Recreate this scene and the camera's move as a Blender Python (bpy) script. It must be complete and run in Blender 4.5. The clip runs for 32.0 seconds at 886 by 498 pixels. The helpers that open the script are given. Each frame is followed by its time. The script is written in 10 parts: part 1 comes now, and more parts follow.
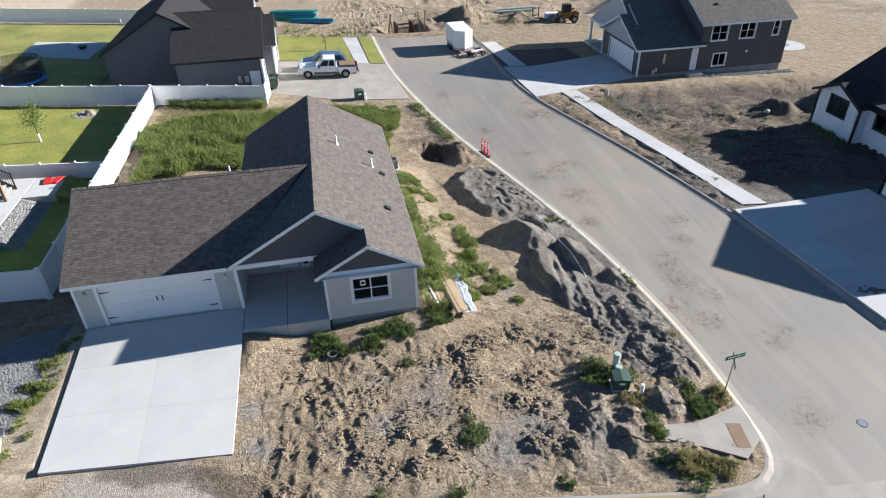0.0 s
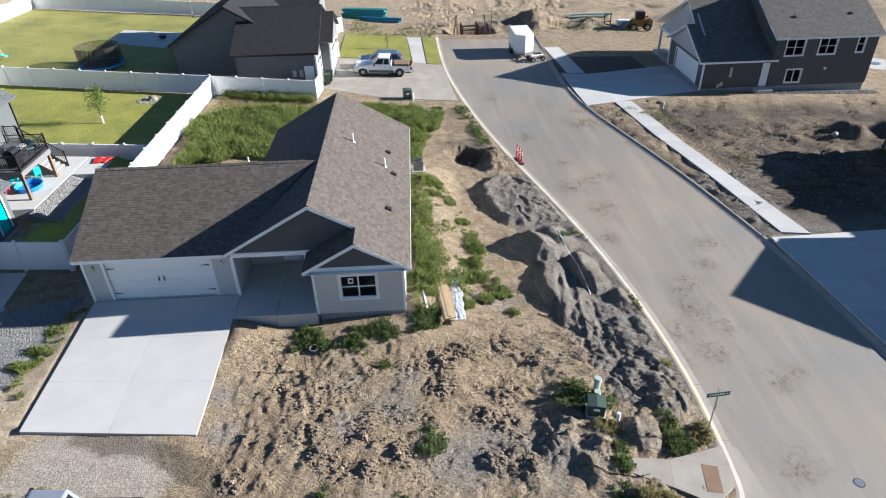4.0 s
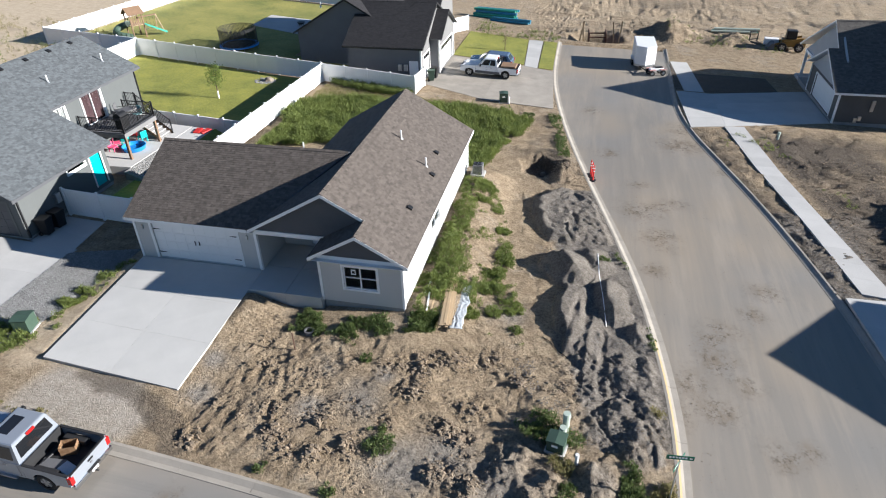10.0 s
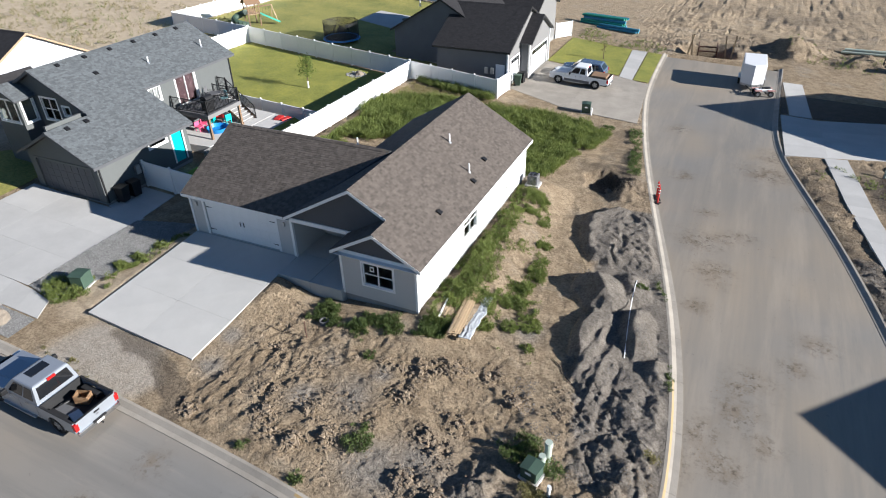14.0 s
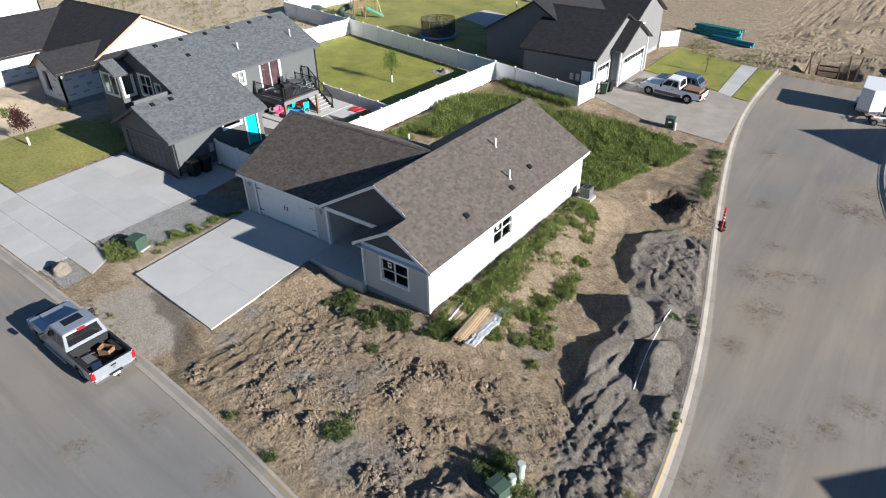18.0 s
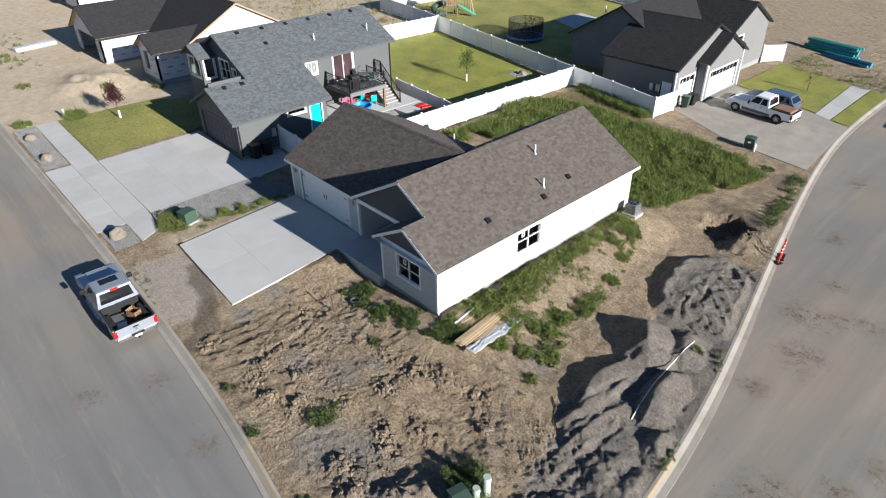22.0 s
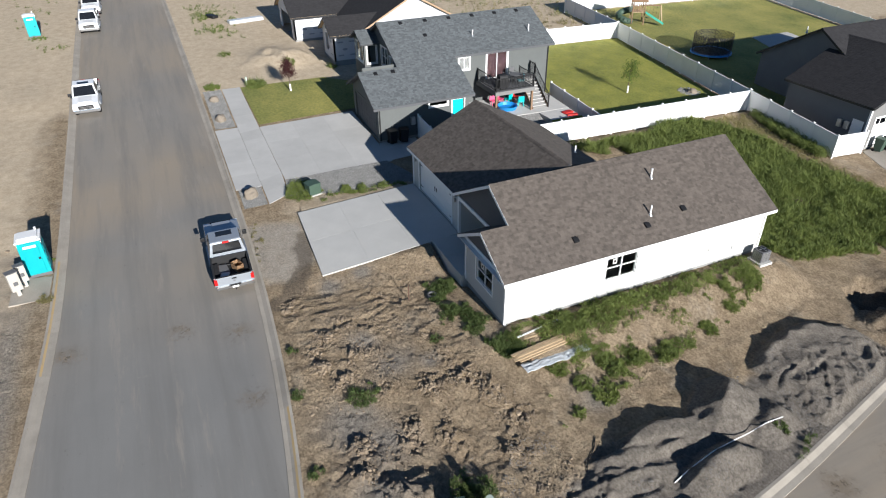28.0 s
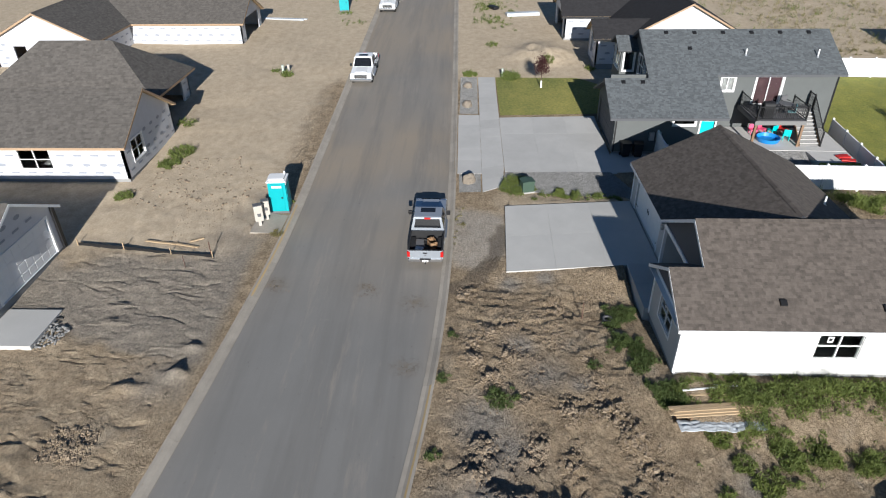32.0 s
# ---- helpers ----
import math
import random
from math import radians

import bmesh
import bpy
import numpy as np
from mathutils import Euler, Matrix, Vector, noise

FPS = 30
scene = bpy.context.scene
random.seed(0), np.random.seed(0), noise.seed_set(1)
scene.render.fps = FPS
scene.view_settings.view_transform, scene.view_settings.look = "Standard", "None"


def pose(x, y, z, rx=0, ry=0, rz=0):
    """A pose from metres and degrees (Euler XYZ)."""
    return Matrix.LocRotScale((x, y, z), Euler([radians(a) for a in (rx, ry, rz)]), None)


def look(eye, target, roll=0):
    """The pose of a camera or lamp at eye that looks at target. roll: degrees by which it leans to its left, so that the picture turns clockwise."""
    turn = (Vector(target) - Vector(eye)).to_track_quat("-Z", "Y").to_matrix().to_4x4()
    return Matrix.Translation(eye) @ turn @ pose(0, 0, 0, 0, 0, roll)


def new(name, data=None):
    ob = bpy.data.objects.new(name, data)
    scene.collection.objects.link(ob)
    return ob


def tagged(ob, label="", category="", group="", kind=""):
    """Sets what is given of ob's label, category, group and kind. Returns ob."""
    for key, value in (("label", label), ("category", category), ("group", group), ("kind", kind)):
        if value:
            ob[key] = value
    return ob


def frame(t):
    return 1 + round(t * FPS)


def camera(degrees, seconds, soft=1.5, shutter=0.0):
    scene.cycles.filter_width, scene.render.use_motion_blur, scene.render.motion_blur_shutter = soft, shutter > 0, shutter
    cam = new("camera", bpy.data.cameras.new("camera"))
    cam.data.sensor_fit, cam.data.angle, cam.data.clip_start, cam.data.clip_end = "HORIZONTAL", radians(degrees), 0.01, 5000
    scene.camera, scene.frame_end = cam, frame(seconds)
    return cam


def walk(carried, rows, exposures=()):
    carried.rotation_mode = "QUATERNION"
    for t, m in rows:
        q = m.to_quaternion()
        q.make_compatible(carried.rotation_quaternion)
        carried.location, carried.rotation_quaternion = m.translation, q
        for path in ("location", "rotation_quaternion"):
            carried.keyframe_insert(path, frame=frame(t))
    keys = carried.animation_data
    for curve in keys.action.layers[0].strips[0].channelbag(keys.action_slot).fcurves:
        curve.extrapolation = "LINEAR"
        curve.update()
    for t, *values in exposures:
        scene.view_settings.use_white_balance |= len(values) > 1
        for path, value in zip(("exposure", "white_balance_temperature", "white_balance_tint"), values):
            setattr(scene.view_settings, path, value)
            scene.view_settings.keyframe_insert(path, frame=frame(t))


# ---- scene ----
cam = camera(69.9, 32.0, soft=1.1)
ROWS = [
    (0.0, -1.990, -0.548, 19.302, -11.34, -33.41, 1.28),
    (0.5, -1.488, -0.614, 19.285, -10.57, -33.37, 1.28),
    (1.0, -0.978, -0.664, 19.263, -9.46, -33.34, 1.29),
    (1.5, -0.455, -0.712, 19.248, -8.26, -33.30, 1.34),
    (2.0, 0.059, -0.740, 19.226, -7.11, -33.25, 1.34),
    (2.5, 0.573, -0.758, 19.225, -5.95, -33.21, 1.34),
    (3.0, 1.095, -0.752, 19.225, -4.83, -33.18, 1.36),
    (3.5, 1.620, -0.741, 19.221, -3.78, -33.14, 1.37),
    (5.5, 3.718, -0.634, 19.206, 0.50, -33.06, 1.30),
    (6.0, 4.244, -0.594, 19.218, 1.65, -33.08, 1.31),
    (6.5, 4.787, -0.546, 19.185, 2.85, -33.04, 1.30),
    (7.0, 5.344, -0.492, 19.147, 4.06, -32.98, 1.33),
    (7.5, 5.882, -0.420, 19.145, 5.28, -32.98, 1.32),
    (8.0, 6.418, -0.329, 19.151, 6.58, -32.95, 1.32),
    (8.5, 6.954, -0.228, 19.155, 8.12, -32.91, 1.32),
    (9.0, 7.482, -0.119, 19.165, 9.68, -32.88, 1.30),
    (9.5, 8.018, 0.010, 19.178, 11.23, -32.84, 1.30),
    (10.0, 8.560, 0.151, 19.203, 12.74, -32.80, 1.33),
    (10.5, 9.058, 0.330, 19.222, 14.25, -32.78, 1.28),
    (11.0, 9.577, 0.520, 19.249, 15.76, -32.77, 1.29),
    (11.5, 10.079, 0.714, 19.277, 17.25, -32.74, 1.25),
    (12.0, 10.587, 0.913, 19.299, 18.75, -32.71, 1.24),
    (12.5, 11.092, 1.125, 19.312, 20.20, -32.68, 1.25),
    (13.0, 11.568, 1.337, 19.316, 21.69, -32.64, 1.18),
    (13.5, 12.059, 1.578, 19.340, 23.18, -32.63, 1.20),
    (14.0, 12.538, 1.827, 19.347, 24.67, -32.61, 1.17),
    (14.5, 13.010, 2.091, 19.355, 26.16, -32.57, 1.16),
    (16.5, 14.866, 3.275, 19.344, 32.15, -32.53, 1.12),
    (17.0, 15.286, 3.583, 19.349, 33.60, -32.50, 1.08),
    (17.5, 15.709, 3.903, 19.341, 35.02, -32.49, 1.05),
    (18.0, 16.124, 4.235, 19.338, 36.41, -32.49, 1.02),
    (18.5, 16.533, 4.575, 19.341, 37.80, -32.48, 1.01),
    (19.0, 16.922, 4.924, 19.346, 39.17, -32.48, 0.97),
    (19.5, 17.312, 5.285, 19.343, 40.51, -32.46, 0.99),
    (20.0, 17.668, 5.638, 19.351, 41.85, -32.48, 0.92),
    (20.5, 18.028, 6.004, 19.350, 43.19, -32.48, 0.87),
    (21.0, 18.386, 6.371, 19.349, 44.51, -32.46, 0.85),
    (21.5, 18.698, 6.705, 19.355, 45.77, -32.47, 0.81),
    (22.0, 19.011, 7.055, 19.358, 47.15, -32.47, 0.79),
    (22.5, 19.311, 7.406, 19.359, 48.63, -32.46, 0.78),
    (23.0, 19.570, 7.751, 19.374, 50.37, -32.48, 0.73),
    (23.5, 19.822, 8.102, 19.381, 52.16, -32.46, 0.72),
    (24.0, 20.043, 8.442, 19.381, 53.89, -32.45, 0.69),
    (24.5, 20.248, 8.792, 19.394, 55.47, -32.46, 0.67),
    (25.0, 20.438, 9.135, 19.411, 56.97, -32.47, 0.65),
    (25.5, 20.618, 9.481, 19.413, 58.47, -32.47, 0.66),
    (27.5, 21.159, 10.729, 19.405, 64.46, -32.39, 0.53),
    (28.0, 21.258, 11.063, 19.431, 65.99, -32.42, 0.51),
    (28.5, 21.343, 11.395, 19.439, 67.76, -32.42, 0.52),
    (29.0, 21.420, 11.743, 19.443, 69.96, -32.42, 0.52),
    (29.5, 21.479, 12.100, 19.451, 72.28, -32.44, 0.53),
    (30.0, 21.530, 12.467, 19.464, 74.69, -32.44, 0.57),
    (30.5, 21.548, 12.812, 19.453, 78.45, -32.42, 0.54),
    (31.0, 21.551, 13.196, 19.445, 82.69, -32.39, 0.56),
    (31.5, 21.525, 13.592, 19.446, 86.93, -32.35, 0.58),
    (32.0, 21.459, 13.977, 19.436, 91.66, -32.28, 0.59),
]
walk(cam, [(t, pose(x, y, z, 90 + pitch, roll, yaw)) for t, x, y, z, yaw, pitch, roll in ROWS], exposures=[(0.0, 1.19, 6050, 11), (9.0, 1.03, 6150, 11), (20.0, 0.73, 6190, 11), (28.0, 0.53, 6200, 10), (32.0, 0.35, 6190, 10)])


# ---- world, sun ----
SUN_AZ, SUN_EL = radians(4.6), radians(18.8)   # azimuth from +x towards +y
world = bpy.data.worlds.new("sky")
scene.world = world
world.use_nodes = True
wn = world.node_tree.nodes
sky = wn.new("ShaderNodeTexSky")
sky.sky_type = "NISHITA"
sky.sun_disc = False
sky.sun_elevation = SUN_EL
sky.sun_rotation = radians(90) - SUN_AZ
sky.air_density, sky.dust_density, sky.ozone_density = 1.0, 0.0, 4.6
wn["Background"].inputs["Strength"].default_value = 0.054
world.node_tree.links.new(sky.outputs[0], wn["Background"].inputs["Color"])
sun = new("sun", bpy.data.lights.new("sun", "SUN"))
sun.data.energy, sun.data.angle, sun.data.color = 6.1, radians(0.55), (1.0, 0.955, 0.885)
sun_from = Vector((math.cos(SUN_AZ) * math.cos(SUN_EL), math.sin(SUN_AZ) * math.cos(SUN_EL), math.sin(SUN_EL)))
sun.matrix_world = look(sun_from * 100, (0, 0, 0))


# ---- materials ----
def mat(name, c, rough=0.8, var=0.15, scale=1.5, fine=30.0, bump=0.15, dist=0.01, metal=0.0, island=0.0, obj=0.0, c2=None, spec=0.4, stretch=(1, 1, 1)):
    """A surface with coarse and fine variation; island / obj: how far each piece differs from the next."""
    m = bpy.data.materials.new(name)
    m.use_nodes = True
    n, l = m.node_tree.nodes, m.node_tree.links
    b = n["Principled BSDF"]
    b.inputs["Roughness"].default_value, b.inputs["Metallic"].default_value = rough, metal
    b.inputs["Specular IOR Level"].default_value = spec
    geo = n.new("ShaderNodeNewGeometry")
    mp = n.new("ShaderNodeMapping")
    mp.inputs["Scale"].default_value = stretch
    l.new(geo.outputs["Position"], mp.inputs["Vector"])
    n1, n2 = n.new("ShaderNodeTexNoise"), n.new("ShaderNodeTexNoise")
    for t, s in ((n1, scale), (n2, fine)):
        t.inputs["Scale"].default_value = s
        t.inputs["Detail"].default_value = 5.0
        t.inputs["Roughness"].default_value = 0.62
        l.new(mp.outputs[0], t.inputs["Vector"])
    add = n.new("ShaderNodeMath")
    add.operation = "ADD"
    l.new(n1.outputs["Fac"], add.inputs[0])
    l.new(n2.outputs["Fac"], add.inputs[1])
    last = add.outputs[0]
    for amount, socket in ((island, geo.outputs["Random Per Island"]), (obj, None)):
        if amount > 0:
            if socket is None:
                socket = n.new("ShaderNodeObjectInfo").outputs["Random"]
            mul = n.new("ShaderNodeMath")
            mul.operation = "MULTIPLY_ADD"
            mul.inputs[1].default_value = amount
            l.new(socket, mul.inputs[0])
            l.new(last, mul.inputs[2])
            sub = n.new("ShaderNodeMath")
            sub.operation = "SUBTRACT"
            sub.inputs[1].default_value = amount / 2
            l.new(mul.outputs[0], sub.inputs[0])
            last = sub.outputs[0]
    ramp = n.new("ShaderNodeMapRange")
    ramp.inputs["From Min"].default_value, ramp.inputs["From Max"].default_value = 0.55, 1.45
    l.new(last, ramp.inputs["Value"])
    mix = n.new("ShaderNodeMixRGB")
    dark = c2 or tuple(v * (1 - var * 1.3) for v in c)
    lite = tuple(min(0.92, v * (1 + var)) for v in c)
    mix.inputs[1].default_value, mix.inputs[2].default_value = (*dark, 1), (*lite, 1)
    l.new(ramp.outputs[0], mix.inputs[0])
    l.new(mix.outputs[0], b.inputs["Base Color"])
    if bump > 0:
        bp = n.new("ShaderNodeBump")
        bp.inputs["Strength"].default_value, bp.inputs["Distance"].default_value = bump, dist
        l.new(n2.outputs["Fac"], bp.inputs["Height"])
        l.new(bp.outputs[0], b.inputs["Normal"])
    return m


def glass(name, tint=(0.9, 0.95, 0.95)):
    m = bpy.data.materials.new(name)
    m.use_nodes = True
    b = m.node_tree.nodes["Principled BSDF"]
    b.inputs["Base Color"].default_value = (*tint, 1)
    b.inputs["Roughness"].default_value = 0.02
    b.inputs["Transmission Weight"].default_value = 1.0
    b.inputs["IOR"].default_value = 1.1
    return m


SHINGLE = mat("shingle_brown", (0.105, 0.088, 0.075), 0.92, 0.38, 4.5, 45, 0.4, 0.01, island=0.42)
SHINGLE_ONE = mat("shingle_brown_single", (0.105, 0.088, 0.075), 0.92, 0.38, 4.5, 45, 0.4, 0.01, obj=0.42)
SHINGLE_GREY = mat("shingle_grey", (0.102, 0.112, 0.118), 0.92, 0.36, 14.0, 60, 0.4, 0.01, island=0.5)
SHINGLE_DARK = mat("shingle_charcoal", (0.032, 0.031, 0.033), 0.95, 0.25, 3.0, 40, 0.4, 0.01, island=0.3, spec=0.2)
SHINGLE_TAN = mat("shingle_taupe", (0.105, 0.095, 0.085), 0.92, 0.32, 3.5, 40, 0.4, 0.01, island=0.4)
SIDING = mat("siding_pale_grey", (0.49, 0.486, 0.468), 0.65, 0.04, 0.5, 25, 0.05)
GABLE = mat("siding_slate_grey", (0.085, 0.088, 0.095), 0.7, 0.12, 1.0, 30, 0.1)
TRIM = mat("white_trim", (0.80, 0.80, 0.79), 0.5, 0.04, 0.8, 20, 0.03)
WHITE = mat("white_vinyl", (0.78, 0.78, 0.775), 0.45, 0.05, 0.5, 12, 0.03)
DOORWHITE = mat("white_door_steel", (0.80, 0.80, 0.79), 0.45, 0.03, 0.6, 25, 0.03)
ASIDE = mat("siding_dark_sage_grey", (0.098, 0.105, 0.103), 0.7, 0.12, 0.8, 30, 0.1)
BSIDE = mat("siding_mid_grey", (0.13, 0.135, 0.145), 0.7, 0.12, 0.8, 30, 0.1)
BSTUCCO = mat("siding_warm_grey", (0.175, 0.172, 0.168), 0.7, 0.08, 0.8, 30, 0.1)
HSIDE = mat("siding_brown_grey", (0.088, 0.085, 0.082), 0.7, 0.12, 0.8, 30, 0.1)
WSIDE = mat("siding_white_batten", (0.74, 0.75, 0.76), 0.6, 0.05, 0.8, 30, 0.05)
BLACKTRIM = mat("black_trim", (0.014, 0.014, 0.015), 0.5, 0.2, 2, 30, 0.05)
WRAP = mat("white_house_wrap", (0.56, 0.57, 0.60), 0.55, 0.07, 1.2, 9, 0.25, 0.02)
WRAPINK = mat("grey_wrap_print", (0.30, 0.32, 0.36), 0.6, 0.15, 3, 30, 0.0)
FOUND = mat("foundation_concrete", (0.27, 0.27, 0.265), 0.9, 0.2, 1.5, 30, 0.25)
CONC = mat("new_concrete", (0.465, 0.455, 0.43), 0.85, 0.10, 0.7, 45, 0.15, 0.004, obj=0.2)
CONC_OLD = mat("pale_pavement_concrete", (0.445, 0.435, 0.415), 0.9, 0.13, 0.6, 40, 0.2, 0.005, obj=0.4)
CONC_WARM = mat("tan_kerb_concrete", (0.325, 0.292, 0.247), 0.9, 0.24, 0.9, 35, 0.25, 0.006, obj=0.2)
WOOD = mat("raw_lumber", (0.42, 0.31, 0.19), 0.75, 0.2, 3, 40, 0.2, 0.004, obj=0.5)
WOODOLD = mat("brown_wood", (0.20, 0.125, 0.075), 0.75, 0.25, 3, 40, 0.2, 0.004, obj=0.4)
OSB = mat("orange_timber_fascia", (0.36, 0.25, 0.16), 0.75, 0.15, 3, 40, 0.1, obj=0.3)
GLASS = glass("window_glass")
DARKGLASS = glass("tinted_car_glass", (0.12, 0.13, 0.14))
BLACK = mat("black_plastic", (0.012, 0.012, 0.013), 0.5, 0.25, 3, 40, 0.1)
RUBBER = mat("tyre_rubber", (0.016, 0.016, 0.016), 0.85, 0.25, 6, 60, 0.2)
STEEL = mat("galvanised_steel", (0.50, 0.51, 0.52), 0.35, 0.12, 3, 40, 0.05, metal=0.9)
CHROME = mat("chrome", (0.65, 0.66, 0.67), 0.12, 0.05, 3, 30, 0.0, metal=1.0)
SILVER = mat("silver_car_paint", (0.36, 0.39, 0.43), 0.25, 0.04, 1, 12, 0.0, metal=0.45, spec=0.6)
CARWHITE = mat("white_car_paint", (0.76, 0.77, 0.78), 0.25, 0.03, 1, 12, 0.0, spec=0.6)
CARBLUE = mat("steel_blue_car_paint", (0.12, 0.17, 0.25), 0.25, 0.05, 1, 12, 0.0, metal=0.4, spec=0.6)
REDLAMP = mat("red_lamp_lens", (0.42, 0.012, 0.012), 0.2, 0.1, 6, 60, 0.0)
CLEARLAMP = mat("clear_lamp_lens", (0.7, 0.72, 0.74), 0.12, 0.1, 6, 60, 0.0)
RED = mat("safety_red_plastic", (0.55, 0.03, 0.025), 0.5, 0.15, 4, 40, 0.05)
TEAL = mat("teal_plastic", (0.0, 0.33, 0.36), 0.5, 0.08, 2, 30, 0.05)
AQUA = mat("turquoise_paint", (0.0, 0.44, 0.45), 0.5, 0.06, 2, 30, 0.05)
GREENBOX = mat("utility_green_paint", (0.05, 0.085, 0.062), 0.55, 0.15, 2, 30, 0.05)
PALEGREEN = mat("pale_green_plastic", (0.42, 0.48, 0.41), 0.5, 0.1, 2, 30, 0.05)
BEIGE = mat("beige_cabinet_paint", (0.45, 0.42, 0.37), 0.6, 0.1, 2, 30, 0.05)
SIGNGREEN = mat("sign_green", (0.0, 0.13, 0.075), 0.4, 0.08, 2, 30, 0.0)
BLUE = mat("pool_blue_plastic", (0.02, 0.23, 0.60), 0.35, 0.1, 2, 30, 0.05)
PINK = mat("pink_plastic", (0.65, 0.10, 0.20), 0.5, 0.1, 2, 30, 0.05)
CARD = mat("cardboard", (0.40, 0.25, 0.14), 0.85, 0.12, 3, 30, 0.1)
PLASTIC = mat("white_plastic_film", (0.50, 0.53, 0.55), 0.25, 0.12, 4, 20, 0.3, 0.02)
PIPEGREEN = mat("green_pvc_pipe", (0.04, 0.30, 0.22), 0.45, 0.12, 2, 30, 0.05, obj=0.3)
PIPEBLUE = mat("blue_pvc_pipe", (0.05, 0.25, 0.38), 0.45, 0.12, 2, 30, 0.05, obj=0.3)
YELLOW = mat("yellow_kerb_paint", (0.40, 0.26, 0.09), 0.8, 0.15, 1.6, 14, 0.15, c2=(0.36, 0.30, 0.21))
CATYELLOW = mat("machine_yellow_paint", (0.24, 0.135, 0.03), 0.55, 0.25, 2, 30, 0.1)
RUST = mat("rusty_steel", (0.10, 0.05, 0.035), 0.85, 0.3, 4, 40, 0.2)
BOULDER = mat("tan_boulder", (0.22, 0.185, 0.145), 0.9, 0.25, 3, 25, 0.5, 0.03)
ROCK = mat("grey_river_rock", (0.25, 0.245, 0.235), 0.85, 0.25, 2, 30, 0.2, island=1.0)
CLOD = mat("brown_earth_clod", (0.235, 0.182, 0.127), 0.95, 0.25, 2, 25, 0.6, 0.03, island=0.5)
LEAF = mat("weed_green", (0.205, 0.238, 0.062), 0.7, 0.25, 1.1, 9, 0.0, island=0.25, c2=(0.08, 0.118, 0.032))
LEAFDARK = mat("dark_weed_green", (0.13, 0.165, 0.052), 0.7, 0.25, 1.6, 9, 0.0, island=0.25, c2=(0.055, 0.09, 0.026))
LEAFDRY = mat("dry_weed", (0.26, 0.22, 0.10), 0.8, 0.3, 0.8, 9, 0.0, island=0.4, c2=(0.13, 0.13, 0.05))
TREELEAF = mat("tree_leaf_green", (0.13, 0.18, 0.035), 0.6, 0.3, 0.6, 12, 0.0, island=0.8)
PLUMLEAF = mat("plum_leaf_purple", (0.09, 0.032, 0.035), 0.6, 0.3, 0.6, 12, 0.0, island=0.8)
BARK = mat("brown_bark", (0.10, 0.07, 0.05), 0.9, 0.3, 5, 40, 0.4)
LAWN = mat("mown_lawn", (0.28, 0.265, 0.05), 0.9, 0.2, 0.5, 6, 1.0, 0.06, c2=(0.095, 0.12, 0.024))
LAWNDRY = mat("dry_patchy_lawn", (0.33, 0.285, 0.08), 0.9, 0.2, 0.2, 5, 1.0, 0.06, c2=(0.06, 0.10, 0.02))


def let_through(m, share):
    """Thin leaves pass part of the light on to their other side."""
    n, l = m.node_tree.nodes, m.node_tree.links
    b = n["Principled BSDF"]
    t, x = n.new("ShaderNodeBsdfTranslucent"), n.new("ShaderNodeMixShader")
    l.new(b.inputs["Base Color"].links[0].from_socket, t.inputs["Color"])
    x.inputs[0].default_value = share
    l.new(b.outputs[0], x.inputs[1])
    l.new(t.outputs[0], x.inputs[2])
    l.new(x.outputs[0], n["Material Output"].inputs["Surface"])


for leafy in (LEAF, LEAFDARK, LEAFDRY, TREELEAF, PLUMLEAF):
    let_through(leafy, 0.4)


# ---- mesh helpers ----
def link(name, me, material, parent=None, label=""):
    ob = new(name, me)
    if material is not None and not me.materials:
        me.materials.append(material)
    if parent is not None:
        ob.parent = parent
    if label:
        ob["label"] = label
    return ob


def part(name, bm, material, parent, label="", smooth=False):
    me = bpy.data.meshes.new(name)
    bmesh.ops.recalc_face_normals(bm, faces=bm.faces[:])
    bm.to_mesh(me)
    bm.free()
    if smooth:
        me.polygons.foreach_set("use_smooth", [True] * len(me.polygons))
    return link(name, me, material, parent, label)


def pydata(name, verts, faces, material, parent=None, label="", smooth=False):
    me = bpy.data.meshes.new(name)
    me.from_pydata(verts, [], faces)
    me.update()
    if smooth:
        me.polygons.foreach_set("use_smooth", [True] * len(me.polygons))
    return link(name, me, material, parent, label)


def thing(name, m, label, category, group="", kind=""):
    ob = new(name)
    ob.empty_display_size = 0.3
    ob.matrix_basis = m
    return tagged(ob, label, category, group, kind)


def box(bm, x0, y0, z0, x1, y1, z1, bevel=0.0):
    v = [bm.verts.new((x, y, z)) for z in (z0, z1) for y in (y0, y1) for x in (x0, x1)]
    fs = [bm.faces.new([v[i] for i in q]) for q in ((0, 2, 3, 1), (4, 5, 7, 6), (0, 1, 5, 4), (2, 6, 7, 3), (0, 4, 6, 2), (1, 3, 7, 5))]
    if bevel > 0:
        es = list({e for f in fs for e in f.edges})
        bmesh.ops.bevel(bm, geom=es, offset=bevel, segments=2, profile=0.6, affect="EDGES")
    return v


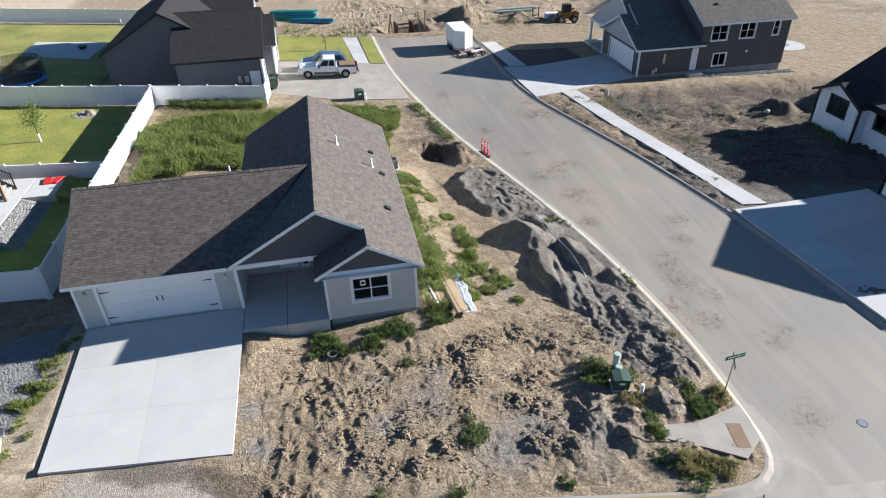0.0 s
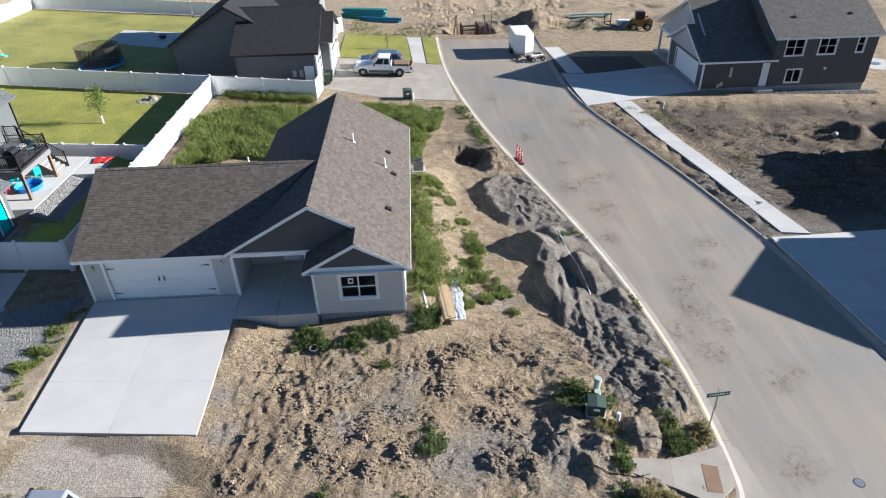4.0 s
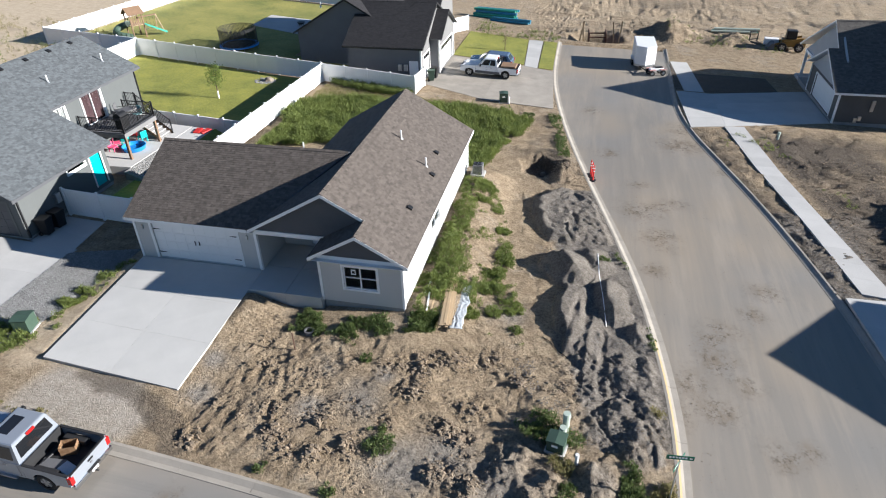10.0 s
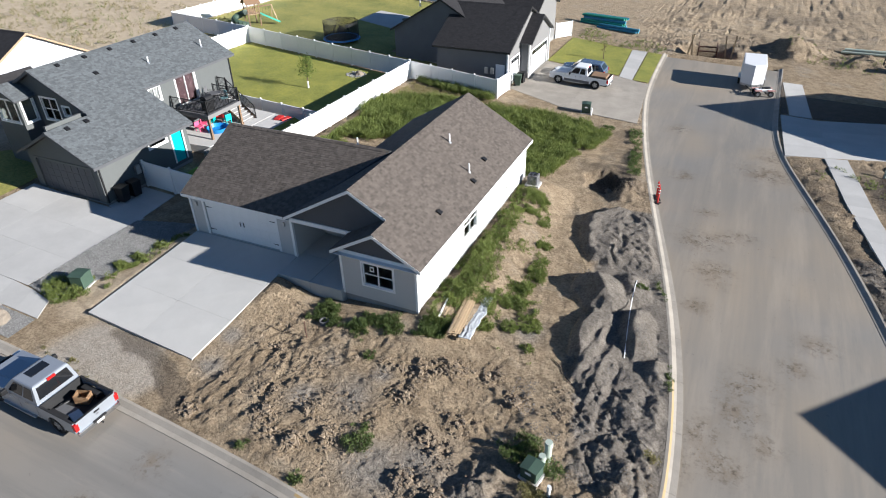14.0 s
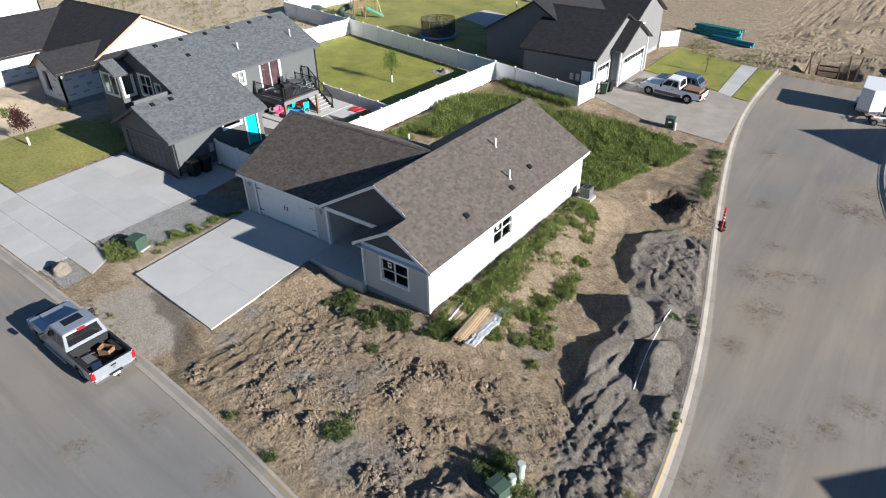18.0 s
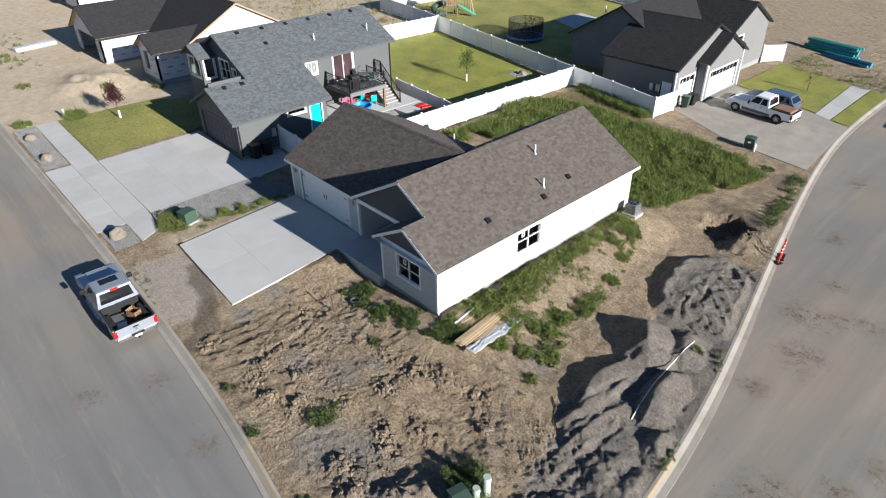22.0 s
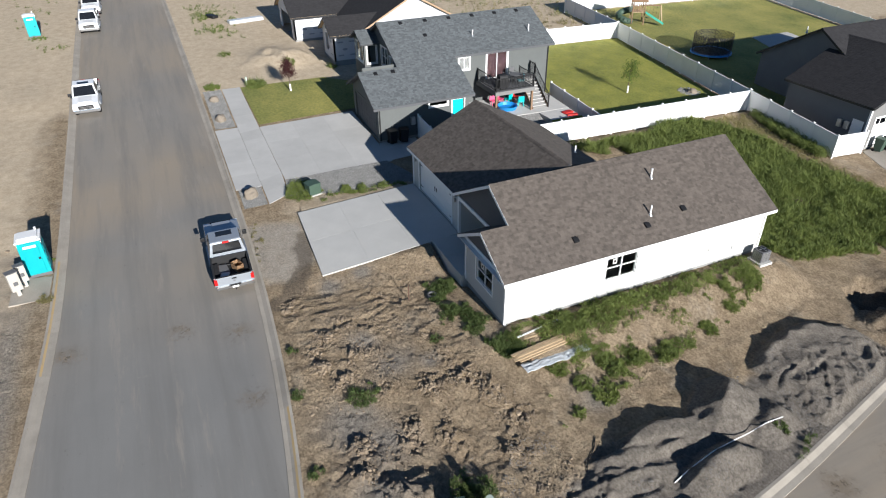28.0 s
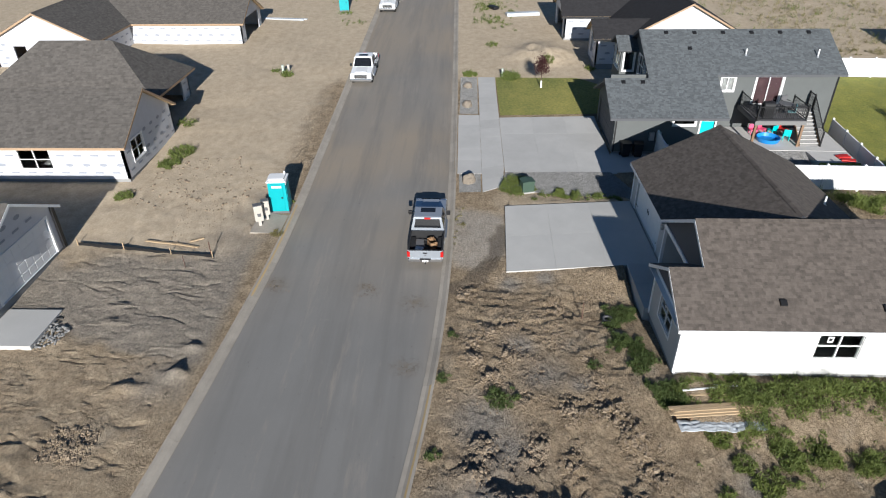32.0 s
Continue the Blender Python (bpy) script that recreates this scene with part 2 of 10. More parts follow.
def bar(bm, a, b, w, h=None, up=(0, 0, 1)):
    """A square bar from a to b."""
    a, b = Vector(a), Vector(b)
    d = (b - a).normalized()
    up = Vector(up)
    if abs(d.dot(up)) > 0.98:
        up = Vector((1, 0, 0))
    s = d.cross(up).normalized() * (w / 2)
    u = s.cross(d).normalized() * ((h or w) / 2)
    v = [bm.verts.new(p + i * s + j * u) for p in (a, b) for i, j in ((-1, -1), (1, -1), (1, 1), (-1, 1))]
    for q in ((3, 2, 1, 0), (4, 5, 6, 7), (0, 1, 5, 4), (1, 2, 6, 5), (2, 3, 7, 6), (3, 0, 4, 7)):
        bm.faces.new([v[i] for i in q])


def tube(bm, a, b, r, r2=None, n=10, cap=True):
    a, b = Vector(a), Vector(b)
    d = (b - a).normalized()
    s = d.orthogonal().normalized()
    u = d.cross(s)
    r2 = r if r2 is None else r2
    ring = [[bm.verts.new(p + (s * math.cos(k) + u * math.sin(k)) * q) for k in [2 * math.pi * i / n for i in range(n)]] for p, q in ((a, r), (b, r2))]
    for i in range(n):
        bm.faces.new((ring[0][i], ring[0][(i + 1) % n], ring[1][(i + 1) % n], ring[1][i]))
    if cap:
        bm.faces.new(ring[0][::-1])
        bm.faces.new(ring[1])


def prism(bm, pts, off):
    """A flat polygon pushed along off."""
    off = Vector(off)
    a = [bm.verts.new(p) for p in pts]
    b = [bm.verts.new(Vector(p) + off) for p in pts]
    n = len(a)
    bm.faces.new(a)
    bm.faces.new(b[::-1])
    for i in range(n):
        bm.faces.new((a[i], b[i], b[(i + 1) % n], a[(i + 1) % n]))


def boxpart(name, dims, material, parent, label="", bevel=0.0):
    bm = bmesh.new()
    box(bm, *dims, bevel=bevel)
    return part(name, bm, material, parent, label)


def barpart(name, a, b, w, h, material, parent, label="", up=(0, 0, 1)):
    bm = bmesh.new()
    bar(bm, a, b, w, h, up)
    return part(name, bm, material, parent, label)


def tubepart(name, a, b, r, material, parent, label="", r2=None, n=12):
    bm = bmesh.new()
    tube(bm, a, b, r, r2, n)
    return part(name, bm, material, parent, label, smooth=False)


# ---- smooth random fields ----
def lattice(seed):
    return np.random.RandomState(seed).rand(256, 256)


def value_noise(x, y, seed=0):
    g = lattice(seed)
    xi, yi = np.floor(x).astype(int), np.floor(y).astype(int)
    fx, fy = x - xi, y - yi
    fx, fy = fx * fx * (3 - 2 * fx), fy * fy * (3 - 2 * fy)
    a, b = g[xi % 256, yi % 256], g[(xi + 1) % 256, yi % 256]
    c, d = g[xi % 256, (yi + 1) % 256], g[(xi + 1) % 256, (yi + 1) % 256]
    return (a * (1 - fx) + b * fx) * (1 - fy) + (c * (1 - fx) + d * fx) * fy


def fbm(x, y, scale, octaves=4, seed=0, gain=0.5):
    """About -1 to 1."""
    s, amp, tot = 0.0, 1.0, 0.0
    for k in range(octaves):
        s = s + amp * (value_noise(x / scale * 2 ** k + 13.7 * k, y / scale * 2 ** k + 7.1 * k, seed + k) * 2 - 1)
        tot += amp
        amp *= gain
    return s / tot * 1.6


def gz(x, y):
    """The natural lie of the land: it falls to the right road and gently backwards."""
    x, y = np.asarray(x, float), np.asarray(y, float)
    u, v = x / 30, (y - 30) / 30
    U, V = 1.5 * np.tanh(u / 1.5), 1.5 * np.tanh(v / 1.5)
    z = -0.538 - 1.314 * u - 0.352 * v + 0.08 * U * V + 0.255 * U * U - 0.2 * V * V
    z = z + 0.75 * np.exp(-((x - 0.5) / 3.2) ** 2 - ((y - 30) / 11) ** 2)
    return z - 0.38 * np.exp(-((x - 6) / 9) ** 2 - ((y - 48) / 11) ** 2)


def g(x, y):
    return float(gz(x, y))


def chaikin(p, n=3):
    p = [Vector(q) for q in p]
    for _ in range(n):
        q = [p[0]]
        for a, b in zip(p, p[1:]):
            q += [a * 0.75 + b * 0.25, a * 0.25 + b * 0.75]
        p = q + [p[-1]]
    return p


def resample(p, step):
    p = np.array([tuple(q)[:2] for q in p])
    s = np.concatenate([[0], np.cumsum(np.hypot(*np.diff(p, axis=0).T))])
    n = max(2, int(round(s[-1] / step)) + 1)
    t = np.linspace(0, s[-1], n)
    return np.stack([np.interp(t, s, p[:, 0]), np.interp(t, s, p[:, 1])], 1)


def inside(x, y, poly):
    """Which points lie in the polygon."""
    r = np.zeros(np.shape(x), bool)
    n = len(poly)
    for i in range(n):
        (ax, ay), (bx, by) = poly[i][:2], poly[(i + 1) % n][:2]
        if ay == by:
            continue
        c = ((ay > y) != (by > y)) & (x < (bx - ax) * (y - ay) / (by - ay) + ax)
        r ^= c
    return r


def near(x, y, line):
    """Distance to a polyline."""
    d = np.full(np.shape(x), 1e9)
    for (ax, ay), (bx, by) in zip([q[:2] for q in line], [q[:2] for q in line[1:]]):
        dx, dy = bx - ax, by - ay
        t = np.clip(((x - ax) * dx + (y - ay) * dy) / (dx * dx + dy * dy), 0, 1)
        d = np.minimum(d, np.hypot(x - ax - t * dx, y - ay - t * dy))
    return d


def step(a, b, x):
    t = np.clip((x - a) / (b - a), 0, 1)
    return t * t * (3 - 2 * t)


# ---- roads and ground ----
# kerb lines: the lot's corner from the cross street round to the side road, and the far sides
KERB_LOT = [tuple(p)[:2] for p in chaikin([(x, y, 0) for x, y in (
    (-130, 12.6), (-60, 13.2), (-30, 13.4), (-12, 13.4), (-4, 13.1), (2, 12.6), (7, 11.9), (11.2, 11.3), (13.1, 12.3), (13.35, 15.5), (13.4, 19.5), (13.0, 24), (12.2, 29), (11.1, 34),
    (9.9, 39), (8.4, 45.5), (7.0, 52), (5.9, 58), (5.1, 64), (4.7, 72), (4.6, 79.5))])]
KERB_STREET = [tuple(p)[:2] for p in chaikin([(x, y, 0) for x, y in (
    (-130, 3.2), (-60, 3.4), (-20, 3.5), (-10, 3.4), (-4, 3.0), (3, 2.4), (9, 1.8), (12.5, 0.5), (14, -4), (14.3, -14), (14.5, -40))])]
KERB_FAR = [tuple(p)[:2] for p in chaikin([(x, y, 0) for x, y in (
    (24.4, -40), (24.1, 0), (23.9, 12), (23.5, 20), (22.9, 27.5), (21.9, 33.5), (20.6, 40), (19.0, 46.5), (17.2, 53.5), (16.6, 59), (16.7, 66), (17.0, 79.5))])]
ROAD = KERB_LOT + KERB_FAR[::-1] + KERB_STREET[::-1]

# open earth on the lot
def ridged(x, y, scale, octaves, seed):
    return 1 - np.abs(fbm(x, y, scale, octaves, seed))


TRACKS = [[(-6.1, 13.9), (-5.6, 16.0), (-5.3, 18.4), (-4.5, 20.6)], [(-4.7, 13.9), (-4.3, 16.0), (-4.2, 18.6)], [(-3.4, 13.9), (-2.8, 15.6), (-2.9, 17.6), (-3.6, 19.6)], [(-2.0, 14.0), (-1.3, 15.2), (0.6, 16.4), (5.0, 16.0)], [(-1.2, 17.6), (0.4, 18.3), (5.2, 17.6)], [(-1.0, 20.4), (1.0, 19.3), (5.8, 20.4)], [(0.0, 14.6), (4.0, 14.3)],
          [(4.2, 23.0), (5.9, 26.5), (5.7, 31.0), (5.0, 37.0), (4.4, 41.0)], [(5.3, 21.6), (7.0, 26.0), (6.7, 31.5), (6.1, 37.0), (5.4, 41.0)]]
# torn-up spots: x, y, reach
TORN = ((-5.2, 14.1, 0.8), (-4.1, 15.8, 0.6), (-5.3, 16.3, 0.5), (-2.9, 16.3, 0.6), (-2.2, 15.2, 0.5), (-1.4, 14.6, 0.5), (-4.3, 18.6, 0.7), (-4.6, 20.0, 0.4), (-0.6, 15.9, 0.5), (-0.5, 19.6, 0.5), (1.2, 19.7, 0.7), (2.5, 18.5, 0.8),
        (2.5, 19.9, 0.8), (1.9, 16.8, 0.7), (0.8, 15.3, 0.5), (-0.2, 14.5, 0.5), (3.3, 20.6, 0.7), (4.3, 20.9, 0.8), (5.5, 21.3, 0.7), (4.1, 17.1, 0.6), (5.4, 18.3, 0.7), (4.9, 16.8, 0.6), (4.4, 14.8, 0.6), (5.6, 14.6, 0.7), (7.0, 20.4, 0.6))
GREYISH = ((-1.3, 16.7, 0.7), (0.5, 17.6, 0.9), (3.2, 14.9, 1.2), (4.5, 15.8, 1.2), (-6.5, 18.4, 0.5), (-6.1, 16.5, 0.6), (5.9, 25.0, 0.9), (6.8, 14.8, 1.4), (1.2, 19.2, 0.5))


def spots(x, y, places, seed):
    """Soft uneven patches round the places given."""
    q = np.zeros_like(x)
    w = 0.35 * fbm(x, y, 1.1, 3, seed)
    for cx, cy, r in places:
        q = np.maximum(q, np.exp(-(np.hypot(x - cx, y - cy) / r + w) ** 2))
    return q


SAND_TRACKS = [[(9.5, 17.5), (9.45, 21.5), (9.6, 25.0), (9.75, 28.2)], [(10.5, 17.5), (10.4, 21.5), (10.5, 24.4)], [(8.2, 38.6), (9.6, 37.2), (11.0, 36.2)], [(8.0, 37.3), (9.4, 36.2), (10.9, 34.9)], [(8.4, 35.6), (9.8, 34.9), (10.8, 33.6)], [(9.3, 39.2), (10.2, 36.5), (10.4, 34.0)]]


def wheel_ruts(x, y, lines, w):
    """Sunken ruts with thrown-up edges, and where the treads are."""
    z, tread = np.zeros_like(x), np.zeros_like(x)
    for k, line in enumerate(lines):
        q = near(x, y, line) + 0.12 * fbm(x, y, 2.0, 2, 200 + k)
        z = z - 0.055 * np.exp(-(q / w) ** 4) + 0.04 * np.exp(-((q - w * 1.45) / (w * 0.35)) ** 2) * (0.6 + 0.8 * fbm(x, y, 0.7, 3, 220 + k))
        tread = np.maximum(tread, np.exp(-(q / (w * 0.9)) ** 4))
    return z, tread


PLANTED = [(17.0, 53.6), (18.8, 46.5), (20.4, 40), (21.8, 33.4), (22.4, 30.6), (23.75, 30.9), (22.65, 38.5), (21.15, 46.8), (20.15, 54.6)]


def grooves(x, y, scale, width, seed):
    """Winding sharp furrows with a raised lip, for ploughed-up and driven-over earth."""
    n = fbm(x + 0.5 * fbm(x, y, scale * 1.5, 2, seed + 1), y + 0.5 * fbm(x, y, scale * 1.5, 2, seed + 2), scale, 3, seed)
    return -np.exp(-(n / width) ** 2) + 0.4 * np.exp(-((n - 2.0 * width) / (0.7 * width)) ** 2)


SIDE_Z = 0.22     # made-up ground along the new house's side wall


def mound(x, y, line, h, left, right, seed, round_off=0.12):
    """A tipped ridge along a line with its own slopes to either side."""
    q = near(x, y, line)
    ax = np.interp(y, *zip(*sorted((b, a) for a, b in line)))
    r = np.where(x < ax, left, right)
    d = q / r + 0.10 * fbm(x, y, 1.3, 3, seed) + 0.05 * fbm(x, y, 0.4, 2, seed + 300)
    d = np.sqrt(np.maximum(d, 0) ** 2 + round_off ** 2) - round_off
    return h * np.clip(1 - d, 0, 1)


HEAP_FLAT = [(6.3, 39.6), (5.6, 37.3), (5.75, 34.6), (6.2, 33.2), (7.1, 32.2), (8.3, 32.3), (9.2, 32.9), (10.9, 32.9), (10.7, 36), (9.8, 39), (8.3, 40.1)]


def sand_heaps(x, y):
    """Grey sand tipped along the kerb: a flat driven-over heap, a smooth cone, a long ridge and small lumps."""
    s = near(x, y, HEAP_FLAT + HEAP_FLAT[:1]) * np.where(inside(x, y, HEAP_FLAT), 1, -1) + 0.28 * fbm(x, y, 1.5, 3, 41)
    flat = step(0.0, 0.65, s) * np.interp(x, [5.5, 8, 11], [0.30, 0.42, 0.28])
    lip = np.exp(-((s - 0.75) / 0.3) ** 2) * (1 - step(7.2, 8.2, x)) * 0.14 - 0.16 * np.exp(-np.hypot((x - 7.0) / 0.5, (y - 33.6) / 0.9) ** 2)
    h = flat + lip * step(0.0, 0.5, s)
    ridge = mound(x, y, [(8.6, 24.7), (8.35, 25.4), (8.3, 26.2), (8.5, 27.0)], 0.52, 0.55, 1.9, 45)
    ridge = ridge - 0.16 * np.exp(-((x - 7.95 - 0.12 * np.sin(y * 2.1)) / 0.16) ** 2) * step(24.4, 25, y) * (1 - step(26.4, 27.2, y))
    for k in (8.9, 9.5):
        ridge = ridge - 0.09 * np.exp(-((x - k - 0.16 * (y - 25)) / 0.14) ** 2) * step(22.8, 23.6, y) * (1 - step(26.2, 27.2, y))
    for m in (mound(x, y, [(8.75, 29.1), (8.45, 29.7), (8.2, 30.1)], 1.02, 1.3, 1.5, 43, 0.06), ridge, mound(x, y, [(10.9, 26.2), (10.6, 27.3), (10.55, 28.3)], 0.62, 0.7, 0.9, 46), mound(x, y, [(10.0, 30.3), (9.7, 31.4)], 0.4, 0.9, 1.0, 47),
              mound(x, y, [(12.05, 24.6), (12.0, 25.2)], 0.28, 0.5, 0.6, 48), mound(x, y, [(11.2, 22.0), (11.25, 22.6)], 0.26, 0.5, 0.8, 49), mound(x, y, [(12.55, 22.4), (12.5, 22.9)], 0.24, 0.5, 0.5, 50), mound(x, y, [(12.3, 19.6), (12.2, 20.4)], 0.28, 0.5, 0.6, 51),
              mound(x, y, [(11.3, 19.8), (11.1, 20.6)], 0.2, 0.5, 0.6, 52), mound(x, y, [(12.0, 18.5), (11.9, 19.0)], 0.24, 0.5, 0.6, 53), mound(x, y, [(12.6, 17.4), (12.5, 18.0)], 0.28, 0.5, 0.4, 72), mound(x, y, [(9.6, 22.7), (9.4, 23.2)], 0.26, 0.5, 0.8, 79)):
        h = np.maximum(h, m)
    return h, np.clip(h * 9, 0, 1)


def relief(x, y):
    """Heaps, ruts and clods of the building site on top of gz, and the share of sand."""
    road_gap = near(x, y, KERB_LOT)
    off_kerb = step(0.25, 0.8, road_gap)
    apron = inside(x, y, [(-15, 12), (-7.2, 12), (-6.6, 16.4), (-15, 17)])
    lot = step(-7.6, -6.0, x) * (1 - step(20.6, 22.9, y)) * step(12.0, 12.6, y) * off_kerb
    rutz, tread = wheel_ruts(x, y, TRACKS, 0.19)
    flat = 1 - 0.6 * np.clip(tread, 0, 1)
    torn = np.maximum(spots(x, y, TORN, 5), 0.55 * step(0.35, 0.75, fbm(x, y, 1.9, 3, 6)))
    crumb = torn * (0.13 * fbm(x, y, 0.45, 3, 11, 0.65) + 0.26 * np.maximum(ridged(x, y, 0.5, 3, 12) - 0.66, 0) + 0.05 * fbm(x, y, 0.2, 3, 17) + 0.03)
    z = lot * (0.10 * fbm(x, y, 3.0, 3, 3) + 0.045 * fbm(x * 1.3, y, 1.3, 3, 4) + 0.75 * rutz * np.clip(0.6 + fbm(x, y, 1.3, 2, 9), 0, 1) + flat * (crumb + 0.035 * fbm(x, y, 0.5, 3, 19, 0.6) + 0.022 * fbm(x, y, 0.2, 2, 20) + 0.035 * grooves(x * 1.3, y, 1.5, 0.06, 21)))
    strip = step(3.0, 4.5, x) * step(20, 23, y) * (1 - step(50, 56, y)) * off_kerb * (1 - inside(x, y, ROAD))
    z = z + strip * (0.05 * fbm(x, y, 1.5, 4, 31) + 0.03 * fbm(x, y, 0.4, 3, 32, 0.6) + rutz * 0.22 + 0.014 * np.sin(y * 13 + 3 * x + 2 * fbm(x, y, 2, 2, 33)) * np.clip(tread, 0, 1))
    h, sand = sand_heaps(x, y)
    axis = np.interp(y, [14, 18.5, 22, 24, 26, 30, 34, 39.5], [11.2, 11.2, 10.8, 10.2, 9.9, 9.7, 9.0, 9.2])
    spread = step(-1.9, -1.2, x - axis + 0.45 * fbm(x, y, 1.6, 3, 54)) * step(17.2, 18.6, y + fbm(x, y, 1.4, 3, 56)) * (1 - step(39.4, 40.3, y + 0.6 * fbm(x, y, 1.2, 2, 59))) * (1 - inside(x, y, ROAD))
    sand = np.maximum(sand, spread)
    churned = np.clip(step(32.0, 33.2, y) * step(7.2, 8.2, x) + (1 - step(22.6, 24.0, y)) + 0.5 * step(11.2, 11.8, x), 0, 1)
    h = h + sand * (churned * (0.10 * grooves(0.75 * x + 0.65 * y, 0.30 * (0.65 * x - 0.75 * y), 1.1, 0.10, 57) + 0.06 * grooves((x - 0.3 * y) * 0.4, y + 0.3 * x, 1.0, 0.12, 60) + 0.05 * np.maximum(ridged(x, y, 0.55, 3, 68) - 0.6, 0)) + churned * 0.075 * fbm(x, y, 0.5, 4, 70, 0.7) + (1 - churned) * 0.025 * grooves(x * 1.5, y * 0.8, 0.9, 0.08, 77) + 0.03 * fbm(x, y, 0.7, 4, 69) + 0.022 * fbm(x, y, 0.25, 3, 58))
    sz, streads = wheel_ruts(x, y, SAND_TRACKS, 0.2)
    h = h + 1.1 * sand * sz
    tread = np.maximum(tread * np.maximum(lot, strip), streads * sand)
    tail = step(8.3, 9.6, x) * step(15.6, 17.0, y) * (1 - step(22, 25, y))
    sand = np.maximum(sand, 0.75 * tail * np.clip(0.6 + fbm(x, y, 2.5, 3, 61), 0, 1))
    h = h + tail * (0.06 * fbm(x, y, 1.0, 4, 63) + 0.03 * grooves(x, y, 1.0, 0.1, 64))
    # dug hole with its spoil
    wob = 0.34 * fbm(x, y, 0.9, 4, 66, 0.6)
    hole = np.exp(-(np.hypot((x - 5.7) / 1.3, (y - 43.6) / 1.5) + wob) ** 8)
    h = h - 0.85 * hole + 0.8 * np.exp(-np.hypot((x - 7.5) / 0.75, (y - 42.6) / 1.7) ** 2) * (1 + 0.6 * fbm(x, y, 0.6, 4, 67))
    h = h + 0.3 * np.exp(-np.hypot((x - 5.6) / 2.2, (y - 46.0) / 0.8) ** 2)
    # corner spoil beside the utility box
    for cx, cy, r, hh in ((10.45, 16.0, 0.62, 0.45), (8.2, 15.2, 0.9, 0.3), (7.3, 16.6, 0.9, 0.26), (11.8, 17.4, 0.6, 0.34), (5.6, 14.6, 0.8, 0.18), (6.8, 15.4, 0.7, 0.2)):
        q = np.exp(-(np.hypot(x - cx, (y - cy) / 1.4) / r + 0.22 * fbm(x, y, 0.8, 3, 70)) ** 3)
        h = h + hh * q * (1 + 0.5 * fbm(x, y, 0.5, 3, 71)) + 0.05 * q * grooves(x, y, 0.8, 0.1, 74)
        sand = np.maximum(sand, 0.85 * q if cx > 10 else 0.35 * q)
    z = z + h * step(0.15, 0.7, road_gap)
    # made-up ground against the house front and the driveway
    z = z + 0.17 * step(19.8, 22.4, y) * (1 - step(24, 25, y)) * step(-7.2, -6.6, x) * (1 - step(-2.2, -0.5, x)) + 0.14 * step(20.8, 22.6, y) * (1 - step(24, 25, y)) * step(-2.2, -0.5, x) * (1 - step(1.6, 2.6, x))
    rise = SIDE_Z - gz(x, y)
    z = z + np.maximum(rise, 0) * (1 - step(2.0, 4.6, x)) * step(0.6, 1.0, x) * step(22.6, 23.6, y) * (1 - step(39, 41.5, y))
    rise = -0.08 + 0.0875 * np.clip(y - 16.4, 0, 8.0) - gz(x, y)
    z = z + np.maximum(rise, 0) * (1 - step(-7.0, -4.4, x)) * step(-7.6, -7.3, x) * step(16.0, 16.6, y) * (1 - step(22.6, 23.2, y))
    rise = 0.30 + 0.0385 * np.clip(y - 16.6, 0, 8.0) - gz(x, y)
    z = z + np.maximum(rise, 0) * step(-15.6, -14.1, x) * (1 - step(-13.6, -13.3, x)) * step(16.2, 16.8, y) * (1 - step(24, 25, y))
    z = np.where(apron, 0.05 * fbm(x, y, 1.6, 4, 73) + 0.012 * fbm(x, y, 0.4, 3, 74) - 0.03, z)
    # far earthworks behind the road's end
    far = step(79, 84, y) * (1 - step(140, 200, y)) * step(-6, 6, x)
    z = z + far * (0.22 * fbm(x, y, 7, 3, 81) + 0.08 * fbm(x, y, 1.6, 3, 83) + 0.16 * grooves(0.16 * x, y + 0.02 * (x - 12) ** 2, 1.6, 0.10, 84) + 0.14 * grooves(0.2 * (x + y), 0.8 * y - 0.6 * x, 1.8, 0.10, 76))
    for cx, cy, r, hh in ((18, 86.5, 2.6, 1.7), (25, 85.0, 2.2, 0.9), (13.0, 85.5, 1.8, 0.7), (37.2, 46.4, 1.9, 1.1), (43, 46, 3.0, 1.6), (47, 43, 2.2, 1.1), (-43.2, 21.9, 2.4, 0.9)):
        z = z + hh * np.exp(-(np.hypot(x - cx, y - cy) / r) ** 2) * (1 + 0.5 * fbm(x, y, 1.5, 4, 85))
    # trench of the pipe works
    z = z - 1.8 * np.exp(-(np.abs((x - 9.0) / 2.6) ** 4 + np.abs((y - 82.3) / 1.3) ** 4))
    # the plot across the side road
    across = step(25.2, 26.6, x + 0.19 * (y - 38.5)) * (1 - step(70, 80, x)) * step(32, 36, y) * (1 - step(54, 57, y))
    z = z + across * (0.22 * fbm(x, y, 3.0, 4, 87) * (1 - 0.7 * step(48, 50, y)) + 0.09 * fbm(x, y, 0.9, 3, 88) * (1 - 0.6 * step(48, 50, y)) + 0.22 * step(45, 46.5, y + 0.9 * fbm(x, y, 2.2, 3, 110)) * (1 - step(48, 49.5, y)) * np.maximum(ridged(x, y, 0.9, 3, 111) - 0.5, 0) + 0.20 * grooves(x * 0.5, y + 0.2 * x, 1.8, 0.09, 78) + 0.12 * grooves(x, y * 0.7, 1.3, 0.1, 77))
    z = z + inside(x, y, PLANTED) * (0.02 + 0.09 * fbm(x, y, 0.9, 4, 97)) * step(0.2, 0.7, near(x, y, KERB_FAR)) - 0.07 * (1 - step(0.25, 0.8, near(x, y, KERB_FAR)))
    # plots over the cross street
    over = (1 - step(1.5, 3.0, y)) * step(-90, -60, x)
